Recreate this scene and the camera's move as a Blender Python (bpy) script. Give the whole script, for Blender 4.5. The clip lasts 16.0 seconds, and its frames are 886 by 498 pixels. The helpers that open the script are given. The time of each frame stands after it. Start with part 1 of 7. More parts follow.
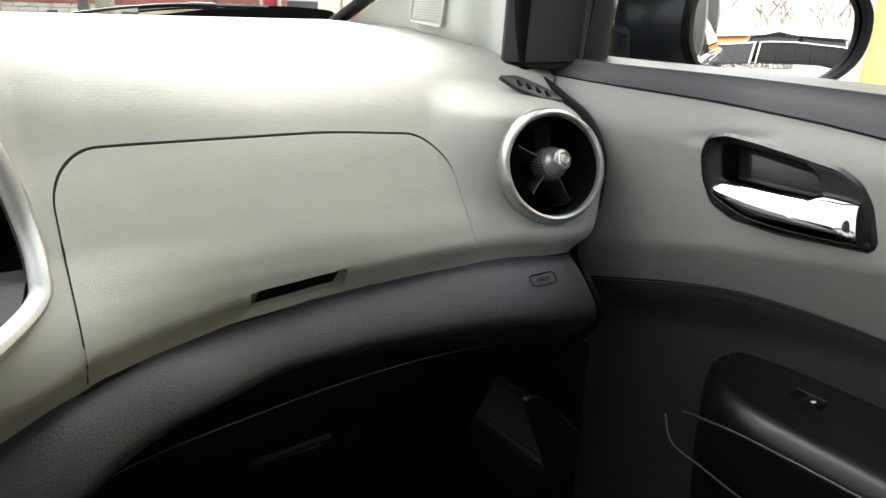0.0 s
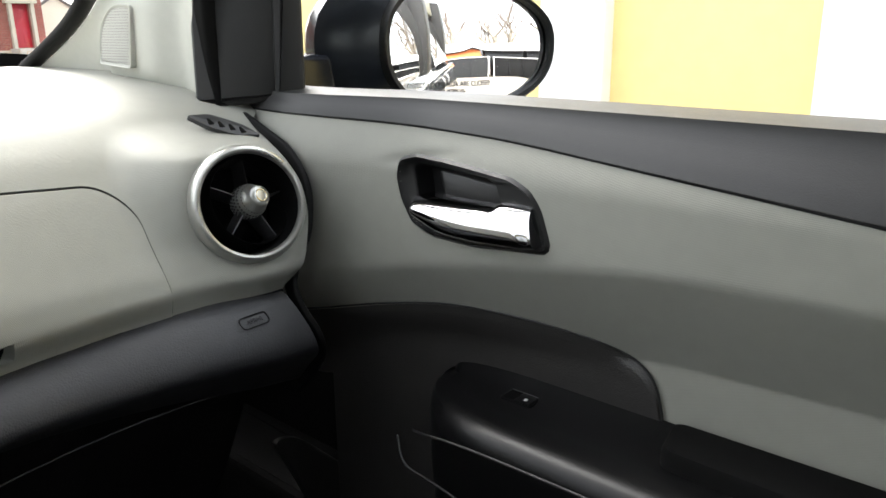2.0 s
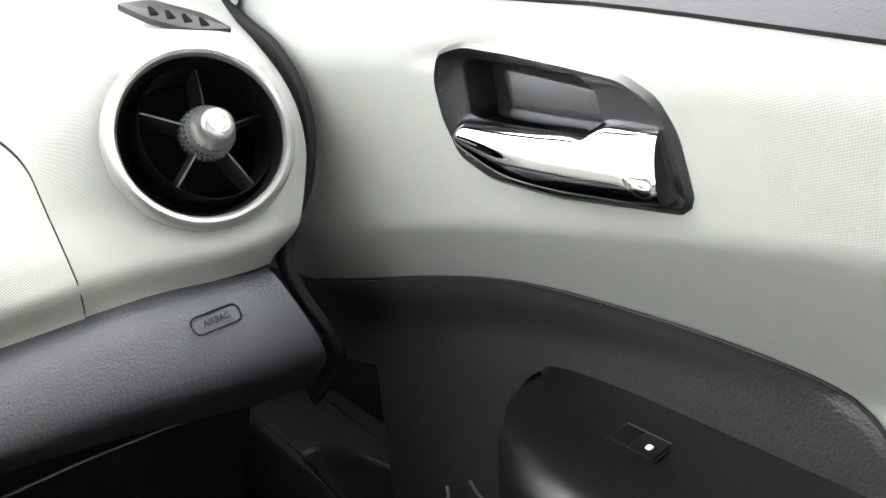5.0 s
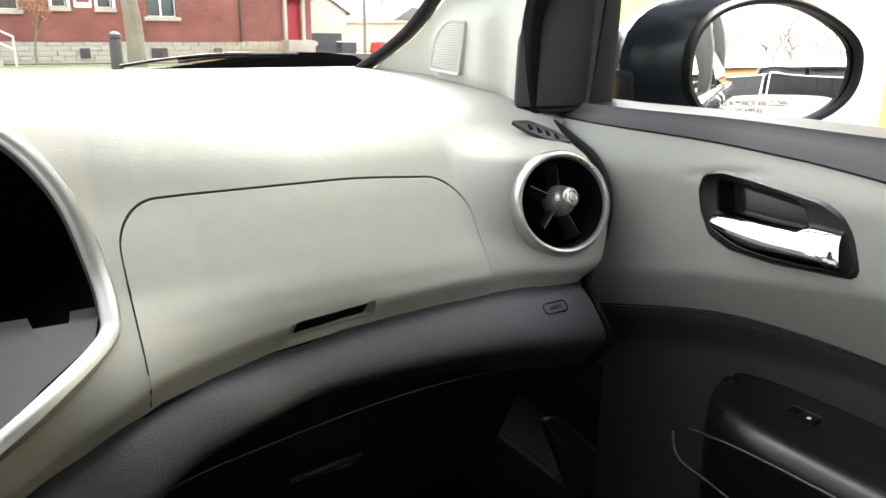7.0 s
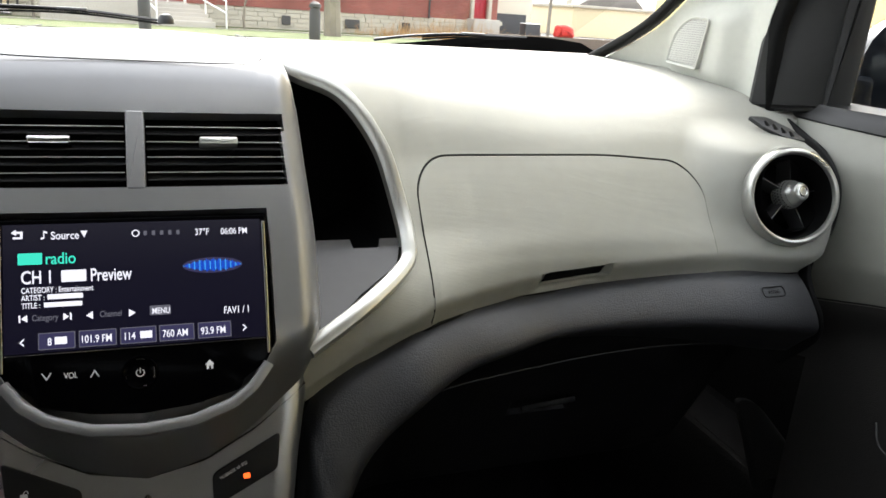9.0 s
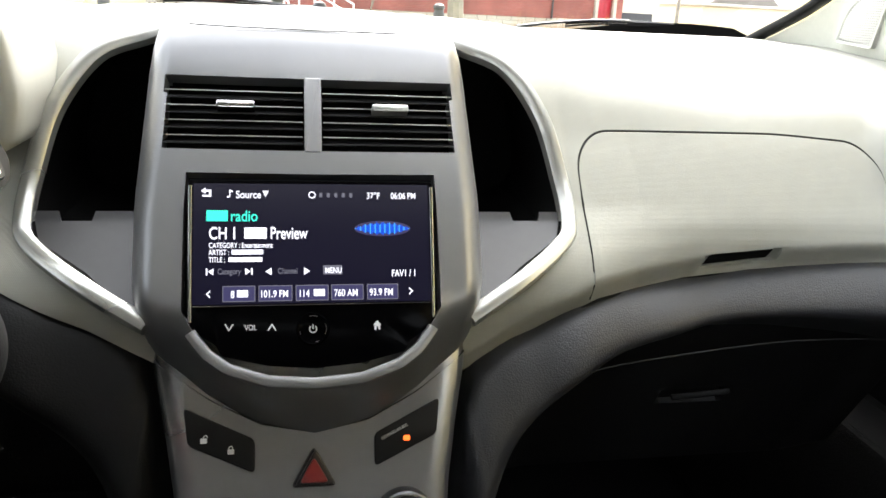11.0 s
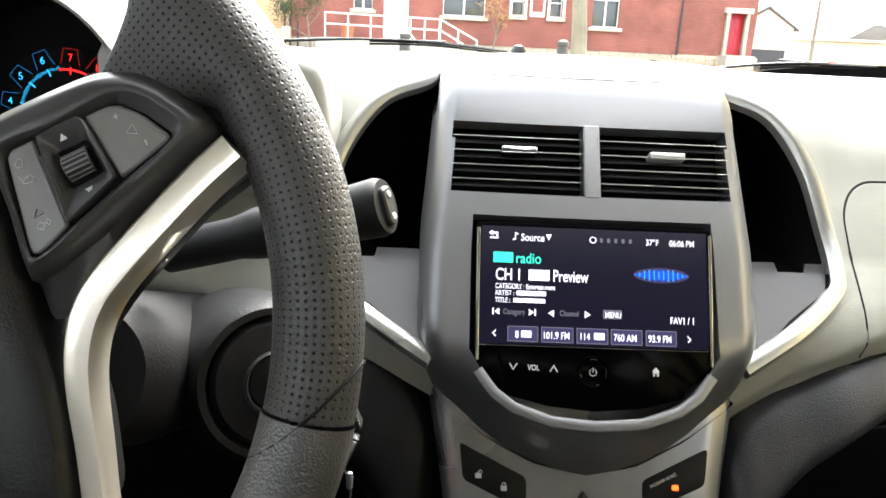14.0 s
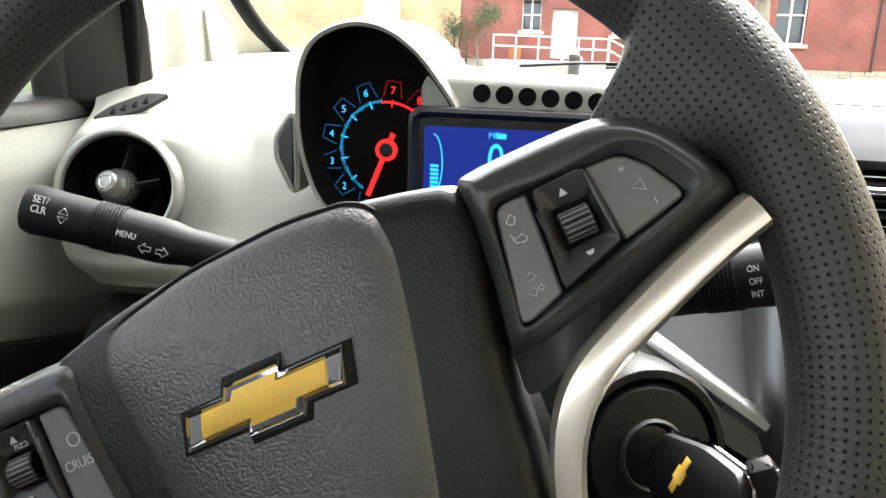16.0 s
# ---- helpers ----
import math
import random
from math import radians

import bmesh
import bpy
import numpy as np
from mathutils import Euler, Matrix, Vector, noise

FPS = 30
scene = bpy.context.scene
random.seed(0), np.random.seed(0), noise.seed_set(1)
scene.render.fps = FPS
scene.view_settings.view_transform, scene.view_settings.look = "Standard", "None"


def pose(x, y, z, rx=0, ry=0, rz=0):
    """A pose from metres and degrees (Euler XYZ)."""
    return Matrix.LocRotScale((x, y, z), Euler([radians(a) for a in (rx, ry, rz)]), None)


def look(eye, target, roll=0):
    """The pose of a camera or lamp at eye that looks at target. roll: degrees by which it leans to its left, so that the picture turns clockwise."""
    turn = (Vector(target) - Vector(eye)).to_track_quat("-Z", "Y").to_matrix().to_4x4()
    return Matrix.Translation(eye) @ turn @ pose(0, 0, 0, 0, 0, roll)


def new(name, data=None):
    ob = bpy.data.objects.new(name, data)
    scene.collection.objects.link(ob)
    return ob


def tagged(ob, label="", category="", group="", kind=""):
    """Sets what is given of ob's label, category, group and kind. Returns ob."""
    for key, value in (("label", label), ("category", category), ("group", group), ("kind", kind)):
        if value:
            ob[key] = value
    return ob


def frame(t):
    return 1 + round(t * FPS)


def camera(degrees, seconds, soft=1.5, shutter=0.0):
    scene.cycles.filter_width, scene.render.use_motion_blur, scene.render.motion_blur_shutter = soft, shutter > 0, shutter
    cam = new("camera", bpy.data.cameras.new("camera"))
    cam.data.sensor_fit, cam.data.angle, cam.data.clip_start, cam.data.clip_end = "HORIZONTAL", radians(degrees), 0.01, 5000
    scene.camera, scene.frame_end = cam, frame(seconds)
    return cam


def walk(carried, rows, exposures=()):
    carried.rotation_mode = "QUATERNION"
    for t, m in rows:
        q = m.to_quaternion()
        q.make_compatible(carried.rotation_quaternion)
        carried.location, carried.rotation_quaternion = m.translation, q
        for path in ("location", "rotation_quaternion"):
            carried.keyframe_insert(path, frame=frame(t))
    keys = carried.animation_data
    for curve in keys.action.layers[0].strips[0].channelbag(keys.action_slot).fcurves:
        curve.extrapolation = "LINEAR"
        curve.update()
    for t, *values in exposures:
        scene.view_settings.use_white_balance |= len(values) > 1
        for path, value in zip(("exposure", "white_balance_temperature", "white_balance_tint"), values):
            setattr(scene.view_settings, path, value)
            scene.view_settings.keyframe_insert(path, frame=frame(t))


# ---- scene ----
import functools

cam = camera(60.3, 16.0, soft=1.6)
PATH = [
    (0, (0.157, -0.410, 1.120), (1.231, 1.157, 0.494), 2.6),
    (0.5, (0.159, -0.420, 1.123), (1.268, 1.137, 0.535), 1.8),
    (1, (0.165, -0.421, 1.125), (1.337, 1.102, 0.569), 1.4),
    (1.5, (0.189, -0.431, 1.128), (1.448, 1.025, 0.583), 0.8),
    (2, (0.227, -0.455, 1.128), (1.675, 0.804, 0.564), -0.6),
    (2.5, (0.349, -0.383, 1.106), (1.668, 0.980, 0.472), -4.2),
    (3, (0.417, -0.338, 1.083), (1.705, 1.082, 0.515), -5.4),
    (5.5, (0.419, -0.326, 1.078), (1.549, 1.133, 0.307), -4.6),
    (6, (0.303, -0.387, 1.116), (1.433, 1.116, 0.435), -2.2),
    (6.5, (0.168, -0.446, 1.135), (1.299, 1.096, 0.549), 0.1),
    (7, (0.132, -0.456, 1.143), (1.158, 1.165, 0.580), 1.0),
    (7.5, (0.084, -0.489, 1.168), (0.968, 1.217, 0.616), 1.0),
    (8, (0.048, -0.499, 1.163), (0.948, 1.175, 0.541), 3.2),
    (8.5, (0.036, -0.504, 1.150), (0.815, 1.231, 0.531), 3.7),
    (9, (0.025, -0.508, 1.149), (0.678, 1.277, 0.527), 4.1),
    (9.5, (0.008, -0.506, 1.144), (0.539, 1.322, 0.530), 4.1),
    (11.8, (-0.026, -0.503, 1.121), (0.293, 1.365, 0.48), 3.7),
    (12, (-0.034, -0.505, 1.123), (0.268, 1.371, 0.5), 4.0),
    (12.5, (-0.046, -0.505, 1.121), (0.222, 1.378, 0.504), 4.2),
    (13, (-0.062, -0.505, 1.123), (0.153, 1.39, 0.518), 3.9),
    (13.5, (-0.091, -0.502, 1.126), (0.059, 1.404, 0.538), 4.1),
    (14, (-0.123, -0.499, 1.129), (-0.046, 1.417, 0.561), 2.9),
    (14.5, (-0.152, -0.496, 1.128), (-0.168, 1.426, 0.576), 2.0),
    (15, (-0.178, -0.491, 1.129), (-0.293, 1.432, 0.592), 1.9),
    (15.5, (-0.205, -0.479, 1.129), (-0.435, 1.436, 0.599), 1.7),
    (16, (-0.232, -0.466, 1.129), (-0.566, 1.432, 0.595), 1.7),
]
walk(cam, [(t, look(eye, target, roll)) for t, eye, target, roll in PATH],
     exposures=[(0.0, 3.2), (1.6, 3.15), (2.4, 3.0), (3.2, 3.02), (5.3, 4.85), (6.0, 4.6), (6.6, 3.9), (7.2, 3.22), (8.0, 3.0), (8.6, 3.1), (9.7, 3.45), (11.8, 3.98), (14.0, 4.0), (16.0, 3.9)])

# ---- daylight: an overcast sky and a very soft sun ----
world = bpy.data.worlds.new("overcast_sky")
scene.world = world
world.use_nodes = True
wn, wl = world.node_tree.nodes, world.node_tree.links
sky = wn.new("ShaderNodeTexSky")
sky.sky_type, sky.sun_disc = "NISHITA", False
sky.sun_elevation, sky.sun_rotation = radians(48), radians(20)
sky.air_density, sky.dust_density, sky.ozone_density = 1.0, 4.0, 1.0
grey = wn.new("ShaderNodeHueSaturation")
grey.inputs["Saturation"].default_value = 0.22
wl.new(sky.outputs[0], grey.inputs["Color"])
wl.new(grey.outputs[0], wn["Background"].inputs["Color"])
wn["Background"].inputs["Strength"].default_value = 0.13

sun_data = bpy.data.lights.new("sun", "SUN")
sun_data.energy, sun_data.angle, sun_data.color = 0.5, radians(25), (1.0, 0.96, 0.9)
sun = new("sun", sun_data)
sun.matrix_world = look((0, 0, 20), (0 - math.sin(radians(20)), -0.9, 20 - 1.1))


# ---- materials ----
def nodes_of(name):
    m = bpy.data.materials.new(name)
    m.use_nodes = True
    t = m.node_tree
    return m, t.nodes, t.links, t.nodes["Principled BSDF"]


def node(n, kind, **values):
    d = n.new(kind)
    for k, v in values.items():
        d.inputs[k.replace("_", " ")].default_value = v
    return d


def maths(n, l, op, a, b=None):
    d = n.new("ShaderNodeMath")
    d.operation = op
    for k, v in ((0, a), (1, b)):
        if v is None:
            continue
        if isinstance(v, (int, float)):
            d.inputs[k].default_value = v
        else:
            l.new(v, d.inputs[k])
    return d.outputs[0]


def material(name, color, rough=0.5, metal=0.0, vary=0.12, scale=30.0, grain="", depth=0.0002, pitch=0.0014, strength=0.5, coat=0.0, rough_vary=0.08, spec=0.5):
    """A surface with stains at a large and a small scale; grain: weave, leather, speckle or holes."""
    m, n, l, p = nodes_of(name)
    p.inputs["Roughness"].default_value, p.inputs["Metallic"].default_value = rough, metal
    p.inputs["Coat Weight"].default_value = coat
    p.inputs["Specular IOR Level"].default_value = spec
    at = n.new("ShaderNodeTexCoord")
    big = node(n, "ShaderNodeTexNoise", Scale=scale * 0.15, Detail=3.0)
    fine = node(n, "ShaderNodeTexNoise", Scale=scale * 6.0, Detail=4.0)
    for d in (big, fine):
        l.new(at.outputs["Object"], d.inputs["Vector"])
    both = maths(n, l, "ADD", maths(n, l, "MULTIPLY", big.outputs[0], 0.6), maths(n, l, "MULTIPLY", fine.outputs[0], 0.4))
    ramp = n.new("ShaderNodeMapRange")
    ramp.inputs["From Min"].default_value, ramp.inputs["From Max"].default_value = 0.3, 0.7
    ramp.inputs["To Min"].default_value, ramp.inputs["To Max"].default_value = 1 - vary, 1 + vary
    l.new(both, ramp.inputs[0])
    mix = n.new("ShaderNodeVectorMath")
    mix.operation = "SCALE"
    mix.inputs[0].default_value = color
    l.new(ramp.outputs[0], mix.inputs["Scale"])
    l.new(mix.outputs[0], p.inputs["Base Color"])
    rr = n.new("ShaderNodeMapRange")
    rr.inputs["From Min"].default_value, rr.inputs["From Max"].default_value = 0.3, 0.7
    rr.inputs["To Min"].default_value, rr.inputs["To Max"].default_value = max(0.02, rough - rough_vary), rough + rough_vary
    l.new(big.outputs[0], rr.inputs[0])
    l.new(rr.outputs[0], p.inputs["Roughness"])
    height = None
    if grain == "weave":
        sep = n.new("ShaderNodeSeparateXYZ")
        l.new(at.outputs["Object"], sep.inputs[0])
        u = maths(n, l, "ADD", sep.outputs[0], sep.outputs[1])
        w = maths(n, l, "ADD", sep.outputs[2], maths(n, l, "MULTIPLY", sep.outputs[1], 0.35))
        k = 2 * math.pi / pitch
        a = maths(n, l, "SINE", maths(n, l, "MULTIPLY", maths(n, l, "ADD", u, w), k * 0.7))
        b = maths(n, l, "SINE", maths(n, l, "MULTIPLY", maths(n, l, "SUBTRACT", u, w), k * 0.7))
        height = maths(n, l, "MULTIPLY", a, b)
    elif grain == "leather":
        v = node(n, "ShaderNodeTexVoronoi", Scale=1 / pitch)
        v.feature = "F1"
        wob = node(n, "ShaderNodeTexNoise", Scale=0.6 / pitch, Detail=2.0)
        off = n.new("ShaderNodeVectorMath")
        off.operation = "MULTIPLY_ADD"
        off.inputs[1].default_value = (pitch,) * 3
        l.new(at.outputs["Object"], wob.inputs["Vector"])
        l.new(wob.outputs["Color"], off.inputs[0])
        l.new(at.outputs["Object"], off.inputs[2])
        l.new(off.outputs[0], v.inputs["Vector"])
        height = maths(n, l, "SUBTRACT", 1.0, v.outputs["Distance"])
    elif grain == "speckle":
        v = node(n, "ShaderNodeTexNoise", Scale=1 / pitch, Detail=4.0, Roughness=0.65)
        l.new(at.outputs["Object"], v.inputs["Vector"])
        height = v.outputs[0]
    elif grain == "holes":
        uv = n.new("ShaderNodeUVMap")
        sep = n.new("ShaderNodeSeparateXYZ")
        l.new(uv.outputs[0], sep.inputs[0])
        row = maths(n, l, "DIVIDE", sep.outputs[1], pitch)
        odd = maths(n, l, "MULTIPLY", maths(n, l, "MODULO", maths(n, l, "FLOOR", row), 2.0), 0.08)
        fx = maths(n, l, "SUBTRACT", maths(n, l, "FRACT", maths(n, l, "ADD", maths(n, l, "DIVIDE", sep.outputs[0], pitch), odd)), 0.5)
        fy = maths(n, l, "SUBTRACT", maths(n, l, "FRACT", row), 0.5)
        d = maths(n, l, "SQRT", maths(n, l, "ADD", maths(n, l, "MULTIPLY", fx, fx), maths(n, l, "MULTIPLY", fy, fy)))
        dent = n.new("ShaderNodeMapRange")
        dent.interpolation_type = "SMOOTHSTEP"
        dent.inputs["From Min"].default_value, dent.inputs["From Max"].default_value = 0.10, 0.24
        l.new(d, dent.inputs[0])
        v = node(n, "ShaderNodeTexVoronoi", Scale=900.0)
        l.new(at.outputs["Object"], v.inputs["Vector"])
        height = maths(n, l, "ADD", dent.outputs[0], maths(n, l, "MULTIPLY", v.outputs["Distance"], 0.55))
        # the colour is darkened inside each hole, for the shade down in it
        hole_shade = n.new("ShaderNodeMapRange")
        hole_shade.inputs["From Min"].default_value, hole_shade.inputs["From Max"].default_value = 0.10, 0.22
        hole_shade.inputs["To Min"].default_value = 0.22
        l.new(d, hole_shade.inputs[0])
        l.new(maths(n, l, "MULTIPLY", ramp.outputs[0], hole_shade.outputs[0]), mix.inputs["Scale"])
        l.new(maths(n, l, "MULTIPLY", spec, hole_shade.outputs[0]), p.inputs["Specular IOR Level"])
    if height is not None:
        bump = n.new("ShaderNodeBump")
        bump.inputs["Strength"].default_value, bump.inputs["Distance"].default_value = strength, depth
        l.new(height, bump.inputs["Height"])
        l.new(bump.outputs[0], p.inputs["Normal"])
    return m


def glowing(name, color, power):
    m, n, l, p = nodes_of(name)
    p.inputs["Base Color"].default_value = (0.01, 0.01, 0.01, 1)
    p.inputs["Emission Color"].default_value = (*color, 1)
    p.inputs["Emission Strength"].default_value = power
    p.inputs["Specular IOR Level"].default_value = 0.08
    p.inputs["Base Color"].default_value = (0.002, 0.002, 0.002, 1)
    return m


def glass_pane(name, tint=(0.97, 0.99, 0.98)):
    m, n, l, p = nodes_of(name)
    n.remove(p)
    clear, gloss, mix, fre = n.new("ShaderNodeBsdfTransparent"), n.new("ShaderNodeBsdfGlossy"), n.new("ShaderNodeMixShader"), n.new("ShaderNodeFresnel")
    clear.inputs[0].default_value = (*tint, 1)
    gloss.inputs["Roughness"].default_value = 0.01
    fre.inputs["IOR"].default_value = 1.05
    l.new(fre.outputs[0], mix.inputs[0])
    l.new(clear.outputs[0], mix.inputs[1])
    l.new(gloss.outputs[0], mix.inputs[2])
    l.new(mix.outputs[0], n["Material Output"].inputs[0])
    return m


LIGHT = material("light_grey_grained_plastic", (0.297, 0.297, 0.264), 0.62, vary=0.06, scale=12, grain="weave", depth=0.0002, pitch=0.0015, strength=0.29, spec=0.25)
LIGHT_PLAIN = material("light_grey_satin_plastic", (0.297, 0.297, 0.264), 0.45, vary=0.06, scale=15, grain="speckle", depth=0.00005, pitch=0.0006)
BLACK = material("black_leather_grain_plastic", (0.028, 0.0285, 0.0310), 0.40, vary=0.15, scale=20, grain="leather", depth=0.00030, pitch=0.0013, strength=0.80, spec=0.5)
ARM = material("black_satin_armrest_plastic", (0.004, 0.004, 0.0043), 0.36, vary=0.15, scale=25, grain="speckle", depth=0.00006, pitch=0.0006, spec=0.22)
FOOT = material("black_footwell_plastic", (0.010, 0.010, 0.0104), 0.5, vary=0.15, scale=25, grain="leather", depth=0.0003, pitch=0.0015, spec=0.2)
BLACK_BROWN = material("dark_grained_door_plastic", (0.030, 0.0280, 0.0265), 0.42, vary=0.15, scale=20, grain="leather", depth=0.0003, pitch=0.0015, strength=0.7, spec=0.7)
DARK = material("dark_grey_fine_plastic", (0.030, 0.030, 0.031), 0.42, vary=0.1, scale=25, grain="speckle", depth=0.00008, pitch=0.0005)
BLACK_SMOOTH = material("black_smooth_plastic", (0.007, 0.007, 0.0075), 0.36, vary=0.1, scale=25)
SAIL = material("dark_grey_sail_plastic", (0.020, 0.020, 0.020), 0.55, vary=0.1, scale=25, grain="speckle", depth=0.0001, pitch=0.0006, spec=0.3)
FRIT = material("black_glass_enamel", (0.0012, 0.0012, 0.0012), 0.9, vary=0.1, scale=20, spec=0.0)
STALK = material("black_stalk_plastic", (0.007, 0.007, 0.0072), 0.5, vary=0.1, scale=25, grain="speckle", depth=0.00005, pitch=0.0005, spec=0.25)
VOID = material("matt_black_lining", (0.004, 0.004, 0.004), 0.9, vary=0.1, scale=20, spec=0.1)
CARPET = material("black_carpet", (0.008, 0.008, 0.008), 0.95, vary=0.3, scale=60, grain="speckle", depth=0.002, pitch=0.003, spec=0.1)
FASCIA = material("satin_grey_metallic_paint", (0.245, 0.246, 0.252), 0.41, metal=0.72, vary=0.04, scale=10, grain="speckle", depth=0.00002, pitch=0.0004)
SILVER = material("satin_silver_paint", (0.47, 0.472, 0.44), 0.32, metal=0.75, vary=0.05, scale=20, grain="speckle", depth=0.00002, pitch=0.0005)
CHROME = material("polished_chrome", (0.52, 0.52, 0.53), 0.05, metal=1.0, vary=0.02, rough_vary=0.03)
PIANO = material("black_glass", (0.0008, 0.0008, 0.001), 0.12, vary=0.05, rough_vary=0.02, spec=0.02)
# darker copy of SILVER, with the shade under the fascia in its colour
SHADED_SILVER = material("shaded_satin_silver_paint", (0.30, 0.302, 0.308), 0.28, metal=0.9, vary=0.05, scale=20, grain="speckle", depth=0.00002, pitch=0.0005)
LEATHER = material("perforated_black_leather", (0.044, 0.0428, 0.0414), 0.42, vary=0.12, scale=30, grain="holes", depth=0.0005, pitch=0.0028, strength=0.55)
PADSKIN = material("grained_airbag_cover", (0.065, 0.0645, 0.064), 0.36, vary=0.12, scale=30, grain="leather", depth=0.00028, pitch=0.0010, strength=0.75, spec=1.0)
PODSKIN = material("black_satin_switch_plastic", (0.042, 0.0417, 0.0412), 0.34, vary=0.12, scale=30, grain="speckle", depth=0.00005, pitch=0.0005)
KEYSKIN = material("dark_grey_key_plastic", (0.185, 0.182, 0.177), 0.34, vary=0.10, scale=30, grain="speckle", depth=0.00005, pitch=0.0004)
PILLAR = material("pale_grey_pillar_trim", (0.485, 0.490, 0.435), 0.75, vary=0.05, scale=25, grain="speckle", depth=0.0002, pitch=0.001)
MESH_CLOTH = material("speaker_mesh", (0.44, 0.44, 0.40), 0.8, vary=0.05)
MESH_DOT = material("speaker_mesh_hole", (0.22, 0.22, 0.20), 0.9, vary=0.05)
BELT = material("dark_grained_belt_trim", (0.015, 0.015, 0.015), 0.46, vary=0.1, grain="leather", depth=0.00016, pitch=0.0008, strength=0.3)
SEAM = material("shadow_gap_rubber", (0.006, 0.006, 0.006), 0.8, spec=0.2)
GOLD = material("gold_insert", (0.95, 0.60, 0.10), 0.38, metal=0.0, vary=0.05, grain="weave", depth=0.0001, pitch=0.0010)
HUBSKIN = material("black_hub_plastic", (0.008, 0.0079, 0.0078), 0.42, vary=0.12, scale=30, grain="leather", depth=0.00025, pitch=0.0010, strength=0.45, spec=0.4)
WARM_SILVER = material("warm_satin_spoke_metal", (0.88, 0.82, 0.70), 0.30, metal=0.85, vary=0.05, scale=20, grain="speckle", depth=0.00002, pitch=0.0005)
SHELL = material("dark_mirror_shell_paint", (0.0075, 0.009, 0.012), 0.20, vary=0.1, scale=12, spec=0.3, rough_vary=.03)
WHITE_INK = material("white_print", (0.75, 0.75, 0.75), 0.6)
GREY_INK = material("grey_print", (0.62, 0.62, 0.62), 0.6)
DIM_INK = material("dim_grey_print", (0.20, 0.20, 0.20), 0.6)
GEAR_BLUE = glowing("gauge_dim_blue", (0.015, 0.16, 0.40), 0.09)
GEAR_RED = glowing("gauge_dim_red", (0.5, 0.012, 0.012), 0.07)
RED_PLASTIC = material("red_lens_plastic", (0.17, 0.010, 0.010), 0.3)
PINK = material("pink_glitter_tag", (0.45, 0.10, 0.16), 0.4, vary=0.3, scale=120)
BODY = material("dark_blue_grey_car_paint", (0.03, 0.038, 0.045), 0.18, metal=0.2, coat=1.0, vary=0.03)
MIRROR = material("mirror_glass", (0.9, 0.9, 0.9), 0.01, metal=1.0, vary=0.0, rough_vary=0.0)
PANE = glass_pane("clear_glass")
# driver's window glass, darkened to hold back light an unseen driver would block
DIMMING_PANE = glass_pane("light_cutting_glass", (0.34, 0.35, 0.345))
LAMINATED = glass_pane("laminated_windscreen_glass", (0.86, 0.865, 0.85))
S_BACK = glowing("display_dark_blue", (0.008, 0.007, 0.020), 0.075)
S_WHITE = glowing("display_white", (0.85, 0.85, 0.95), 0.13)
S_GREY = glowing("display_grey", (0.4, 0.4, 0.5), 0.035)
S_TEAL = glowing("display_teal", (0.05, 0.75, 0.55), 0.12)
S_BLUE = glowing("display_blue", (0.01, 0.08, 0.6), 0.12)
S_DEEP = glowing("display_deep_blue", (0.008, 0.03, 0.22), 0.13)
S_CYAN = glowing("display_bright_blue", (0.05, 0.35, 1.0), 0.11)
S_KEY = glowing("display_key_violet", (0.03, 0.028, 0.07), 0.15)
L_BLUE = glowing("gauge_blue", (0.010, 0.022, 0.19), 0.11)
L_CYAN = glowing("gauge_cyan", (0.03, 0.42, 0.8), 0.15)
L_RED = glowing("gauge_red", (1.0, 0.02, 0.02), 0.15)
L_AMBER = glowing("amber_lamp", (1.0, 0.12, 0.02), 0.25)


# ---- building helpers ----
def link(name, bm, mat, sharp=38):
    bmesh.ops.recalc_face_normals(bm, faces=bm.faces[:])
    if mat in (PANE, LAMINATED):
        for f in bm.faces:
            if f.normal.dot(Vector((0, -.5, 1.1)) - f.calc_center_median()) < 0:
                f.normal_flip()
    me = bpy.data.meshes.new(name)
    for f in bm.faces:
        f.smooth = True
    bm.to_mesh(me)
    bm.free()
    me.set_sharp_from_angle(angle=radians(sharp))
    me.materials.append(mat)
    return new(name, me)


def part(name, bm, mat, parent, label="", sharp=38):
    ob = link(name, bm, mat, sharp)
    ob.parent = parent
    if parent.parent is None:
        ob.matrix_parent_inverse = parent.matrix_basis.inverted()
    return tagged(ob, label)


def thing(name, at, label, category, group="", kind=""):
    ob = new(name)
    ob.empty_display_size = 0.05
    ob.matrix_basis = Matrix.Translation(at)
    return tagged(ob, label, category, group, kind)


def solo(name, bm, mat, label, category, group="", kind="", sharp=38):
    return tagged(link(name, bm, mat, sharp), label, category, group, kind)


def sm(a, b, x):
    t = min(1.0, max(0.0, (x - a) / (b - a)))
    return t * t * (3 - 2 * t)


def surf(fn, us, vs, keep=None, loop=False):
    """A sheet through fn(u, v); keep(centre) drops faces."""
    bm = bmesh.new()
    g = [[bm.verts.new(fn(u, v)) for v in vs] for u in us]
    n = len(us)
    for i in range(n if loop else n - 1):
        for j in range(len(vs) - 1):
            q = (g[i][j], g[(i + 1) % n][j], g[(i + 1) % n][j + 1], g[i][j + 1])
            if keep is None or keep(sum((v.co for v in q), Vector()) / 4):
                bm.faces.new(q)
    bmesh.ops.delete(bm, geom=[v for v in bm.verts if not v.link_faces], context="VERTS")
    return bm


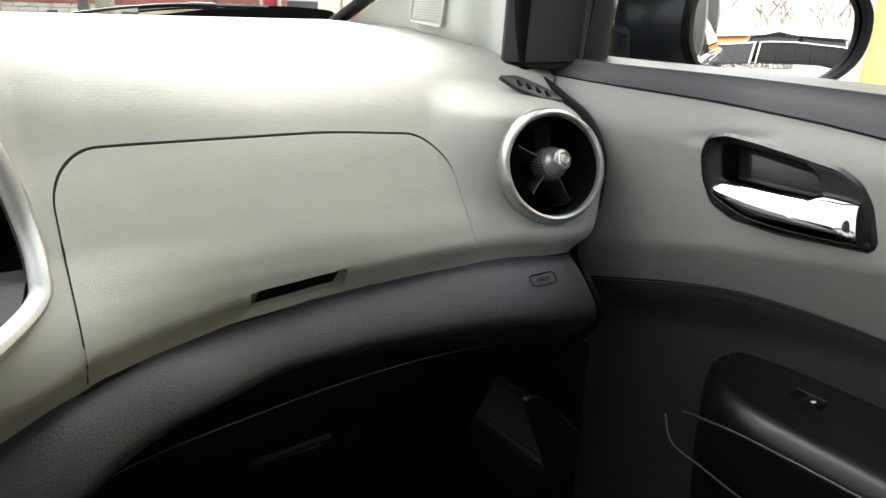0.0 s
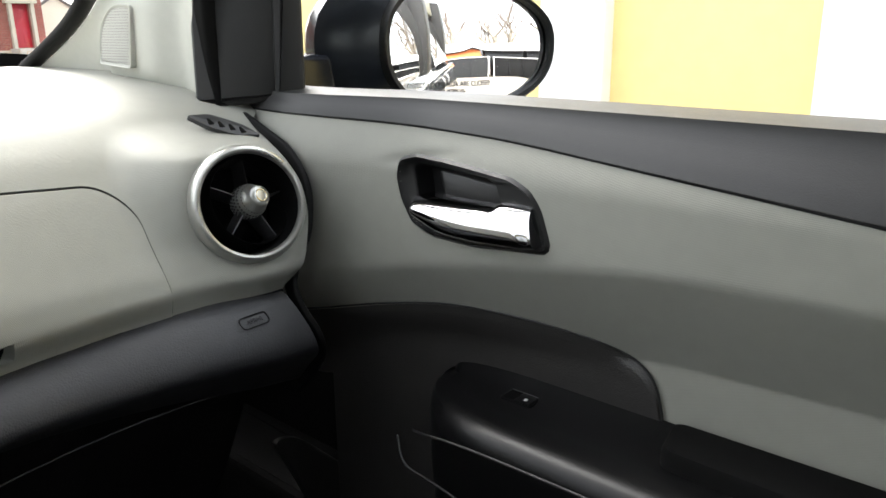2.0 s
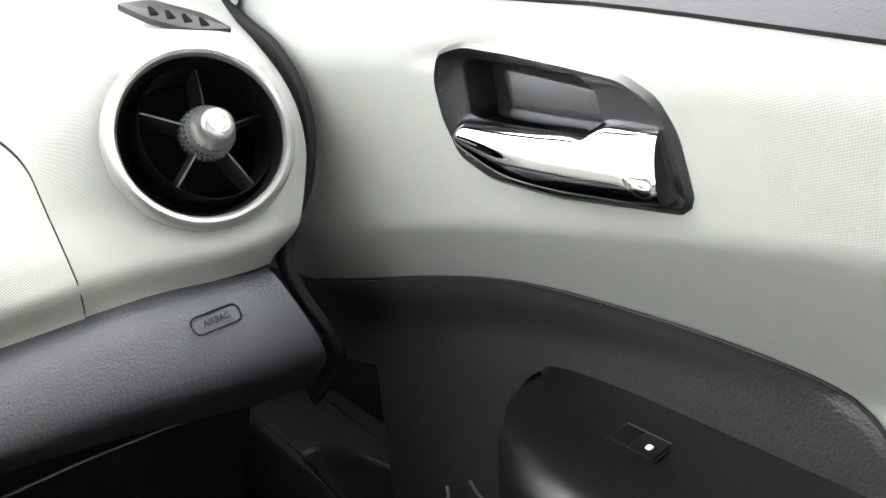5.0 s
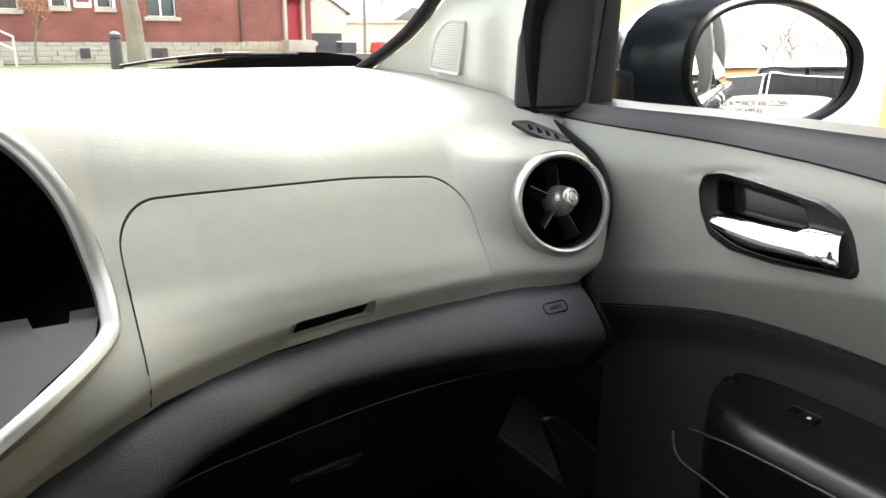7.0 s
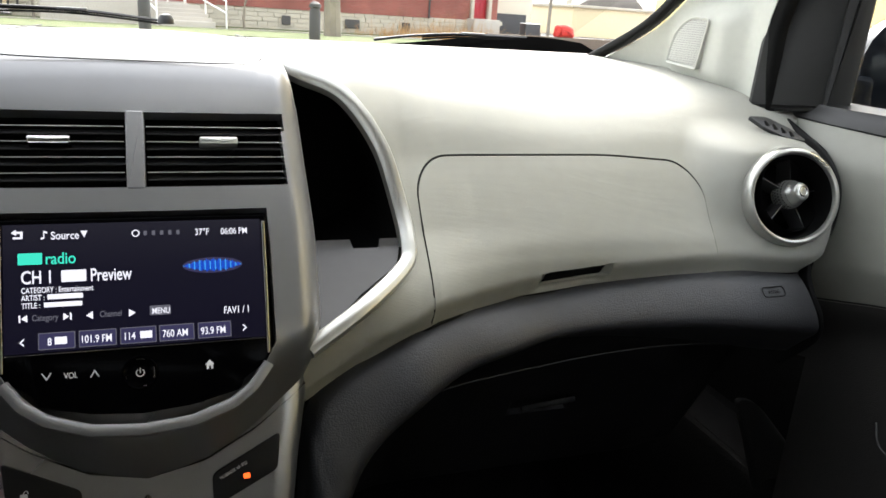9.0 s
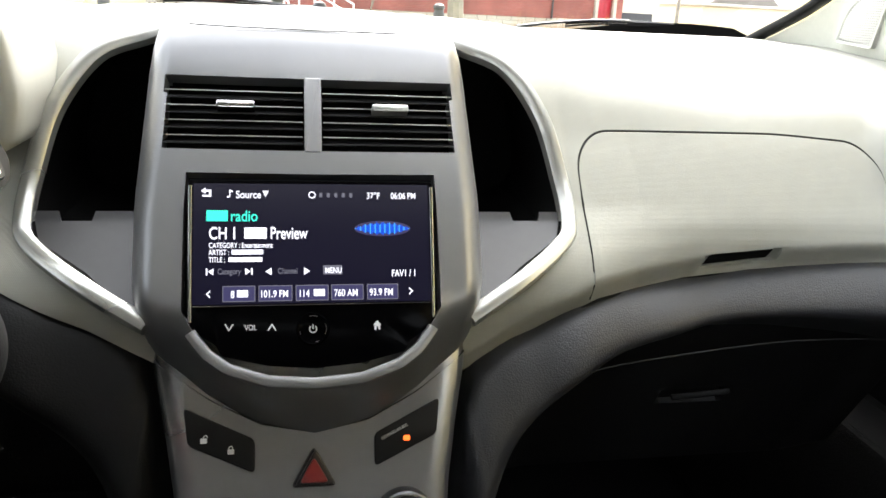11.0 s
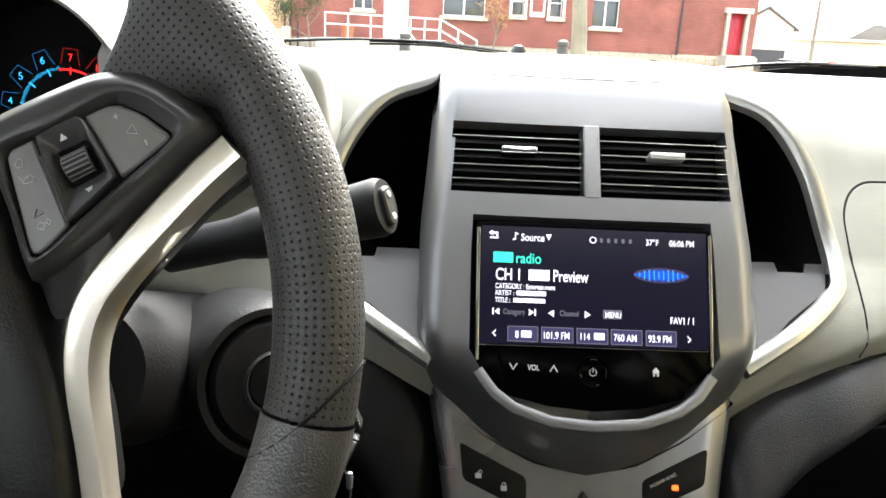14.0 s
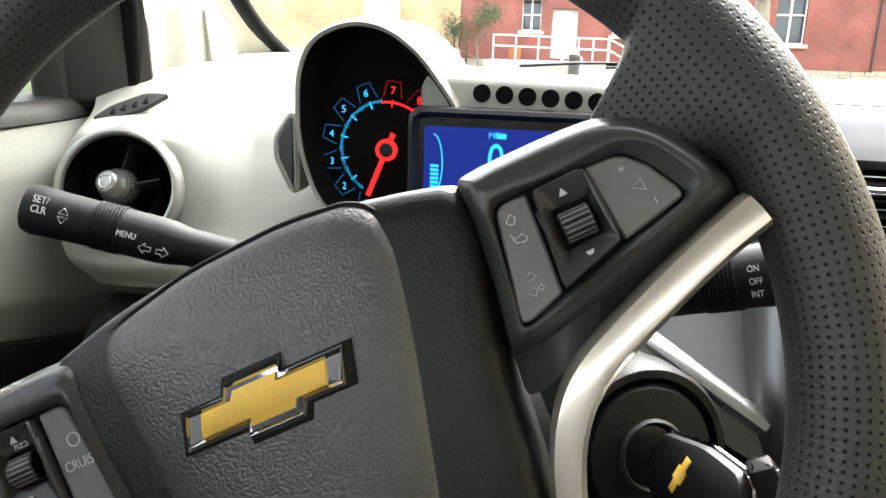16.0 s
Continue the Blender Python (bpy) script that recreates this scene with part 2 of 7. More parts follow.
def skirt(bm, way):
    """Turns all open edges of a sheet back by the vector way."""
    rim = [e for e in bm.edges if e.is_boundary]
    made = bmesh.ops.extrude_edge_only(bm, edges=rim)["geom"]
    bmesh.ops.translate(bm, vec=way, verts=[v for v in made if isinstance(v, bmesh.types.BMVert)])
    return bm


def span(a, b, n):
    return [a + (b - a) * i / (n - 1) for i in range(n)]


def rounded(points, r, steps=5):
    """A polygon with its corners rounded; r: one radius or one for each corner."""
    pts = [Vector(p) for p in points]
    out = []
    for i, p in enumerate(pts):
        a, b = pts[i - 1] - p, pts[(i + 1) % len(pts)] - p
        rr = r[i] if isinstance(r, (list, tuple)) else r
        cut = min(rr, a.length * 0.48, b.length * 0.48)
        s, e = p + a.normalized() * cut, p + b.normalized() * cut
        for k in range(steps + 1):
            t = k / steps
            out.append((1 - t) ** 2 * s + 2 * t * (1 - t) * p + t * t * e)
    return [tuple(v) for v in out]


def inset(points, d):
    pts = [Vector(p) for p in points]
    area = sum(pts[i - 1].x * pts[i].y - pts[i].x * pts[i - 1].y for i in range(len(pts)))
    out = []
    for i, p in enumerate(pts):
        t = pts[(i + 1) % len(pts)] - pts[i - 1]
        nrm = Vector((-t.y, t.x)).normalized() * (1 if area > 0 else -1)
        out.append(p + nrm * d)
    return out


def slab(outline, m, depth, bevel=0.001, bm=None):
    """A plate: a flat outline raised from -depth to 0 along z of the pose m, with its front edge bevelled."""
    bm = bm or bmesh.new()
    rings = [[(p[0], p[1], -depth) for p in outline], [(p[0], p[1], -bevel) for p in outline],
             [(q.x, q.y, -bevel * 0.3) for q in inset(outline, bevel * 0.3)], [(q.x, q.y, 0) for q in inset(outline, bevel)]]
    vs = [[bm.verts.new(m @ Vector(p)) for p in ring] for ring in rings]
    n = len(outline)
    for a, b in zip(vs, vs[1:]):
        for i in range(n):
            bm.faces.new((a[i], a[(i + 1) % n], b[(i + 1) % n], b[i]))
    bm.faces.new(vs[-1])
    bm.faces.new(vs[0][::-1])
    return bm


def rect(w, h, x=0.0, y=0.0):
    return [(x - w / 2, y - h / 2), (x + w / 2, y - h / 2), (x + w / 2, y + h / 2), (x - w / 2, y + h / 2)]


def disc(r, n=32, x=0.0, y=0.0, ry=None):
    return [(x + r * math.cos(2 * math.pi * i / n), y + (ry or r) * math.sin(2 * math.pi * i / n)) for i in range(n)]


def block(size, m, bevel=0.002, bm=None):
    """A box centred on the pose m, all edges along z bevelled and its top too."""
    w, d, h = size
    return slab(rounded(rect(w, d), min(bevel, w / 4, d / 4), 3), m @ Matrix.Translation((0, 0, h / 2)), h, min(bevel, h / 3), bm)


def lathe(profile, m, n=48, bm=None):
    bm = bm or bmesh.new()
    g = []
    for r, h in profile:
        g.append([bm.verts.new(m @ Vector((r * math.cos(2 * math.pi * i / n), r * math.sin(2 * math.pi * i / n), h))) for i in range(n)] if r > 1e-6 else [bm.verts.new(m @ Vector((0, 0, h)))])
    for a, b in zip(g, g[1:]):
        for i in range(n):
            j = (i + 1) % n
            if len(a) == 1 and len(b) > 1:
                bm.faces.new((a[0], b[j], b[i]))
            elif len(b) == 1 and len(a) > 1:
                bm.faces.new((a[i], a[j], b[0]))
            elif len(a) > 1:
                bm.faces.new((a[i], a[j], b[j], b[i]))
    return bm


def glide(points, n):
    """A smooth line of n points through the given ones."""
    p = [Vector(q) for q in points]
    ext = [2 * p[0] - p[1]] + p + [2 * p[-1] - p[-2]]
    out = []
    for i in range(n):
        f = i / (n - 1) * (len(p) - 1)
        k = min(int(f), len(p) - 2)
        t = f - k
        a, b, c, d = ext[k:k + 4]
        out.append(0.5 * (2 * b + (c - a) * t + (2 * a - 5 * b + 4 * c - d) * t * t + (3 * b - a - 3 * c + d) * t ** 3))
    return out


def sweep(path, profile, up=(0, 0, 1), closed=False, caps=True, bm=None, scales=None):
    """Draws a closed 2D profile (across, up) along a path."""
    bm = bm or bmesh.new()
    path, up = [Vector(p) for p in path], Vector(up)
    rings, n = [], len(path)
    for i, p in enumerate(path):
        a = path[(i - 1) % n] if closed or i else path[0]
        b = path[(i + 1) % n] if closed or i < n - 1 else path[-1]
        t = (b - a).normalized()
        side = t.cross(up).normalized()
        top = side.cross(t)
        s = scales[i] if scales else 1
        rings.append([bm.verts.new(p + side * (u * s) + top * (v * s)) for u, v in profile])
    m = len(profile)
    for i in range(n if closed else n - 1):
        a, b = rings[i], rings[(i + 1) % n]
        for k in range(m):
            bm.faces.new((a[k], a[(k + 1) % m], b[(k + 1) % m], b[k]))
    if caps and not closed:
        bm.faces.new(rings[0][::-1])
        bm.faces.new(rings[-1])
    return bm


def frame_at(at, normal, up=(0, 0, 1)):
    """A pose whose z looks along normal and whose y is as near to up as can be."""
    z = Vector(normal).normalized()
    x = Vector(up).cross(z).normalized()
    m = Matrix((x, z.cross(x), z)).transposed().to_4x4()
    m.translation = at
    return m


def lettering(name, text, m, size, mat, parent, align="LEFT", stretch=1.0, thick=0.0001, bold=0.0):
    cu = bpy.data.curves.new(name, "FONT")
    cu.body, cu.size, cu.align_x, cu.extrude, cu.offset = text, size, align, thick, bold
    tmp = bpy.data.objects.new(name, cu)
    scene.collection.objects.link(tmp)
    dg = bpy.context.evaluated_depsgraph_get()
    me = bpy.data.meshes.new_from_object(tmp.evaluated_get(dg))
    bpy.data.objects.remove(tmp)
    me.transform(m @ Matrix.Diagonal((stretch, 1, 1, 1)))
    me.materials.clear()
    me.materials.append(mat)
    ob = new(name, me)
    ob.parent = parent
    if parent.parent is None:
        ob.matrix_parent_inverse = parent.matrix_basis.inverted()
    return ob


# ======== the dashboard ========
PROFILE = glide([(0, .050, .82), (0, .046, .86), (0, .0425, .895), (0, .0400, .92), (0, .0387, .937), (0, .0405, .949), (0, .0480, .965), (0, .075, 1.0), (0, .092, 1.02), (0, .115, 1.043),
                 (0, .15, 1.064), (0, .2, 1.077), (0, .28, 1.085), (0, .36, 1.0880), (0, .46, 1.0888), (0, .58, 1.083)], 240)
ARC = [0.0]
for p, q in zip(PROFILE, PROFILE[1:]):
    ARC.append(ARC[-1] + (q - p).length)
PY, PZ = [p.y for p in PROFILE], [p.z for p in PROFILE]
PEAK = PZ.index(max(PZ))
HEM_X, HEM_Z = [.10, .122, .15, .18, .216, .25, .30, .35, .40, .45, .50, .55, .58, .66], [.852, .862, .876, .889, .906, .908, .912, .915, .920, .9235, .925, .925, .924, .922]
LEFT_Z, LEFT_X = [.86, .905, .917, .933, .951, .966, 1.003, 1.041, 1.077, 1.092, 1.10], [.104, .104, .118, .156, .195, .202, .198, .186, .158, .123, .10]
END_Z, END_X = [.87, .925, .945, .975, 1.0, 1.03, 1.05, 1.066, 1.08], [.588, .583, .600, .618, .624, .626, .636, .665, .68]


RING_AT, RING_N = Vector((.563, .0325, .9975)), Vector((-.20, -.92, .30)).normalized()


@functools.lru_cache(None)
def hem(x):
    return float(np.interp(x, HEM_X, HEM_Z))


def face_point(x, s):
    """The skin of the dashboard at x from the car's middle and the way s up its section."""
    y, z = float(np.interp(s, ARC, PY)), float(np.interp(s, ARC, PZ))
    top = 1 - 0.7 * sm(1.0, 1.07, z)
    low = 1 - sm(.905, .975, z)
    swell = float(np.interp(x, [.1, .15, .2, .26], [-.05, -.030, -.006, 0])) * top * (1 - low)
    swell += float(np.interp(x, [.1, .15, .18, .216, .25, .3, .36, .45, .50, .55], [-.060, -.046, -.042, -.038, -.024, -.010, -.004, -.012, -.018, -.023])) * low
    swell += .010 * (1 - sm(0, .022, z - hem(x)))
    seat = RING_AT.y + (RING_N.x * (x - RING_AT.x) + RING_N.z * (z - RING_AT.z)) / -RING_N.y + .0085
    pod = (seat - y) * (1 - sm(.043, .085, math.hypot(x - RING_AT.x, z - RING_AT.z))) * (1 - sm(.034, .058, z - RING_AT.z))
    lip = float(np.interp(x, [.12, .17, .24, .36], [.030, .026, .012, 0])) * sm(1.01, 1.065, z) * (1 - sm(.15, .40, y))
    return y + swell + pod, z + lip


def face_y(x, z):
    """Depth of the skin below its top at a height."""
    lo, hi = 0.0, ARC[PEAK]
    for _ in range(24):
        mid = (lo + hi) / 2
        lo, hi = (mid, hi) if face_point(x, mid)[1] < z else (lo, mid)
    return face_point(x, lo)[0]


def rise(x):
    """The driver's end of the dashboard sits a little higher."""
    return .05 * max(0.0, -x - .2)


def upper_skin(side):
    def edge(x):
        return hem(x) + (.022 * (1 - sm(.20, .36, x)) if side < 0 else 0)

    ends = []
    for k in range(241):
        a = .15
        for _ in range(16):
            s0 = float(np.interp(edge(a), PZ[:PEAK], ARC[:PEAK]))
            y, z = face_point(a, s0 + (ARC[-1] - s0) * k / 240)
            a = a * .5 + .5 * (float(np.interp(z, LEFT_Z, LEFT_X)) * (1 - sm(.10, .15, y)) + .09 * sm(.10, .15, y))
        ends.append(a)
    ends = [sum(ends[max(0, k - 4):k + 5]) / len(ends[max(0, k - 4):k + 5]) for k in range(241)]

    def fn(u, v):
        a = float(np.interp(v, [k / 240 for k in range(241)], ends))
        s0 = float(np.interp(hem(.6), PZ[:PEAK], ARC[:PEAK]))
        z2 = face_point(.60, s0 + (ARC[-1] - s0) * v)[1]
        b = float(np.interp(z2, END_Z, END_X))
        x = a + (b - a) * u
        s0 = float(np.interp(edge(x), PZ[:PEAK], ARC[:PEAK]))
        y, z = face_point(x, s0 + (ARC[-1] - s0) * v)
        return Vector((side * x, y, z + rise(side * x)))

    hub = Vector((side * RING_AT.x, RING_AT.y, RING_AT.z + rise(side * RING_AT.x)))
    axis = Vector((side * RING_N.x, RING_N.y, RING_N.z))

    def keep(c):
        d = c - hub
        if (d - axis * d.dot(axis)).length < .0425 and abs(d.dot(axis)) < .04:
            return False
        if side > 0 and .222 < c.x < .478 and hem(c.x) + .002 < c.z < 1.012 and c.y < .12:
            return False
        return True

    vs = [v * 0.5 for v in span(0, 1, 90)] + span(.51, 1, 30)
    bm = surf(fn, span(0, 1, 130), vs, keep)
    for v in bm.verts:
        d = v.co - hub
        out = d - axis * d.dot(axis)
        if v.is_boundary and .032 < out.length < .0485 and abs(d.dot(axis)) < .045:
            v.co += out.normalized() * (.0438 - out.length)
    return skirt(bm, (0, .016, -.003))


dash = thing("dashboard", (0, .3, .86), "two-tone dashboard of grained light grey plastic over a black padded band", "dashboard")
part("upper_panel", upper_skin(1), LIGHT, dash, "light grey grained plastic dashboard skin")
part("upper_panel", upper_skin(-1), LIGHT, dash, "light grey grained plastic dashboard skin")


def middle_top(u, v):
    x, y = -.105 + .21 * u, .10 + .48 * v
    return Vector((x, y, 1.090 + .004 * math.sin(math.pi * u) - .008 * sm(.3, .58, y) - .02 * (1 - sm(.10, .13, y))))


part("top_panel", surf(middle_top, span(0, 1, 16), span(0, 1, 30)), LIGHT, dash)

# glove box door with its scooped pull
GL, GR, GT, GC = .2105, .4895, 1.0235, .030


def glove_top(x):
    d = min(x - GL, GR - x)
    drop = 0 if d >= GC else GC - math.sqrt(max(0, GC * GC - (GC - d) ** 2))
    return GT - .005 * sm(.38, .49, x) - drop


def glove_at(x, z, lift=.0012):
    h = (z - hem(x) - .0015) / .0200
    sc = sm(.310 + .004 * h, .315 + .004 * h, x) * (1 - sm(.374 + .005 * h, .379 + .005 * h, x))
    deep = sc * (.004 * sm(0, .25, h) + .006 * sm(.34, .44, h) * (1 - sm(.94, .99, h))) if 0 < h < 1 else 0
    return Vector((x, face_y(x, z) - lift + deep, z))


def glove_fn(u, v):
    x = GL + (GR - GL) * (0.5 - 0.5 * math.cos(math.pi * u)) * 1.0
    return glove_at(x, hem(x) + .001 + (glove_top(x) - hem(x) - .002) * v)


glove = part("glove_box_door", skirt(surf(glove_fn, span(0, 1, 100), [v * .25 for v in span(0, 1, 34)] + span(.27, 1, 40)), (0, .004, 0)), LIGHT, dash, "closed light grey glove box door with a scooped pull")
# black sheet laid in the shallow scoop, standing in for the shade inside
def pull_slot(u, v):
    h = .42 + .50 * v
    x = .3165 + .004 * h + (.0580 + .001 * h) * u
    z = hem(x) + .0015 + .0200 * h
    return Vector((x, face_y(x, z) + .0050, z))


part("pull_slot", surf(pull_slot, span(0, 1, 24), span(0, 1, 8)), VOID, glove, "black sheet drawn for the shade inside the pull")
ring = [(x, hem(x)) for x in span(GL + .001, GR - .001, 40)] + [(GR, z) for z in span(hem(GR) + .004, glove_top(GR) - .001, 8)]
ring += [(x, glove_top(x)) for x in [GL + (GR - GL) * (.5 + .5 * math.cos(math.pi * k / 60)) for k in range(61)]] + [(GL, z) for z in span(glove_top(GL) - .001, hem(GL) + .004, 8)]
part("door_gap", sweep([(x, face_y(x, z) + .0004, z) for x, z in ring], disc(.0011, 8), up=(0, -1, .6), closed=True), SEAM, dash, "dark shadow gap round the glove box door")


# black padded band under the light skin, bending down along the console
def band(side):
    top = glide([(.580, 0, .9248), (.55, 0, .9262), (.48, 0, .9258), (.40, 0, .9212), (.33, 0, .9148), (.28, 0, .9112), (.24, 0, .9088), (.20, 0, .8995), (.165, 0, .8835), (.135, 0, .869), (.114, 0, .846), (.106, 0, .80), (.102, 0, .60)], 100)
    low = glide([(.594, 0, .862), (.55, 0, .868), (.48, 0, .876), (.40, 0, .879), (.33, 0, .8765), (.285, 0, .872), (.235, 0, .861), (.195, 0, .842), (.168, 0, .820), (.149, 0, .797), (.135, 0, .765), (.127, 0, .73), (.122, 0, .60)], 100)
    base = glide([(b, 0, 0) for b in (0, 0, .007, .016, .018, .006, -.003, -.018, -.022, -.030, -.042, -.050, -.050)], 100)
    sect = [(-.10, .042), (-.02, .033), (.02, .0255), (.06, .0205), (.12, .0160), (.22, .0100), (.35, .0040), (.48, -.0010), (.60, -.0040), (.70, -.0052), (.78, -.0042), (.85, -.0012), (.92, .0030), (1.0, .0090), (1.12, .0170), (1.26, .0260), (1.42, .0360)]

    def fn(u, k):
        i = int(round(u * 99))
        v, y = sect[k]
        v = min(v, 1) + max(0, v - 1) * sm(.20, .36, low[i].x)
        q = (top[i] + Vector((0, 0, .022 * (1 - sm(.20, .36, top[i].x)) if side < 0 else 0))).lerp(low[i], v)
        return Vector((side * q.x, y + base[i].x, q.z))

    bm = surf(fn, span(0, 1, 100), list(range(len(sect))))
    bm.verts.ensure_lookup_table()
    bm.faces.new(bm.verts[:len(sect)])
    return bm


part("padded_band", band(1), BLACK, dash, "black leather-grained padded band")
# driver's band takes the darker plastic to carry the shade on that side
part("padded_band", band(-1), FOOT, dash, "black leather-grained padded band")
edge = [(x, face_y(x, hem(x)) - .001, hem(x) - .0008) for x in span(.582, .124, 50)]
part("band_gap", sweep(edge, disc(.0012, 8), up=(0, -1, .5)), SEAM, dash)


def lower_glove(u, v):
    x, z = .13 + .45 * u, .884 - .222 * v
    y = .050 + .5 * (.862 - z) + .012 * sm(.5, .58, x) - .03 * (1 - sm(.13, .22, x))
    return Vector((x, y + (.006 if .332 < x < .394 and .760 < z < .776 else 0), z - .030 * (1 - sm(.13, .30, x)) * (1 - v)))


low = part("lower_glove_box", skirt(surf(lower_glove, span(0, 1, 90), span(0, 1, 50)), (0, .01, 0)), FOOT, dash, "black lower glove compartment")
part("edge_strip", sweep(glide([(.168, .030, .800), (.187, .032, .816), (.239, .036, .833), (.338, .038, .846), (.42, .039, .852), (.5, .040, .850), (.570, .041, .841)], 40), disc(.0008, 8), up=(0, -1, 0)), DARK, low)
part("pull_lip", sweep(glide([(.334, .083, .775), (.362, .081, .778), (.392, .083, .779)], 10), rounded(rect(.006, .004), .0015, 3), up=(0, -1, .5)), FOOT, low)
part("end_gap", sweep(glide([(.633, .150, 1.055), (.632, .125, 1.046), (.6305, .10, 1.037), (.630, .075, 1.027), (.629, .055, 1.010), (.627, .045, .99), (.618, .038, .962), (.602, .034, .940), (.592, .028, .925), (.593, .018, .905), (.599, .008, .885), (.605, .014, .860), (.606, .05, .82)], 50), rounded(rect(.0055, .012), .0018, 3), up=(0, -1, 0)), SEAM, dash, "dark gap between dashboard and door")

# small air outlet slots beside the round vents
for side in (1, -1):
    pts = [(.560, .110, 1.0575), (.580, .107, 1.0585), (.602, .092, 1.050), (.612, .080, 1.040), (.590, .085, 1.042), (.572, .096, 1.0495)]
    c = sum((Vector(p) for p in pts), Vector()) / 6
    m = frame_at((side * c.x, c.y - .001, c.z + .0015 + rise(side * c.x)), (-.05 * side, -.62, .78))
    flat = [(m.inverted() @ Vector((side * p[0], p[1], p[2] + rise(side * c.x)))).to_2d() for p in pts]
    slot = part("defroster_slot", slab(rounded([tuple(p) for p in flat], .004, 3), m, .004, .0008), DARK, dash, "small slotted side window outlet")
    for k in range(4):
        t = .30 + .14 * k
        q = Vector(flat[0]).lerp(Vector(flat[3]), t)
        part("slot_hole", slab(rounded([(q.x - .002, q.y - .004), (q.x + .003, q.y - .004), (q.x + .001, q.y + .003), (q.x - .001, q.y + .003)], .001, 2), m @ Matrix.Translation((0, 0, .0006)), .002, .0003), VOID, slot)


def round_vent(side):
    """A round air vent: satin ring, dark cup, five vanes and a knurled knob."""
    m = frame_at((side * RING_AT.x, RING_AT.y, RING_AT.z + rise(side * RING_AT.x)), (side * RING_N.x, RING_N.y, RING_N.z))
    ringp = part("air_vent", lathe([(.0462, -.016), (.0466, -.007), (.0462, -.002), (.0448, .0022), (.0436, .0034), (.0420, .0040), (.0404, .0034), (.0394, .0012), (.0390, -.004), (.0388, -.02)], m, 72), SILVER, dash, "round air vent with a satin silver ring")
    part("vent_collar", lathe([(.0500, -.030), (.0492, -.018), (.0480, -.0130), (.0468, -.0115), (.0455, -.0115)], m, 72), LIGHT_PLAIN, ringp, "light grey collar")
    part("cup", lathe([(.0390, .000), (.0384, -.006), (.0375, -.03), (.035, -.055), (.0, -.056)], m, 48), VOID, ringp, "black vent cup")
    tilt = m @ Matrix.Translation((0, 0, -.036)) @ Matrix.Rotation(radians(14 * side), 4, "Y") @ Matrix.Rotation(radians(-8), 4, "X") @ Matrix.Translation((0, 0, .029))
    part("vane_ring", lathe([(.0350, -.030), (.0356, -.018), (.0355, -.0065), (.0351, -.0055), (.0345, -.0065), (.0342, -.030)], tilt, 48), BLACK_SMOOTH, ringp)
    for k in range(5):
        a = radians(82 + 72 * k)
        q = tilt @ Matrix.Rotation(a, 4, "Z") @ Matrix.Translation((.0218, 0, -.016)) @ Matrix.Rotation(radians(90), 4, "X")
        part("vane", slab(rounded([(-.0130, -.008), (.0130, -.008), (.0130, .008), (-.0130, .010)], .002, 3), q @ Matrix.Translation((0, 0, .0007)), .0011, .0003), DARK, ringp)
    part("knob", lathe([(.0100, -.020), (.0128, -.014), (.0138, -.008), (.0128, -.002), (.0105, .0022), (.0092, .0042), (.0090, .0066), (.0082, .0084), (.0066, .0094), (.0, .0096)], tilt, 36), SILVER, ringp, "satin silver knob")
    bm = bmesh.new()
    for j in range(5):
        for k in range(30):
            a = 2 * math.pi * (k + .5 * (j % 2)) / 30
            slab(rounded(rect(.0016, .0016), .0004, 2), tilt @ Matrix.Rotation(a, 4, "Z") @ Matrix.Translation(((.0128, .0137, .0138, .0131, .0116)[j], 0, -.0145 + .0034 * j)) @ Matrix.Rotation(radians(90), 4, "Y") @ Matrix.Translation((0, 0, .0005)), .001, .0004, bm)
    part("knurling", bm, DARK, ringp)
    part("knob_ring", lathe([(.0040, .0094), (.0044, .0100), (.0049, .0100), (.0053, .0094)], tilt, 24), CHROME, ringp)


round_vent(1)
round_vent(-1)

# airbag mark pressed into the band
mark_m = frame_at((.5413, .0092, .9136), (.02, -.70, .71))
mark = part("airbag_mark", sweep([mark_m @ Vector((x, y, .0)) for x, y in rounded(rect(.025, .0098), .004, 5)], disc(.0005, 6), up=mark_m.to_3x3() @ Vector((0, 0, 1)), closed=True), SEAM, dash, "oval airbag mark")
lettering("mark_text", "AIRBAG", mark_m @ Matrix.Translation((0, -.0018, .0004)), .0050, SEAM, mark, "CENTER", .8)


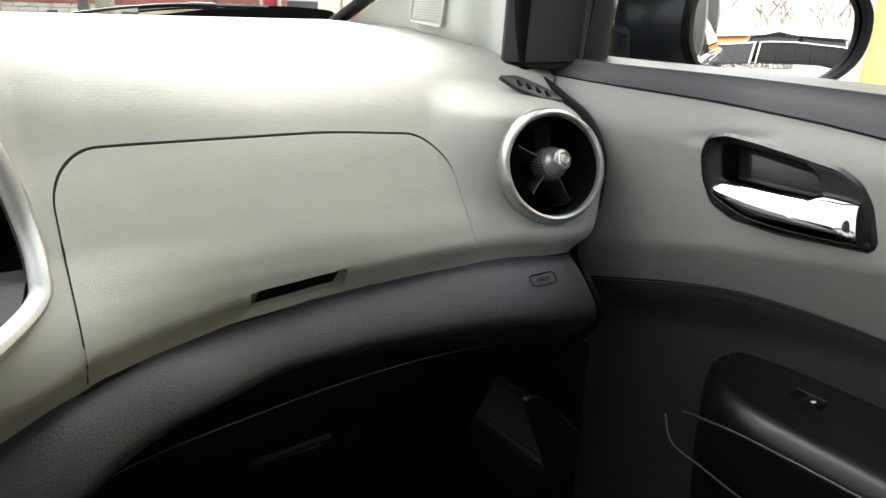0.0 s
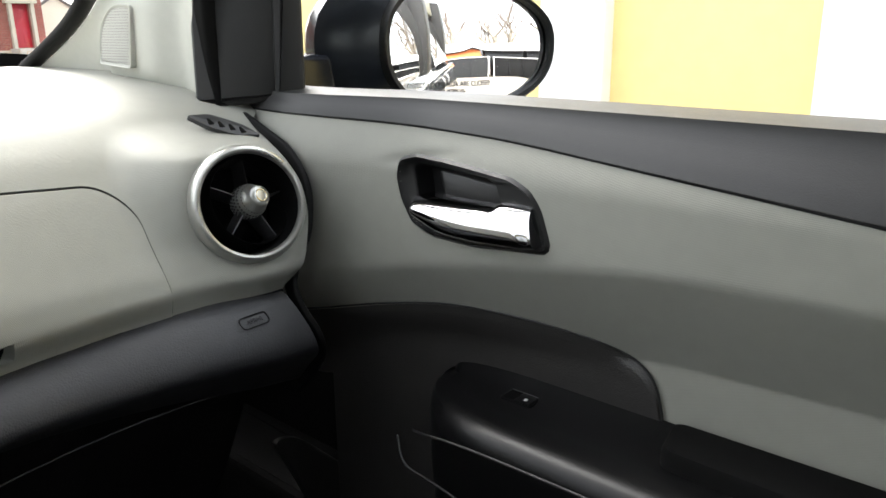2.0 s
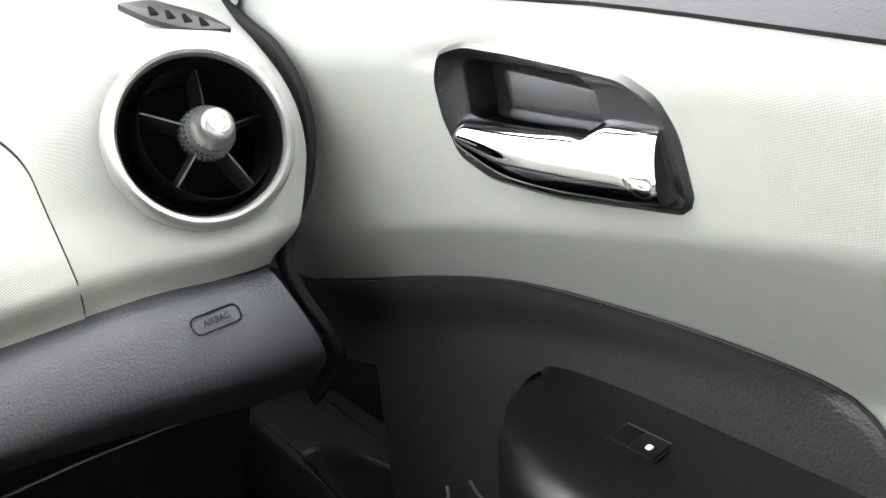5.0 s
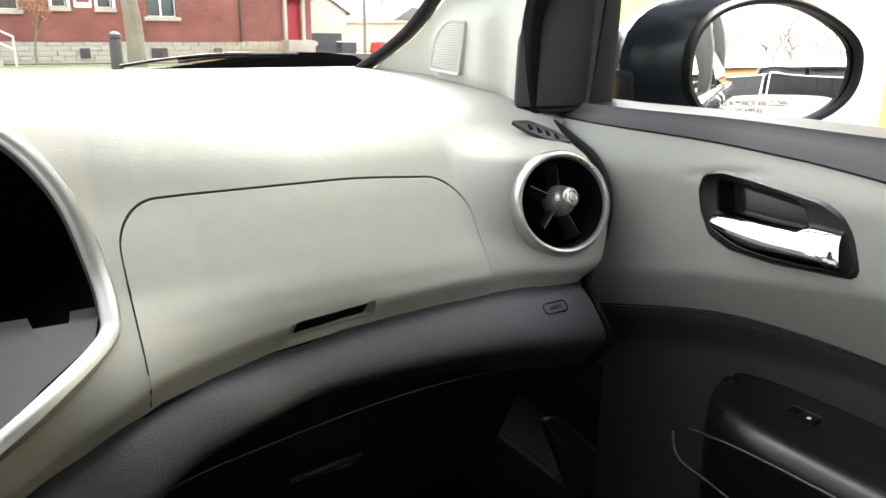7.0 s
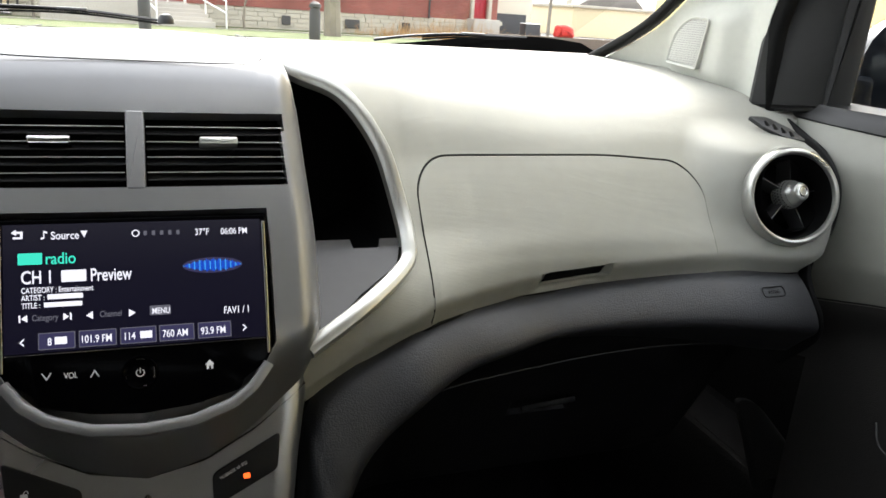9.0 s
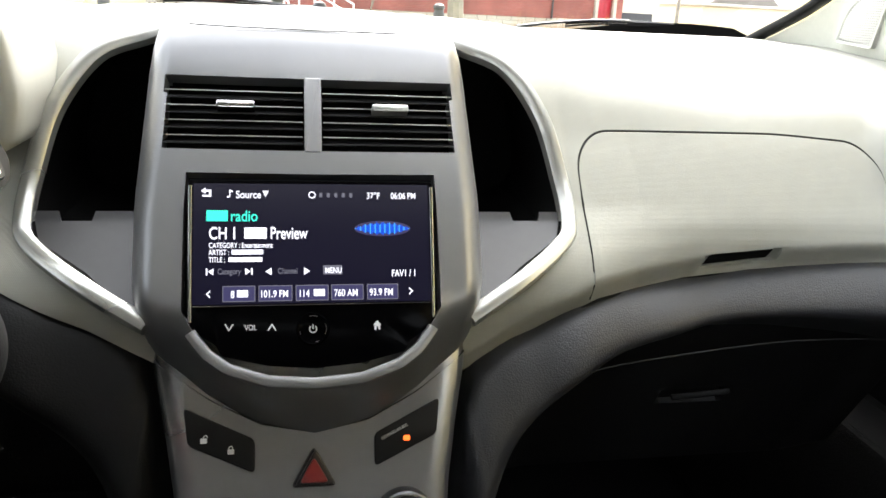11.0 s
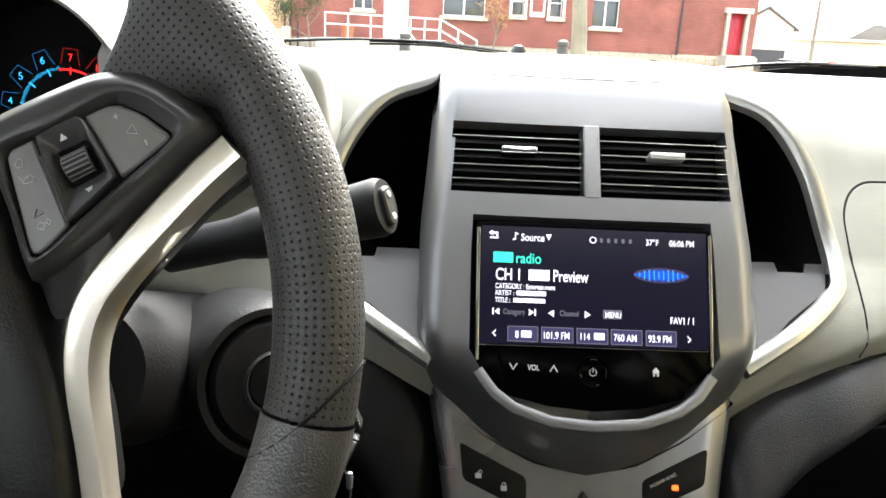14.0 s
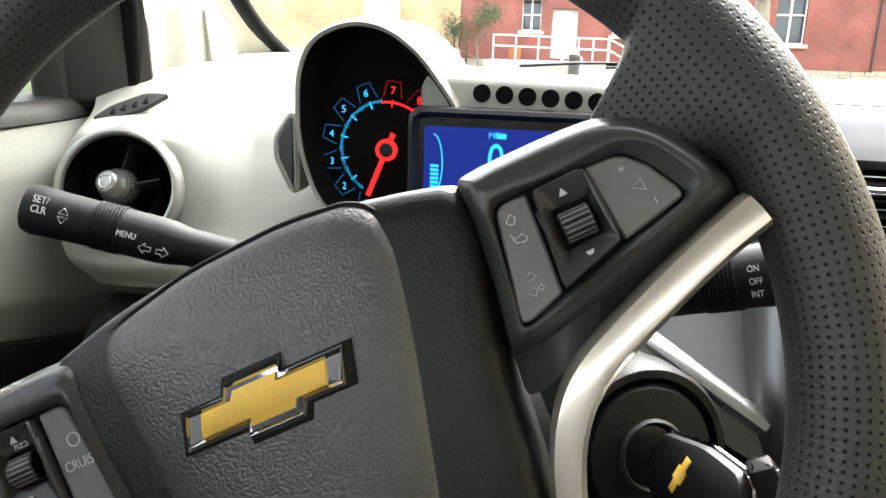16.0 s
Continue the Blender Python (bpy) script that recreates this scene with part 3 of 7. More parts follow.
# ---- storage cubbies each side of the centre stack ----
def cubby(side):
    trim_line = glide([(.1080, .125, 1.0905), (.1215, .113, 1.0850), (.1535, .098, 1.0715), (.1805, .082, 1.0350), (.1930, .060, .9915), (.1955, .039, .9650), (.1890, .024, .9505), (.1510, -.007, .9325), (.1080, -.0230, .9095)], 70)
    prof = [(-.0068, -.006), (-.0064, .000), (-.0045, .0034), (-.001, .0042), (.003, .0036), (.0060, .0010), (.0068, -.006)]
    path = [(side * p.x, p.y, p.z) for p in trim_line]
    part("cubby_trim", sweep(path, [(p[0] * side, p[1]) for p in prof] if side > 0 else [(p[0] * side, p[1]) for p in prof][::-1], up=(0, -.83, .55), scales=[.7 + .3 * sm(0, .10, i / 69) for i in range(70)]), SILVER, dash, "satin silver trim round an open cubby")
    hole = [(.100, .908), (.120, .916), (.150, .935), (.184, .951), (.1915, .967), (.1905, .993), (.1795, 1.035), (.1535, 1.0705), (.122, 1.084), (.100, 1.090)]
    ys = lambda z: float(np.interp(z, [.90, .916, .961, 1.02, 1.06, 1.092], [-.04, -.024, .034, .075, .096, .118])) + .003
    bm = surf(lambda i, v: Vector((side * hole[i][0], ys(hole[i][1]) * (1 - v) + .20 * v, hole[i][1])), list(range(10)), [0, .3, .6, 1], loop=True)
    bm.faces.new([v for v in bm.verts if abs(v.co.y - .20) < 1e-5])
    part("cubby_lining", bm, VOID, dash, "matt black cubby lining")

    def lid(u, v):
        x = .100 + .089 * u
        top = .9672 - .0060 * sm(.1500, .1518, x) * (1 - sm(.1722, .1740, x))
        bot = float(np.interp(x, [.1, .12, .15, .183, .192], [.906, .914, .933, .950, .965]))
        z = bot + (max(top, bot + .0005) - bot) * v
        return Vector((side * x, ys(z) + .004, z))

    part("cubby_flap", skirt(surf(lid, span(0, 1, 90), span(0, 1, 12)), (0, .002, -.001)), DARK, dash, "dark grey notched cubby front")


cubby(1)
cubby(-1)

# ======== centre stack ========
stack = thing("center_stack", (0, .02, .84), "satin grey centre stack with air vents and a touch screen", "center console")
WZ, WX = [.84, .880, .897, .923, .982, 1.035, 1.086, 1.12], [.108, .113, .1170, .1185, .1185, .114, .110, .100]


def screen_hem(x):
    return float(np.interp(abs(x), [0, .03, .055, .068, .078, .083, .086, .12], [.8865, .8885, .8955, .9035, .9145, .922, .930, .933]))


def stack_hem(x):
    return float(np.interp(abs(x), [0, .036, .07, .1, .11, .1185], [.844, .850, .865, .884, .891, .897]))


ROWS_Z = [1.004, 1.018, 1.063]
XS = [0, .0058, .02, .04, .06, .075, .084, .0925, .0985, .1015]
XS = sorted({-x for x in XS} | set(XS))
RIM = [(.104, .0005), (.1075, .0022), (.1125, .0075), (.1160, .0135), (.1185, .022), (.1185, .06), (.1150, .12)]
COLS = [(-x, d) for x, d in RIM[::-1]] + [(x, 0.0) for x in XS] + RIM


def stack_fn(i, j):
    x, back = COLS[i]
    if j <= 6:
        z = stack_hem(x) + (screen_hem(x) - stack_hem(x)) * j / 6
        z += .3 * max(0.0, back - .020) * (1 - j / 6)
        roll = (1 - j / 6) ** 1.4
    elif j <= 14:
        z = screen_hem(x) + (ROWS_Z[0] - screen_hem(x)) * (j - 6) / 8
        roll = 0
    elif j <= 16:
        z = ROWS_Z[0] + (ROWS_Z[1] - ROWS_Z[0]) * (j - 14) / 2
        roll = 0
    elif j <= 20:
        z = ROWS_Z[1] + (ROWS_Z[2] - ROWS_Z[1]) * (j - 16) / 4
        roll = 0
    else:
        y, z = [(.055, 1.083), (.0625, 1.0925), (.073, 1.0995), (.09, 1.1045), (.12, 1.1075), (.17, 1.108), (.24, 1.105), (.32, 1.098), (.42, 1.083)][j - 21]
        w = .110 / .1185
        return Vector((x * w * (1 - .06 * (j - 21) / 8), y + back * .5, z - .004 * (abs(x) / .11) ** 2 - back * .5))
    w = float(np.interp(z, WZ, WX)) / .1185
    wide = w if abs(x) > .1 else 1 - (1 - w) * (abs(x) / .1)
    y = .006 + .6 * (z - 1) + .004 * (abs(x) / .1185) ** 2 + .040 * roll + back
    return Vector((x * wide, y, z - .006 * roll))


def stack_keep(c):
    if abs(c.x) < .0838 and screen_hem(c.x) + .0012 < c.z < 1.0038 and c.y < .03:
        return False
    if .0058 < abs(c.x) < .0975 and 1.018 < c.z < 1.063 and c.y < .07:
        return False
    return True


def on_fascia(x, z):
    return Vector((x, .0055 + .6 * (z - 1) + .004 * (abs(x) / .1185) ** 2, z))


bm = surf(lambda i, j: stack_fn(int(i), int(j)), list(range(len(COLS))), list(range(30)), stack_keep)
holes = [e for e in bm.edges if e.is_boundary and all(abs(v.co.x) < .101 and .884 < v.co.z < 1.066 and v.co.y < .06 and v.co.z > stack_hem(v.co.x) + .01 for v in e.verts)]
lips = bmesh.ops.extrude_edge_only(bm, edges=holes)["geom"]
bmesh.ops.translate(bm, vec=(0, .012, -.0072), verts=[v for v in lips if isinstance(v, bmesh.types.BMVert)])
part("fascia", bm, FASCIA, stack, "satin grey metallic fascia", sharp=30)
under = surf(lambda u, v: Vector((u, .006 + .6 * (stack_hem(u) - 1) + .040 + .08 * v, stack_hem(u) - .006 - .010 * v)), span(-.106, .106, 40), [0, .08, .3, 1])
part("underside", under, BLACK_SMOOTH, stack)
part("screen_lip", sweep([on_fascia(x, screen_hem(x) - .0022) for x in span(-.0785, .0785, 60)], [(-.0042, -.002), (-.0034, .0004), (-.0014, .0012), (.0008, .0012), (.0030, .0004), (.0042, -.002)], up=(0, -1, .6)), FASCIA, stack, "bright rounded lip under the screen")
lid_line = glide([(-.086, .30, 1.1015), (-.088, .13, 1.1068), (-.0885, .082, 1.1018), (-.084, .0690, 1.0972), (-.074, .0655, 1.0952), (0, .0645, 1.0948), (.074, .0655, 1.0952), (.084, .0690, 1.0972), (.0885, .082, 1.1018), (.088, .13, 1.1068), (.086, .30, 1.1015)], 70)
part("lid_gap", sweep(lid_line, disc(.0006, 6)), DARK, stack, "fine gap round the top tray lid")

# centre vents
SN = Vector((0, -1, .6)).normalized()


def on_stack(x, z, lift=0.0):
    return Vector((x, .006 + .6 * (z - 1), z)) + SN * lift


for side in (-1, 1):
    vent = part("center_vent", block((.0945, .060, .03), frame_at(on_stack(side * .0525, 1.0405, -.040), SN), .002), VOID, stack, "black louvred centre air vent")
    for k in range(4):
        z = 1.0265 + .0092 * k
        q = frame_at(on_stack(side * .0525, z, -.0098), SN) @ Matrix.Rotation(radians(-62), 4, "X")
        part("louvre", slab(rounded(rect(.0915, .016), .0012, 3), q, .0009, .0003), FOOT, vent)
        # silver line painted along the blade for the light its edge catches
        part("louvre_edge", sweep([on_stack(side * .0525 - .0455, z + .0008, -.0022), on_stack(side * .0525 + .0455, z + .0008, -.0022)], disc(.00038, 6), up=(0, -1, .6)), SILVER, vent)
    q = frame_at(on_stack(side * .0525 + .001, 1.0455, .003), SN)
    part("slider", slab(rounded(rect(.0255, .0052), .0018, 4), q, .010, .0012), SILVER if side > 0 else CHROME, vent, "bright slider on a louvre")
part("vent_divider", slab(rounded(rect(.0112, .0545), .001, 3), frame_at(on_stack(0, 1.0405, .0008), SN), .014, .001), FASCIA, stack, sharp=18)

# touch screen
SO, SD = Vector((0, .002, .999)), Vector((0, -.036, -.0725)).normalized()
SCN = Vector((0, -.0725, .036)).normalized()
SCREEN = Matrix((Vector((1, 0, 0)), -SD, SCN)).transposed().to_4x4()
SCREEN.translation = SO


def on_screen(x, down, lift=.0006):
    """x and down in millimetres from the middle of the display's top edge."""
    return SCREEN @ Matrix.Translation((x / 1000, -down / 1000, lift))


pane_line = [(-.0808, .0025), (.0808, .0025), (.0805, -.094), (.062, -.1065), (.0595, -.1130), (.03, -.1200), (0, -.1225), (-.03, -.1200), (-.0595, -.1130), (-.062, -.1065), (-.0805, -.094)]
screen = part("touch_screen", slab(rounded(pane_line, .003, 4), SCREEN @ Matrix.Translation((0, 0, 0)), .006, .0008), PIANO, stack, "black glass touch screen showing a radio menu")
part("display", slab(rect(.1545, .0795, 0, -.0402), on_screen(0, 0, .0003), .0003, .0001), S_BACK, screen, "lit dark blue display")
for s in (-1, 1):
    part("chrome_strip", sweep([on_screen(s * 79.2, 2, .001).translation, on_screen(s * 79.0, 50, .001).translation, on_screen(s * 78.6, 91, .001).translation], rounded(rect(.0022, .0016), .0006, 3), up=SCN), CHROME, screen, "thin chrome strip")
part("hem_strip", sweep([on_screen(-77, 81, .0006).translation, on_screen(77, 81, .0006).translation], disc(.0004, 6), up=SCN), CHROME, screen)


def bar(x0, y0, x1, y1, mat, name="display_bar", lift=.0007):
    return part(name, slab(rounded(rect((x1 - x0) / 1000, (y1 - y0) / 1000), .0004, 2), on_screen((x0 + x1) / 2, (y0 + y1) / 2, lift), .0003, .0001), mat, screen)


def shape(points, mat, name="display_sign", lift=.0008):
    return part(name, slab([(x / 1000, -y / 1000) for x, y in points], on_screen(0, 0, lift), .0003, .00005), mat, screen)


def words(text, x, down, size, mat, stretch=.82, align="LEFT"):
    return lettering("display_text", text, on_screen(x, down, .0007), size / 1000, mat, screen, align, stretch, .0001, size * .000012)


bar(-69, 18.4, -55.5, 25.6, S_TEAL)
words("radio", -54, 25.6, 10.2, S_TEAL)
words("CH 1", -67.5, 37.4, 11.4, S_WHITE, .72)
bar(-45, 29.8, -30.8, 37.2, S_WHITE)
words("Preview", -28.6, 37.4, 11.4, S_WHITE, .655)
words("CATEGORY : Entertainment", -67.4, 43.2, 4.9, S_WHITE, .70)
words("ARTIST :", -67.4, 47.8, 4.9, S_WHITE, .72)
bar(-53, 44.4, -33, 47.6, S_WHITE)
words("TITLE :", -67.4, 52.6, 4.9, S_WHITE, .72)
bar(-55, 49.4, -33.5, 52.4, S_WHITE)
words("Source", -50.5, 10.2, 7.0, S_WHITE, .82)
shape([(-33.5, 5.2), (-29.5, 5.2), (-31.5, 9.6)], S_WHITE)
shape([(-54.6, 4.5), (-52.4, 5.2), (-52.4, 6.4), (-54, 6), (-54, 9.6), (-56, 10.2), (-56, 8.8), (-54.6, 8.6)], S_WHITE)
shape([(-72.5, 5.4), (-69.6, 3.4), (-69.6, 4.7), (-66.0, 4.7), (-66.0, 9.4), (-71.5, 9.4), (-71.5, 8.2), (-67.4, 8.2), (-67.4, 6.1), (-69.6, 6.1), (-69.6, 7.4)], S_WHITE)
part("display_dot", lathe([(.0017, 0), (.0017, .0003), (.0024, .0003), (.0024, 0)], on_screen(-1.2, 7.9, .0006), 20), S_WHITE, screen)
for k in range(5):
    bar(3.5 + 5 * k, 6.4, 5.6 + 5 * k, 9.4, S_GREY)
words("37°F", 35, 10.2, 6.0, S_WHITE, .82)
words("06:06 PM", 51.5, 10.2, 6.0, S_WHITE, .76)
for x, d in ((-66.5, 1), (-42.2, -1)):
    shape([(x + d * 2.2, 56.4), (x + d * 2.2, 61), (x - d * 1.2, 58.7)] if d > 0 else [(x - 2.2, 56.4), (x - 2.2, 61), (x + 1.2, 58.7)], S_WHITE)
    bar(x - d * 2.0 - .5, 56.4, x - d * 2.0 + .5, 61, S_WHITE)
words("Category", -61.8, 60.4, 5.4, S_GREY, .72)
shape([(-27.6, 56.4), (-27.6, 61.4), (-31.6, 58.9)], S_WHITE)
shape([(-6.8, 56.4), (-6.8, 61.4), (-2.8, 58.9)], S_WHITE)
words("Channel", -23.8, 60.4, 5.4, S_GREY, .72)
bar(5.6, 55.2, 18.2, 61.3, S_GREY)
words("MENU", 6.9, 60.4, 5.4, S_WHITE, .74)
words("FAV1 / 1", 51, 63.2, 6.6, S_WHITE, .72)
for k, (x0, x1) in enumerate(((-58.6, -38.0), (-36.0, -14.4), (-12.3, 9.1), (10.8, 32.1), (34.4, 55.3))):
    bar(x0, 68.0, x1, 78.4, S_GREY, "display_key_rim", .0005)
    bar(x0 + .5, 68.5, x1 - .5, 77.9, S_KEY, "display_key", .0006)
for text, x in (("8", -53.5), ("101.9 FM", -35.2), ("114", -10.6), ("760 AM", 12.6), ("93.9 FM", 36.0)):
    words(text, x, 75.8, 6.6, S_WHITE, .74)
bar(-49.5, 70.9, -42.6, 75.5, S_WHITE)
bar(-.6, 70.9, 6.6, 75.5, S_WHITE)
for x, d in ((-67.6, 1), (64, -1)):
    shape([(x + d * 1.3, 70.6), (x - d * 1.3, 73.2), (x + d * 1.3, 75.8), (x + d * 1.3, 74.6), (x - d * .3, 73.2), (x + d * 1.3, 71.8)], S_WHITE)
for w, h, mat in ((19, 5.2, S_KEY), (14, 3.6, S_DEEP)):
    shape([(45.5 + w * math.cos(a), 30.6 + h * math.sin(a)) for a in span(0, 2 * math.pi * 31 / 32, 32)], mat, "display_glow", .0004 + .00004 * (20 - w))
for k in range(34):
    x = 27 + 37 * (k + .5) / 34
    h = 5.6 * math.sin(math.pi * (k + .5) / 34) ** .7 * (.62 + .38 * math.sin(k * 2.3) ** 2)
    bar(x - .42, 30.6 - h * .8, x + .42, 30.6 + h * .8, S_BLUE if k % 3 else S_CYAN, "display_wave")
words("VOL", -44.8, 96.8, 5.0, GREY_INK, .8)
for x, d in ((-54.4, -1), (-27.5, 1)):
    shape([(x - 2.8, 95 + d * 2.2), (x, 95 - d * 2.2), (x + 2.8, 95 + d * 2.2), (x + 2.2, 95 + d * 2.6), (x, 95 - d * 1.0), (x - 2.2, 95 + d * 2.6)], GREY_INK)
shape([(38.0, 95.4), (40.8, 92.4), (43.6, 95.4), (42.8, 95.4), (42.8, 98.4), (41.4, 98.4), (41.4, 96.4), (40.2, 96.4), (40.2, 98.4), (38.8, 98.4), (38.8, 95.4)], GREY_INK)
part("power_sign", sweep([on_screen(-1.3 + 2.3 * math.sin(a), 97 - 2.3 * math.cos(a), .0007).translation for a in span(.6, 2 * math.pi - .6, 18)], disc(.00028, 6), up=SCN), GREY_INK, screen)
bar(-1.6, 94.0, -1.0, 97.0, GREY_INK)
# separate chrome arcs drawn in place of reflections on the glossy dial
for a0, a1 in ((-.25, .35), (1.2, 2.0), (2.7, 2.95), (4.3, 4.55)):
    part("dial_glint", sweep([on_screen(-1.3 + 8.6 * math.sin(a), 97 - 8.6 * math.cos(a), .0014).translation for a in span(a0, a1, 8)], disc(.00035, 6), up=SCN), CHROME, screen, "thin chrome arc drawn as a glint round the power key")
dial = part("volume_dial", lathe([(.0, .0), (.0082, .0004), (.0092, .0009), (.0100, .0012), (.0106, .0004), (.0108, 0)], on_screen(-1.3, 97, .0004), 36), PIANO, screen, "glossy black round power key")

# climate panel under the fascia
PN = Vector((0, -.894, .447))


def on_panel(x, z, lift=0.0):
    return Vector((x, -.04 - .5 * (.845 - z), z)) + PN * lift


def panel_fn(u, v):
    z = .900 - .28 * v
    w = float(np.interp(z, [.62, .796, .837, .87, .90], [.078, .093, .100, .107, .110]))
    x = w * u
    rim = max(0, abs(u) - .93) / .07
    return Vector((x, -.04 - .5 * (.845 - z) + .012 * rim * rim, z))


climate = part("climate_panel", surf(panel_fn, [-1, -.985, -.96, -.93, -.8, -.6, -.4, -.2, 0, .2, .4, .6, .8, .93, .96, .985, 1], span(0, 1, 40)), SHADED_SILVER, stack, "satin silver climate control panel")
for s, label in ((-1, "black door lock switch"), (1, "black airbag warning lamp panel")):
    pts = [(s * .0865, .8545), (s * .040, .834), (s * .040, .814), (s * .0835, .832)]
    m = frame_at(on_panel(0, .83, .0016), PN)
    flat = [tuple((m.inverted() @ on_panel(x, z)).to_2d()) for x, z in pts]
    sw = part("lock_switch" if s < 0 else "airbag_lamp", slab(rounded(flat, .004, 4), m, .004, .0012), STALK, climate, label)
    if s < 0:
        for x, z in ((-.073, .8355), (-.0555, .8285)):
            q = frame_at(on_panel(x, z, .0019), PN)
            part("lock_sign", slab(rounded(rect(.0042, .0034, 0, -.001), .0004, 2), q, .0003, .0001), GREY_INK, sw)
            part("lock_shackle", sweep([q @ Vector((.0013 * math.cos(a) + (.0012 if x < -.06 else 0), .0008 + .0018 * math.sin(a), 0)) for a in span(0, math.pi, 8)], disc(.0003, 6), up=PN), GREY_INK, sw)
    else:
        m2 = m @ Matrix.Translation((0, 0, .0008))
        a, b = m2.inverted() @ on_panel(.0455, .8300), m2.inverted() @ on_panel(.0685, .8400)
        ang = math.atan2(b.y - a.y, b.x - a.x)
        lettering("lamp_text", "PASSENGER AIR BAG", m2 @ Matrix.Translation((a.x, a.y, .0)) @ Matrix.Rotation(ang, 4, "Z"), .0030, GREY_INK, sw, "LEFT", .72)
        part("amber_lamp", slab(rounded(rect(.0045, .0036), .001, 3), frame_at(on_panel(.0625, .8305, .0021), PN), .0003, .0001), L_AMBER, sw, "lit amber warning lamp")
tri = [(-.0165, .8045), (.0145, .8045), (-.001, .8285)]
m = frame_at(on_panel(0, .815, .004), PN)
hz = part("hazard_button", slab(rounded([tuple((m.inverted() @ on_panel(x, z)).to_2d()) for x, z in tri], .004, 5), m, .008, .002), BLACK_SMOOTH, climate, "black rimmed red hazard button")
part("hazard_lens", slab(rounded([tuple((m.inverted() @ on_panel(-.001 + (x + .001) * .64, .8118 + (z - .8118) * .64)).to_2d()) for x, z in tri], .003, 5), m @ Matrix.Translation((0, 0, .0012)), .003, .001), RED_PLASTIC, hz, "red triangular lens")
for s in (-1, 1):
    q = frame_at(on_panel(s * .0595, .7825, .0), PN)
    k = part("climate_knob", lathe([(.021, 0), (.021, .006), (.0195, .012), (.0185, .016), (.0165, .017), (.0, .017)], q, 40), BLACK_SMOOTH, climate, "black climate knob with a chrome ring")
    part("knob_ring", lathe([(.0190, .0125), (.0200, .0135), (.0190, .0165), (.0176, .0172), (.0170, .0166)], q, 40), CHROME, k)
    part("knob_mark", slab(rounded(rect(.002, .006, .006 if s < 0 else 0, .012), .0005, 2), q @ Matrix.Translation((0, 0, .0176)), .0008, .0002), L_RED if s < 0 else WHITE_INK, k)


# ======== doors ========
def ring_loft(rings, m, center, n=72, bm=None, cap=True):
    """Joins outlines (each with its depth) that lie round one centre."""
    bm = bm or bmesh.new()
    loops = []
    for outline, depth in rings:
        pts = [Vector(p) - Vector(center) for p in outline]
        row = []
        for k in range(n):
            a = 2 * math.pi * k / n
            way, best = Vector((math.cos(a), math.sin(a))), None
            for i in range(len(pts)):
                p, q = pts[i - 1], pts[i]
                e = q - p
                den = way.x * e.y - way.y * e.x
                if abs(den) < 1e-12:
                    continue
                t, s = (p.x * e.y - p.y * e.x) / den, (p.x * way.y - p.y * way.x) / den
                if t > 0 and -1e-6 <= s <= 1 + 1e-6:
                    best = t if best is None else max(best, t)
            r = best or 0.001
            row.append(bm.verts.new(m @ Vector((center[0] + way.x * r, center[1] + way.y * r, depth))))
        loops.append(row)
    for a, b in zip(loops, loops[1:]):
        for i in range(n):
            bm.faces.new((a[i], a[(i + 1) % n], b[(i + 1) % n], b[i]))
    if cap:
        bm.faces.new(loops[-1])
    return bm


def cushion(outline, m, steps, bm=None):
    """A cushion whose outline shrinks about its middle by each step's share while it rises."""
    bm = bm or bmesh.new()
    cx, cy = sum(p[0] for p in outline) / len(outline), sum(p[1] for p in outline) / len(outline)
    loops = [[bm.verts.new(m @ Vector((cx + (p[0] - cx) * f, cy + (p[1] - cy) * f, h))) for p in outline] for f, h in steps]
    n = len(outline)
    for a, b in zip(loops, loops[1:]):
        for i in range(n):
            bm.faces.new((a[i], a[(i + 1) % n], b[(i + 1) % n], b[i]))
    bm.faces.new(loops[-1])
    return bm


def dome(outline, m, steps, bm=None):
    """A cushion: the outline drawn in by step after step while it rises."""
    bm = bm or bmesh.new()
    loops = [[bm.verts.new(m @ Vector((p[0], p[1], h))) for p in (inset(outline, d) if d else [Vector(q) for q in outline])] for d, h in steps]
    n = len(outline)
    for a, b in zip(loops, loops[1:]):
        for i in range(n):
            bm.faces.new((a[i], a[(i + 1) % n], b[(i + 1) % n], b[i]))
    bm.faces.new(loops[-1])
    return bm


def door_x(y, z):
    x = .664 - .030 * sm(-.06, .10, y)
    crease = float(np.interp(y, [-.8, -.27, -.227, -.165, -.065, .037, .1], [.990, .973, .969, .960, .942, .922, .905]))
    d = crease - z
    under = 0 if d < -.005 else ((d + .005) ** 2 / .02 if d < .005 else d)
    off = z - (1.0275 - .16 * (y + .05))
    groove = .0020 * math.exp(-(off / .0045) ** 2) * sm(-.005, -.034, y) * (1 - sm(-.060, -.10, y))
    return x + .50 * min(under, .075) + .014 * sm(1.015, 1.07, z) + groove


def belt_line(y):
    return float(np.interp(y, [-.8, -.297, -.227, -.159, -.12, -.014, .07, .19, .3], [.985, 1.033, 1.0395, 1.0460, 1.0490, 1.0535, 1.0565, 1.0590, 1.062]))


def belt_top(y):
    return float(np.interp(y, [-.8, -.29, -.13, .10, .3], [1.070, 1.0715, 1.0720, 1.0725, 1.078]))


RECESS = [(-.0315, 1.008), (-.0345, 1.0205), (-.050, 1.0245), (-.078, 1.0228), (-.111, 1.0195), (-.140, 1.016), (-.155, 1.009), (-.164, .997), (-.172, .9735), (-.170, .9695), (-.155, .9685), (-.106, .9640), (-.064, .9650), (-.045, .9725), (-.0355, .990)]


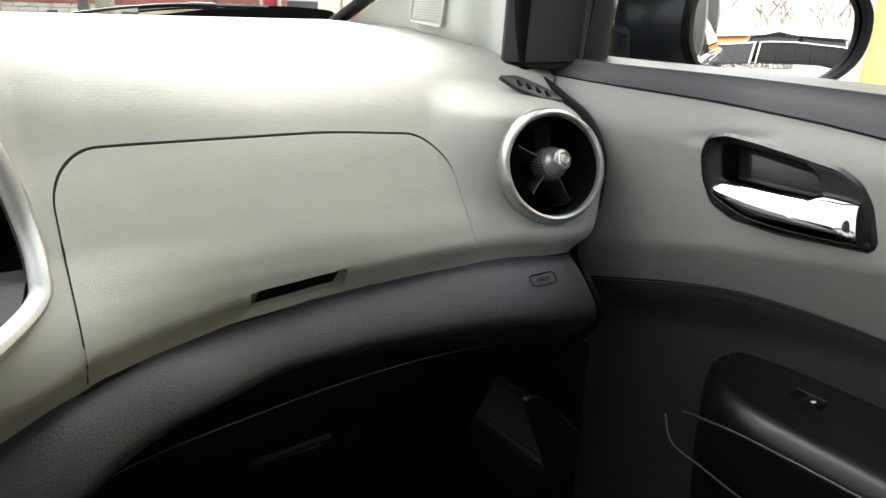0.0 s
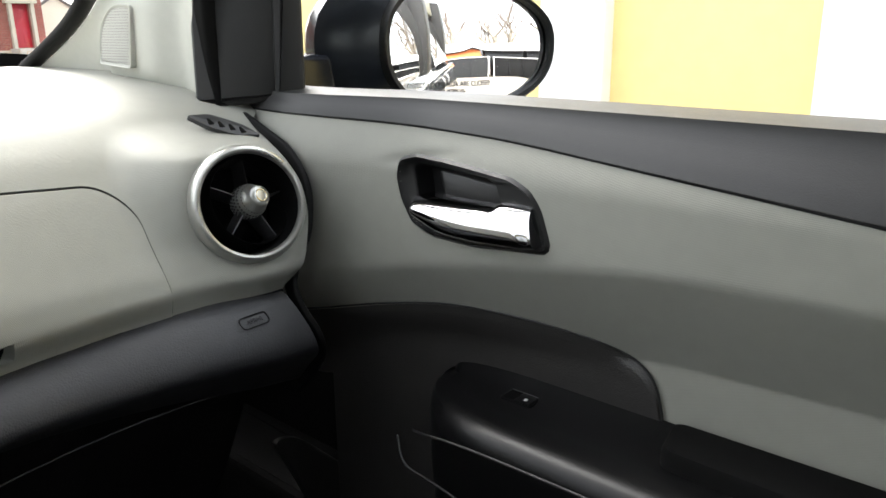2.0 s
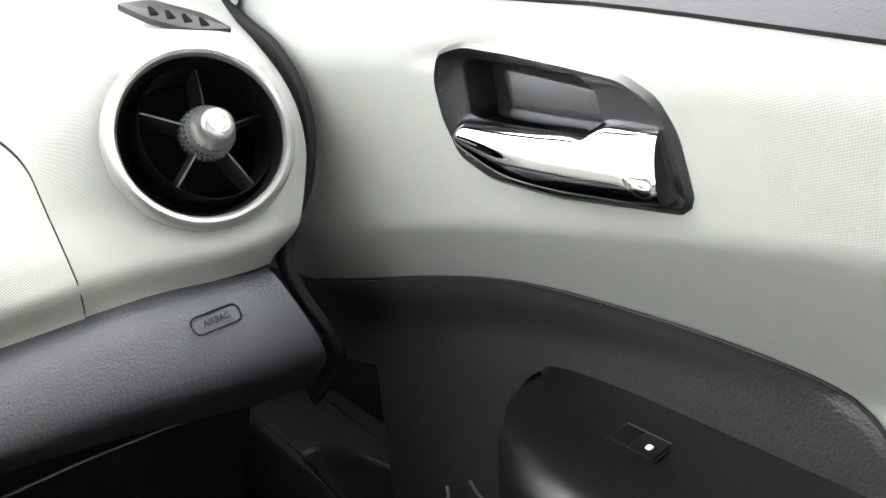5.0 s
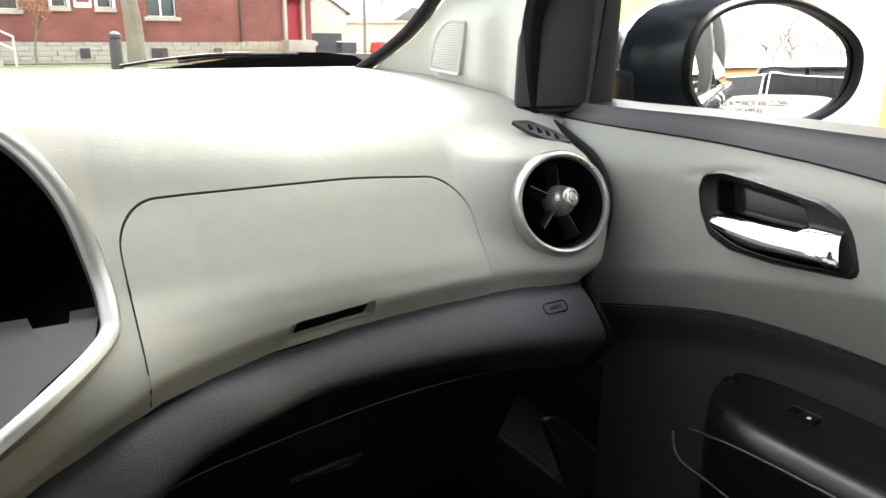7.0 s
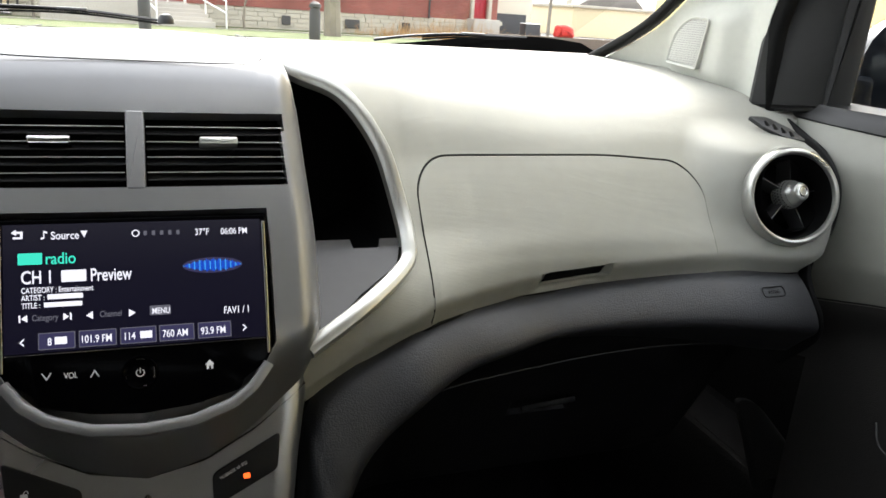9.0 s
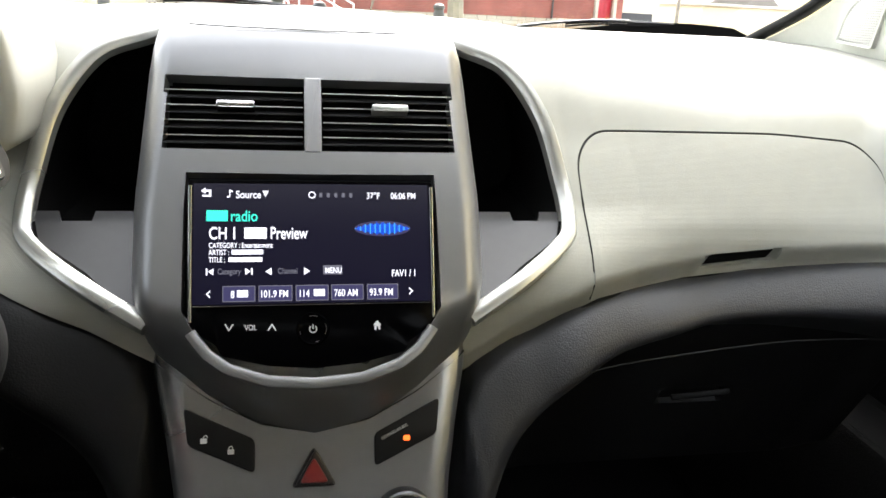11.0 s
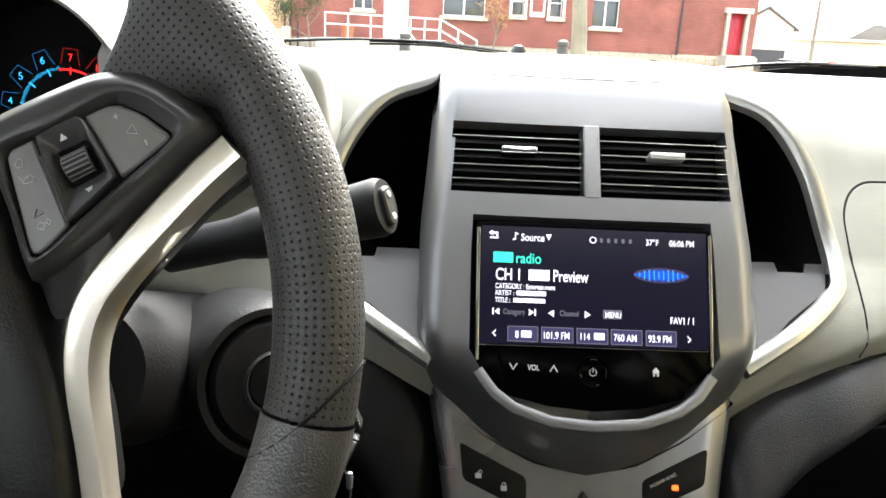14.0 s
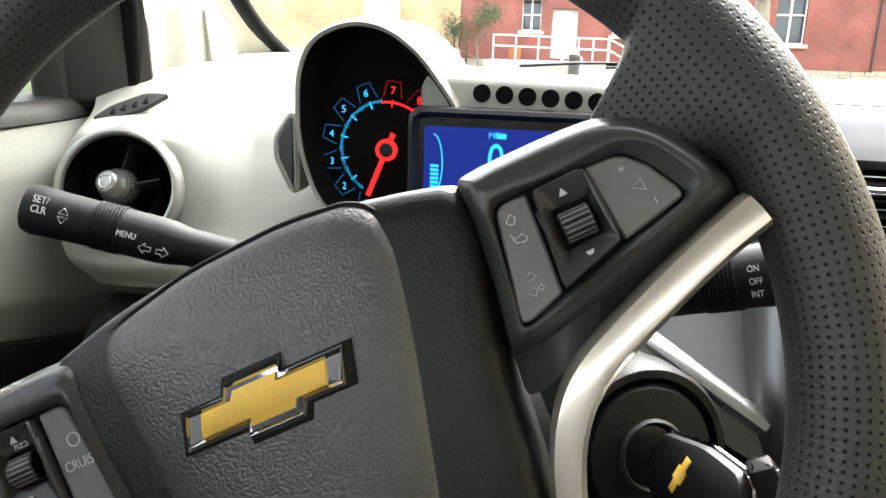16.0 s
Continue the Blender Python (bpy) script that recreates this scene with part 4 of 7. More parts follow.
def in_outline(p, poly):
    inside = False
    for i in range(len(poly)):
        (x0, y0), (x1, y1) = poly[i - 1], poly[i]
        if (y0 > p[1]) != (y1 > p[1]) and p[0] < (x1 - x0) * (p[1] - y0) / (y1 - y0) + x0:
            inside = not inside
    return inside


def door(side, name, label):
    d = thing(name, (side * .69, -.2, .5), label, "car door")
    hole = [(p[0], p[1] + .004) for p in inset(rounded(RECESS, .004, 2), -.001)]

    def sheet(u, v):
        y = .25 - 1.05 * u
        z = .55 + (belt_line(y) - .55) * v
        return Vector((side * door_x(y, z), y, z))

    part("door_panel", surf(sheet, [u * .45 for u in span(0, 1, 190)] + span(.46, 1, 60), [v * .6 for v in span(0, 1, 30)] + span(.605, 1, 90), lambda c: not in_outline((c.y, c.z), hole) and (c.y < .07 or c.z > .80)), LIGHT, d, "light grey grained door panel")

    def belt(u, v):
        y = .25 - 1.05 * u
        z = belt_line(y) - .001 + (belt_top(y) - belt_line(y) + .001) * min(1, v)
        x = door_x(y, z) - .0015 + .004 * sm(.3, 1, min(v, 1)) + (.002 if v < .02 else 0)
        if v > 1:
            x, z = x + .035 * (v - 1) * 2, belt_top(y) + .003 * math.sin((v - 1) * math.pi)
        return Vector((side * x, y, z))

    part("belt_trim", surf(belt, span(0, 1, 120), [0, .03, .2, .4, .6, .8, .92, 1, 1.06, 1.15, 1.3, 1.5]), BELT, d, "dark grey grained trim below the window")
    part("belt_gap", sweep([(side * (door_x(y, belt_line(y)) - .0005), y, belt_line(y) - .0008) for y in span(.16, -.75, 60)], disc(.0013, 6), up=(-side, 0, 0)), SEAM, d)
    # sail cover at the mirror's foot
    a, b = Vector((.604, .153, 0)), Vector((.682, .086, 0))
    sx = (b - a).normalized()
    m = Matrix((Vector((side * sx.x, sx.y, 0)), Vector((0, 0, 1)), Vector((side * sx.x, sx.y, 0)).cross(Vector((0, 0, 1))))).transposed().to_4x4()
    m.translation = (side * a.x, a.y, 0)
    if m.to_3x3().col[2].y > 0:
        m = m @ Matrix.Diagonal((1, 1, -1, 1))
    sail = part("sail_cover", slab(rounded([(-.006, 1.058), (.088, 1.064), (.092, 1.36), (.050, 1.265), (.010, 1.205), (-.004, 1.150)], [.004, .006, .01, .04, .03, .03], 6), m, .02, .008), SAIL, d, "black sail cover")
    part("sail_post", slab(rounded([(.064, 1.062), (.090, 1.062), (.094, 1.36), (.070, 1.30)], .004, 4), m @ Matrix.Translation((0, 0, .006)), .02, .004), SAIL, sail)
    # dark lower panel
    edge_line = glide([(-.2655, .60, 0), (-.263, .70, 0), (-.2585, .80, 0), (-.252, .850, 0), (-.244, .8785, 0), (-.229, .8930, 0), (-.206, .9015, 0), (-.165, .9060, 0), (-.118, .9070, 0), (-.07, .9040, 0), (.0, .892, 0), (.044, .882, 0), (.14, .860, 0), (.25, .838, 0)], 140)
    top = lambda y: float(np.interp(y, [p.x for p in edge_line], [p.y for p in edge_line]))

    def lower(u, v):
        y = .25 - .5152 * u
        z = .56 + (top(y) - .56) * v
        return Vector((side * (door_x(y, z) - .0035 + .004 * sm(.97, 1.0, v)), y, z))

    part("lower_panel", skirt(surf(lower, span(0, .88, 50) + span(.885, 1, 90), span(0, .97, 40) + [.98, .99, 1], lambda c: c.y < .07 or c.z > .80), (side * .006, 0, 0)), BLACK_BROWN, d, "dark grained lower door panel")

    part("panel_lip", sweep([(side * (door_x(p.x, p.y) - .0022), p.x, p.y + .0006) for p in edge_line if p.x < .10], disc(.0009, 8), up=(side, 0, 0)), SAIL, d, "thin raised lip along the lower panel")
    # armrest with window switch
    SEC = [(.700, .854), (.672, .8455), (.645, .8470), (.626, .8490), (.614, .8480), (.607, .8425), (.604, .831), (.605, .79), (.613, .74), (.640, .68), (.70, .62)]

    def arm(u, k):
        y = -.058 - .68 * u ** 1.6
        f = math.sqrt(max(0.0, 1 - (1 - min(1, (-.058 - y) / .100)) ** 2))
        x, z = SEC[k]
        return Vector((side * (.702 - (.702 - x) * f), y, z - .010 * (1 - f)))

    rest = part("armrest", surf(arm, span(0, 1, 70), list(range(len(SEC)))), ARM, d, "black smooth armrest")
    q = frame_at((side * .6735, -.1455, .8466), (-.03 * side, 0, 1), (side, 0, 0))
    if side > 0:
        box = part("window_switch", slab(rounded(rect(.028, .0165), .0015, 4), q @ Matrix.Translation((0, 0, .0007)), .006, .0004), ARM, rest, "black window switch")
        part("rocker", slab(rounded(rect(.0145, .0135, .0055, 0), .001, 3), q @ Matrix.Translation((0, 0, .0016)), .002, .0005), ARM, box)
        part("rocker_hollow", slab(rounded([(-.0125, -.0065), (-.002, -.0065), (-.002, .0065), (-.0125, .0065)], .001, 3), q @ Matrix.Translation((0, 0, .0009)), .001, .0001), VOID, box)
        part("rocker_edge", sweep([q @ Vector((x, .0075, .0012)) for x in (-.0125, .0, .0125)], disc(.0004, 6)), DARK, box)
        part("lamp_sign", slab(rounded(rect(.0030, .0038, .0065, -.002), .001, 3), q @ Matrix.Translation((0, 0, .0019)), .0004, .0001), WHITE_INK, box, "white window sign")
        part("pull_cup", slab(rounded([(.695, -.262), (.652, -.270), (.645, -.50), (.697, -.50)], .012, 5), Matrix.Translation((0, 0, .862)), .05, .006), VOID, rest, "black pull handle cup")
        part("pocket_edge", sweep(glide([(.620, -.080, .818), (.606, -.108, .830), (.6025, -.15, .836), (.6025, -.24, .838), (.6035, -.45, .838)], 40), disc(.0010, 8)), SAIL, rest)
        part("pocket_edge", sweep(glide([(.614, -.068, .812), (.6040, -.085, .798), (.6035, -.115, .793), (.6040, -.155, .787), (.608, -.25, .775)], 30), disc(.0010, 8)), SAIL, rest)
    # pull handle in its recess
    m = Matrix(((0, 0, -side, side * .6605), (1, 0, 0, 0), (0, 1, 0, .004), (0, 0, 0, 1)))
    outer = rounded(RECESS, .004, 3)
    lean = m @ Matrix(((1, 0, 0, 0), (0, 1, 0, 0), (0, -.5, 1, .5 * .988), (0, 0, 0, 1)))

    def hug(bm):
        for v in bm.verts:
            v.co.x += side * (door_x(v.co.y, .995) - .664)
        return bm

    pocket = rounded([(-.0400, 1.0160), (-.046, 1.0205), (-.112, 1.0165), (-.1235, 1.011), (-.1295, .993), (-.118, .982), (-.056, .978), (-.0455, .985)], .004, 4)
    part("handle_bezel", hug(ring_loft([(inset(outer, -.0032), -.0035), (inset(outer, -.0008), -.0010), (outer, -.004), (inset(outer, .002), -.006), (inset(outer, .0035), -.0075), (pocket, -.0080), (inset(pocket, .0012), -.010)], m, (-.088, .998), 120, cap=False)), BELT, d, "dark grey recessed handle bezel")
    part("pocket_wall", hug(ring_loft([(inset(pocket, .001), -.0095), (inset(pocket, .003), -.016), (inset(pocket, .006), -.024)], m, (-.088, .998), 120)), ARM, d, "black handle pocket")
    part("pocket_back", hug(cushion(rounded([(-.0555, 1.0120), (-.1135, 1.0065), (-.1235, .993), (-.117, .980), (-.066, .978)], .004, 4), m, [(1, -.0242), (1, -.0226), (.96, -.0222)])), BELT, d, "grey pocket back")
    low = glide([Vector((y, z, 0)) for y, z in ((-.0455, .9865), (-.0475, .9805), (-.057, .9750), (-.078, .9692), (-.111, .9676), (-.150, .9695), (-.1660, .9712))], 60)
    high = glide([Vector((y, z, 0)) for y, z in ((-.0455, .9915), (-.050, .9942), (-.060, .9948), (-.086, .9943), (-.113, .9945), (-.125, .9956), (-.132, .9990), (-.146, .9992), (-.1565, .9985))], 60)

    def grip(i, v):
        q = low[i].lerp(high[i], v)
        out = .0105 * max(0.0, math.sin(math.pi * v ** .75)) ** .6 * min(1, .25 + .75 * sm(0, 14, i)) * (1 - .25 * sm(50, 59, i))
        return lean @ Vector((q.x, q.y, -.004 + out + .003 * math.sin(math.pi * (v - .2 - .5 * i / 60)) * sm(4, 30, i)))

    bm = skirt(surf(grip, list(range(60)), span(0, 1, 22)), (side * .012, 0, 0))
    part("door_handle", hug(bm), CHROME, d, "polished chrome pull handle", sharp=60)
    pane = part("window_glass", surf(lambda u, v: Vector((side * (.722 - .10 * v * v), .16 - .95 * u, 1.05 + .40 * v)), span(0, 1, 12), span(0, 1, 8)), PANE if side > 0 else DIMMING_PANE, d, "clear side window" if side > 0 else "side window darkened to cut the light it lets in")
    if side > 0:
        pane.visible_shadow = False
    return d


door(1, "passenger_door", "closed passenger door with light grey upper and dark lower trim")
door(-1, "driver_door", "closed driver door with light grey upper and dark lower trim")


YF = Matrix(((1, 0, 0, 0), (0, 0, -1, 0), (0, 1, 0, 0), (0, 0, 0, 1)))


def front(y):
    return Matrix.Translation((0, y, 0)) @ YF


# ======== pillars, windscreen, shell of the car ========
def pillar(side):
    p = thing("pillar_trim", (side * .6, .25, 1.08), "pale grey windscreen pillar trim with a speaker grille", "pillar trim", "windscreen pillar trims")
    inner = glide([(.582, .450, 1.080), (.589, .336, 1.129), (.591, .269, 1.175), (.591, .225, 1.215), (.585, .05, 1.345), (.560, -.22, 1.470)], 40)
    outer = glide([(.612, .158, 1.058), (.606, .157, 1.110), (.604, .151, 1.160), (.604, .122, 1.205), (.604, -.02, 1.300), (.590, -.30, 1.450)], 40)

    def fn(u, v):
        i = min(int(u * 39), 38)
        f = u * 39 - i
        q = inner[i].lerp(inner[i + 1], f).lerp(outer[i].lerp(outer[i + 1], f), v)
        q.x += .013 * math.sin(math.pi * v)
        ear = math.exp(-(((q.y - .250) / .055) ** 6 + ((q.z - 1.117) / .045) ** 6))
        q.x -= .0205 * ear * sm(0, .45, v)
        return Vector((side * q.x, q.y, q.z))

    part("trim_skin", skirt(surf(fn, span(0, 1, 70), span(0, 1, 40)), (side * .02, .004, 0)), PILLAR, p)
    m = frame_at((side * .5865, .262, 1.115), (-side, -.03, .02))
    pts = [(.593, .294, 1.095), (.593, .238, 1.092), (.593, .229, 1.148), (.593, .262, 1.149), (.593, .286, 1.130)]
    flat = [tuple((m.inverted() @ Vector((side * x, y, z))).to_2d()) for x, y, z in pts]
    grille = part("speaker_grille", dome(rounded(flat, [.005, .004, .007, .02, .015], 5), m, [(0, -.01), (0, .0), (.0012, .0008), (.0025, .0), (.004, .0006)]), MESH_CLOTH, p, "pale mesh speaker grille")
    part("grille_rim", sweep([m @ Vector((x, y, .0006)) for x, y in rounded(flat, [.005, .004, .007, .02, .015], 5)], disc(.0009, 8), up=m.to_3x3() @ Vector((0, 0, 1)), closed=True), PILLAR, p)
    bm = bmesh.new()
    edge_in = [tuple(q) for q in inset(rounded(flat, .005, 3), .003)]
    for i in range(28):
        for j in range(28):
            x, y = -.036 + .0027 * i + (.00135 if j % 2 else 0), -.03 + .0025 * j
            if in_outline((x, y), edge_in):
                v = [bm.verts.new(m @ Vector((x + .0007 * math.cos(a), y + .0007 * math.sin(a), .0009))) for a in span(0, 5 * math.pi / 3, 6)]
                bm.faces.new(v)
    tagged(part("grille_holes", bm, MESH_DOT, p), kind="stuff")
    part("door_seal", sweep([(side * (q.x + .008), q.y - .006, q.z + .002) for q in outer], rounded(rect(.020, .014), .006, 4), up=(side, 0, 0)), VOID, p, "black rubber door seal")
    # black edge of the glass
    part("glass_edge", sweep([(side * (q.x - .004), q.y + .010, q.z + .004) for q in inner], rounded(rect(.018, .010), .004, 3)), SEAM, p, "black rubber glass edge")


pillar(1)
pillar(-1)

screen_glass = thing("windshield", (0, .6, 1.06), "clear laminated windscreen with a black lower edge", "windshield")
wp = part("glass", surf(lambda u, v: Vector(((-.60 + 1.2 * u) * (1 - .08 * v), .82 - .14 * (2 * u - 1) ** 2 - 1.05 * v, 1.06 + .42 * v)), span(0, 1, 24), span(0, 1, 14)), LAMINATED, screen_glass)


def frit(u, v):
    x = -.66 + 1.32 * u
    y0 = .57 - .10 * (2 * u - 1) ** 4
    z0 = 1.052
    return Vector((x, y0 + .30 * v, z0 + (.014 + .030 * sm(.36, .64, abs(x))) * sm(0, .6, v)))


part("black_edge", surf(frit, span(0, 1, 40), span(0, 1, 8)), FRIT, screen_glass, "black painted lower edge of the glass")

cowl = solo("cowl_panel", slab(rounded([(-.68, .60), (.68, .60), (.66, .98), (-.66, .98)], .05, 5), Matrix.Translation((0, 0, 1.052)), .03, .01), FRIT, "black plastic cowl panel under the wipers", "cowl")


def wiper(pts, lab):
    w = thing("windshield_wiper", pts[0], lab, "wiper", "wipers")
    line = glide(pts, 24)
    part("wiper_arm", sweep(line[:17], rounded(rect(.007, .0035), .0012, 3), scales=[1.3 - .03 * k for k in range(17)]), BLACK_SMOOTH, w)
    blade = [p + Vector((0, .004, -.003 + .0016 * math.sin(math.pi * k / 15))) for k, p in enumerate(line[8:])]
    part("wiper_blade", sweep(blade, [(-.003, -.0022), (.003, -.0022), (.004, .0), (.0015, .0026), (-.0015, .0026), (-.004, .0)], scales=[.5 + .5 * math.sin(math.pi * (k + .5) / len(blade)) ** .5 for k in range(len(blade))]), BLACK_SMOOTH, w)
    part("blade_rubber", sweep([p + Vector((0, -.001, -.0040)) for p in blade], rounded(rect(.002, .003), .0006, 2)), SEAM, w)
    part("blade_clip", block((.040, .010, .0036), Matrix.Translation(line[15] + Vector((0, 0, .0008))), .0016), DARK, w)


wiper([(.335, .735, 1.079), (.39, .732, 1.0875), (.46, .728, 1.0945), (.53, .725, 1.0965), (.600, .72, 1.0985)], "black wiper lying along the foot of the windscreen")
wiper([(-.33, .70, 1.092), (-.24, .72, 1.098), (-.15, .73, 1.100), (-.076, .733, 1.0985), (.012, .735, 1.093)], "black wiper lying along the foot of the windscreen")
solo("washer_nozzle", lathe([(.011, 0), (.011, .006), (.007, .012), (0, .014)], Matrix.Translation((.02, .66, 1.09)), 16), BELT, "small grey washer nozzle on the cowl", "nozzle")

shell = thing("car_body", (0, -.8, .3), "dark blue-grey hatchback body round the cabin", "car")


def side_body(side):
    sec = [(.79, .30), (.815, .45), (.822, .62), (.815, .80), (.795, .95), (.775, 1.03), (.755, 1.055)]
    part("body_side", skirt(surf(lambda u, k: Vector((side * (sec[k][0] - .06 * sm(.3, 1.1, -2.3 + 3.4 * u)), -2.3 + 3.4 * u, sec[k][1])), span(0, 1, 30), list(range(7))), (-side * .02, 0, 0)), BODY, shell, "glossy dark body side")
    for y0, y1 in ((-.80, -.70), (-1.75, -1.55)):
        part("door_pillar", slab([(y0, 1.04), (y1, 1.04), (y1 - .02, 1.46), (y0 - .02, 1.46)], Matrix(((0, 0, side, side * .735), (1, 0, 0, 0), (0, 1, 0, 0), (0, 0, 0, 1))), .06, .004), BLACK_SMOOTH, shell)
    # rail out of view, added to cut sky light through the side windows
    part("roof_rail", slab(rounded([(-.24, 1.43), (-.24, 1.50), (-1.95, 1.50), (-1.95, 1.36), (-.55, 1.36)], .02, 3), Matrix(((0, 0, side, side * .69), (1, 0, 0, 0), (0, 1, 0, 0), (0, 0, 0, 1))), .08, .01), PILLAR, shell, "pale grey unseen roof side rail added to cut sky light")
    part("inner_side", surf(lambda u, v: Vector((side * .70, -2.1 + 1.45 * u, .30 + .75 * v)), span(0, 1, 4), span(0, 1, 4)), DARK, shell)
    part("footwell_side", surf(lambda u, v: Vector((side * .770, .05 + .60 * u, .32 + .66 * v)), span(0, 1, 4), span(0, 1, 4)), CARPET, shell)
    part("rear_glass", surf(lambda u, v: Vector((side * (.760 - .11 * v), -1.60 + .84 * u, 1.05 + .38 * v)), span(0, 1, 4), span(0, 1, 6)), PANE, shell)


side_body(1)
side_body(-1)
part("headliner", slab(rounded([(-.60, -.28), (.60, -.28), (.62, -1.9), (-.62, -1.9)], .08, 5), Matrix.Translation((0, 0, 1.49)), .035, .01), PILLAR, shell, "pale grey headliner")
part("roof", skirt(surf(lambda u, v: Vector(((-.66 + 1.32 * u), -.24 - 1.76 * v, 1.498 + .028 * math.sin(math.pi * u) ** .6 + .012 * math.sin(math.pi * v))), span(0, 1, 24), span(0, 1, 20)), (0, 0, -.05)), BODY, shell, "dark glossy roof skin")
part("sill", block((.1, 3.0, .34), Matrix.Translation((.72, -.75, .46)), .01), CARPET, shell)
part("sill", block((.1, 3.0, .34), Matrix.Translation((-.72, -.75, .46)), .01), CARPET, shell)
part("floor", block((1.44, 2.9, .02), Matrix.Translation((0, -.70, .30)), .01), CARPET, shell, "black carpet floor")
part("firewall", block((1.44, .02, .80), Matrix.Translation((0, .66, .66)), .005), CARPET, shell)
# unseen wall behind the camera, added to hold back light from the rear
part("rear_bulkhead", block((1.40, .03, .86), Matrix.Translation((0, -.98, .73)), .01), DARK, shell, "plain dark grey unseen wall added to block light from behind")
part("tailgate", block((1.36, .03, .80), Matrix.Translation((0, -2.05, .70)), .01), DARK, shell)
part("hood", surf(lambda u, v: Vector((-.72 + 1.44 * u, 1.0 + .9 * v, .99 - .05 * (2 * u - 1) ** 4 - .22 * v ** 1.6)), span(0, 1, 24), span(0, 1, 16)), BODY, shell)

KICK = rounded([(.613, .742), (.636, .738), (.654, .724), (.704, .672), (.764, .595), (.680, .585), (.666, .622), (.637, .690)], .012, 5)
kick = solo("kick_panel", cushion(KICK, front(.101), [(1.0, -.006), (1, 0), (.92, .003), (.75, .005), (.4, .006)]), SAIL, "dark grey plastic kick panel in the footwell", "trim panel")

# ======== passenger side mirror ========
mirror = thing("side_mirror", (.80, .09, 1.05), "dark blue-grey door mirror with a black rim", "side mirror")
MM = frame_at((.856, .050, 1.1085), (-.462, -.886, .022))


def egg(w, h, n=64, skew=.25):
    out = []
    for k in range(n):
        a = 2 * math.pi * k / n
        c, s = math.cos(a), math.sin(a)
        x = math.copysign(abs(c) ** .80, c) * w / 2
        y = math.copysign(abs(s) ** .80, s) * h / 2
        y *= 1 - skew * sm(-.1, 1, x / (w / 2)) * (1 if s > 0 else .35)
        out.append((x, y))
    return out


MG = MM @ Matrix.Rotation(radians(2.4), 4, "Y") @ Matrix.Rotation(radians(-.9), 4, "X")
part("mirror_glass", surf(lambda r, k: MG @ Vector((egg(.178, .124)[k][0] * r, egg(.178, .124)[k][1] * r, -.0025 * r * r)), [0.001, .2, .4, .6, .8, 1], list(range(64)) + [0]), MIRROR, mirror, "convex mirror glass", sharp=60)
part("mirror_rim", ring_loft([(egg(.175, .121), -.004), (egg(.178, .124), .004), (egg(.186, .132), .0055), (egg(.193, .139), -.002), (egg(.195, .141), -.018)], MM, (0, 0), 64, cap=False), FOOT, mirror, "black rounded rim")


def moved(points, dx):
    return [(x + dx, y) for x, y in points]


part("mirror_shell", ring_loft([(egg(.190, .136), -.006), (moved(egg(.235, .140, skew=.1), -.022), -.012), (moved(egg(.256, .150, skew=.1), -.030), -.022), (moved(egg(.262, .152, skew=.1), -.031), -.040), (moved(egg(.256, .146), -.030), -.070), (moved(egg(.220, .128), -.018), -.105), (egg(.14, .09), -.130), (egg(.06, .04), -.140)], MM, (0, 0), 64), SHELL, mirror, "dark glossy shell")
part("mirror_arm", sweep(glide([(.690, .150, 1.082), (.745, .155, 1.082), (.805, .150, 1.080)], 10), rounded(rect(.050, .040), .010, 5)), SHELL, mirror)
for text, dy in (("OBJECTS IN MIRROR ARE CLOSER", -.040), ("THAN THEY APPEAR", -.0475)):
    lettering("warning_text", text, MG @ Matrix.Translation((-.026 if dy > -.045 else -.036, dy - .0015, .0003)), .0076, BELT, mirror, "CENTER", .82)

# ======== instrument cluster ========
cluster = thing("instrument_cluster", (-.32, .05, 1.03), "motorcycle-style instrument cluster with a round tachometer and a lit display", "instrument cluster")
HOOD = rounded([(-.4155, 1.060), (-.4145, 1.105), (-.405, 1.127), (-.379, 1.1385), (-.354, 1.1345), (-.334, 1.120), (-.309, 1.088), (-.298, 1.060), (-.306, 1.020), (-.335, .998), (-.375, .998), (-.402, 1.020)], .02, 4)
hood = part("gauge_hood", ring_loft([(inset(HOOD, -.004), -.11), (inset(HOOD, -.004), -.03), (inset(HOOD, -.002), -.004), (HOOD, .0), (inset(HOOD, .0025), -.001)], front(.008), (-.357, 1.062), 90, cap=False), LIGHT_PLAIN, cluster, "light grey gauge hood")
part("hood_lining", ring_loft([(inset(HOOD, .002), -.0005), (inset(HOOD, .006), -.012), (inset(HOOD, .010), -.024)], front(.008), (-.357, 1.062), 90), VOID, hood, "black hood lining")
TC = (-.3585, 1.056)
gauge = part("tachometer", lathe([(.046, 0), (.046, .0012), (.044, .0016), (.0, .0016)], front(.0295) @ Matrix.Translation((*TC, 0)), 60), VOID, hood, "black tachometer face with blue and red numerals")
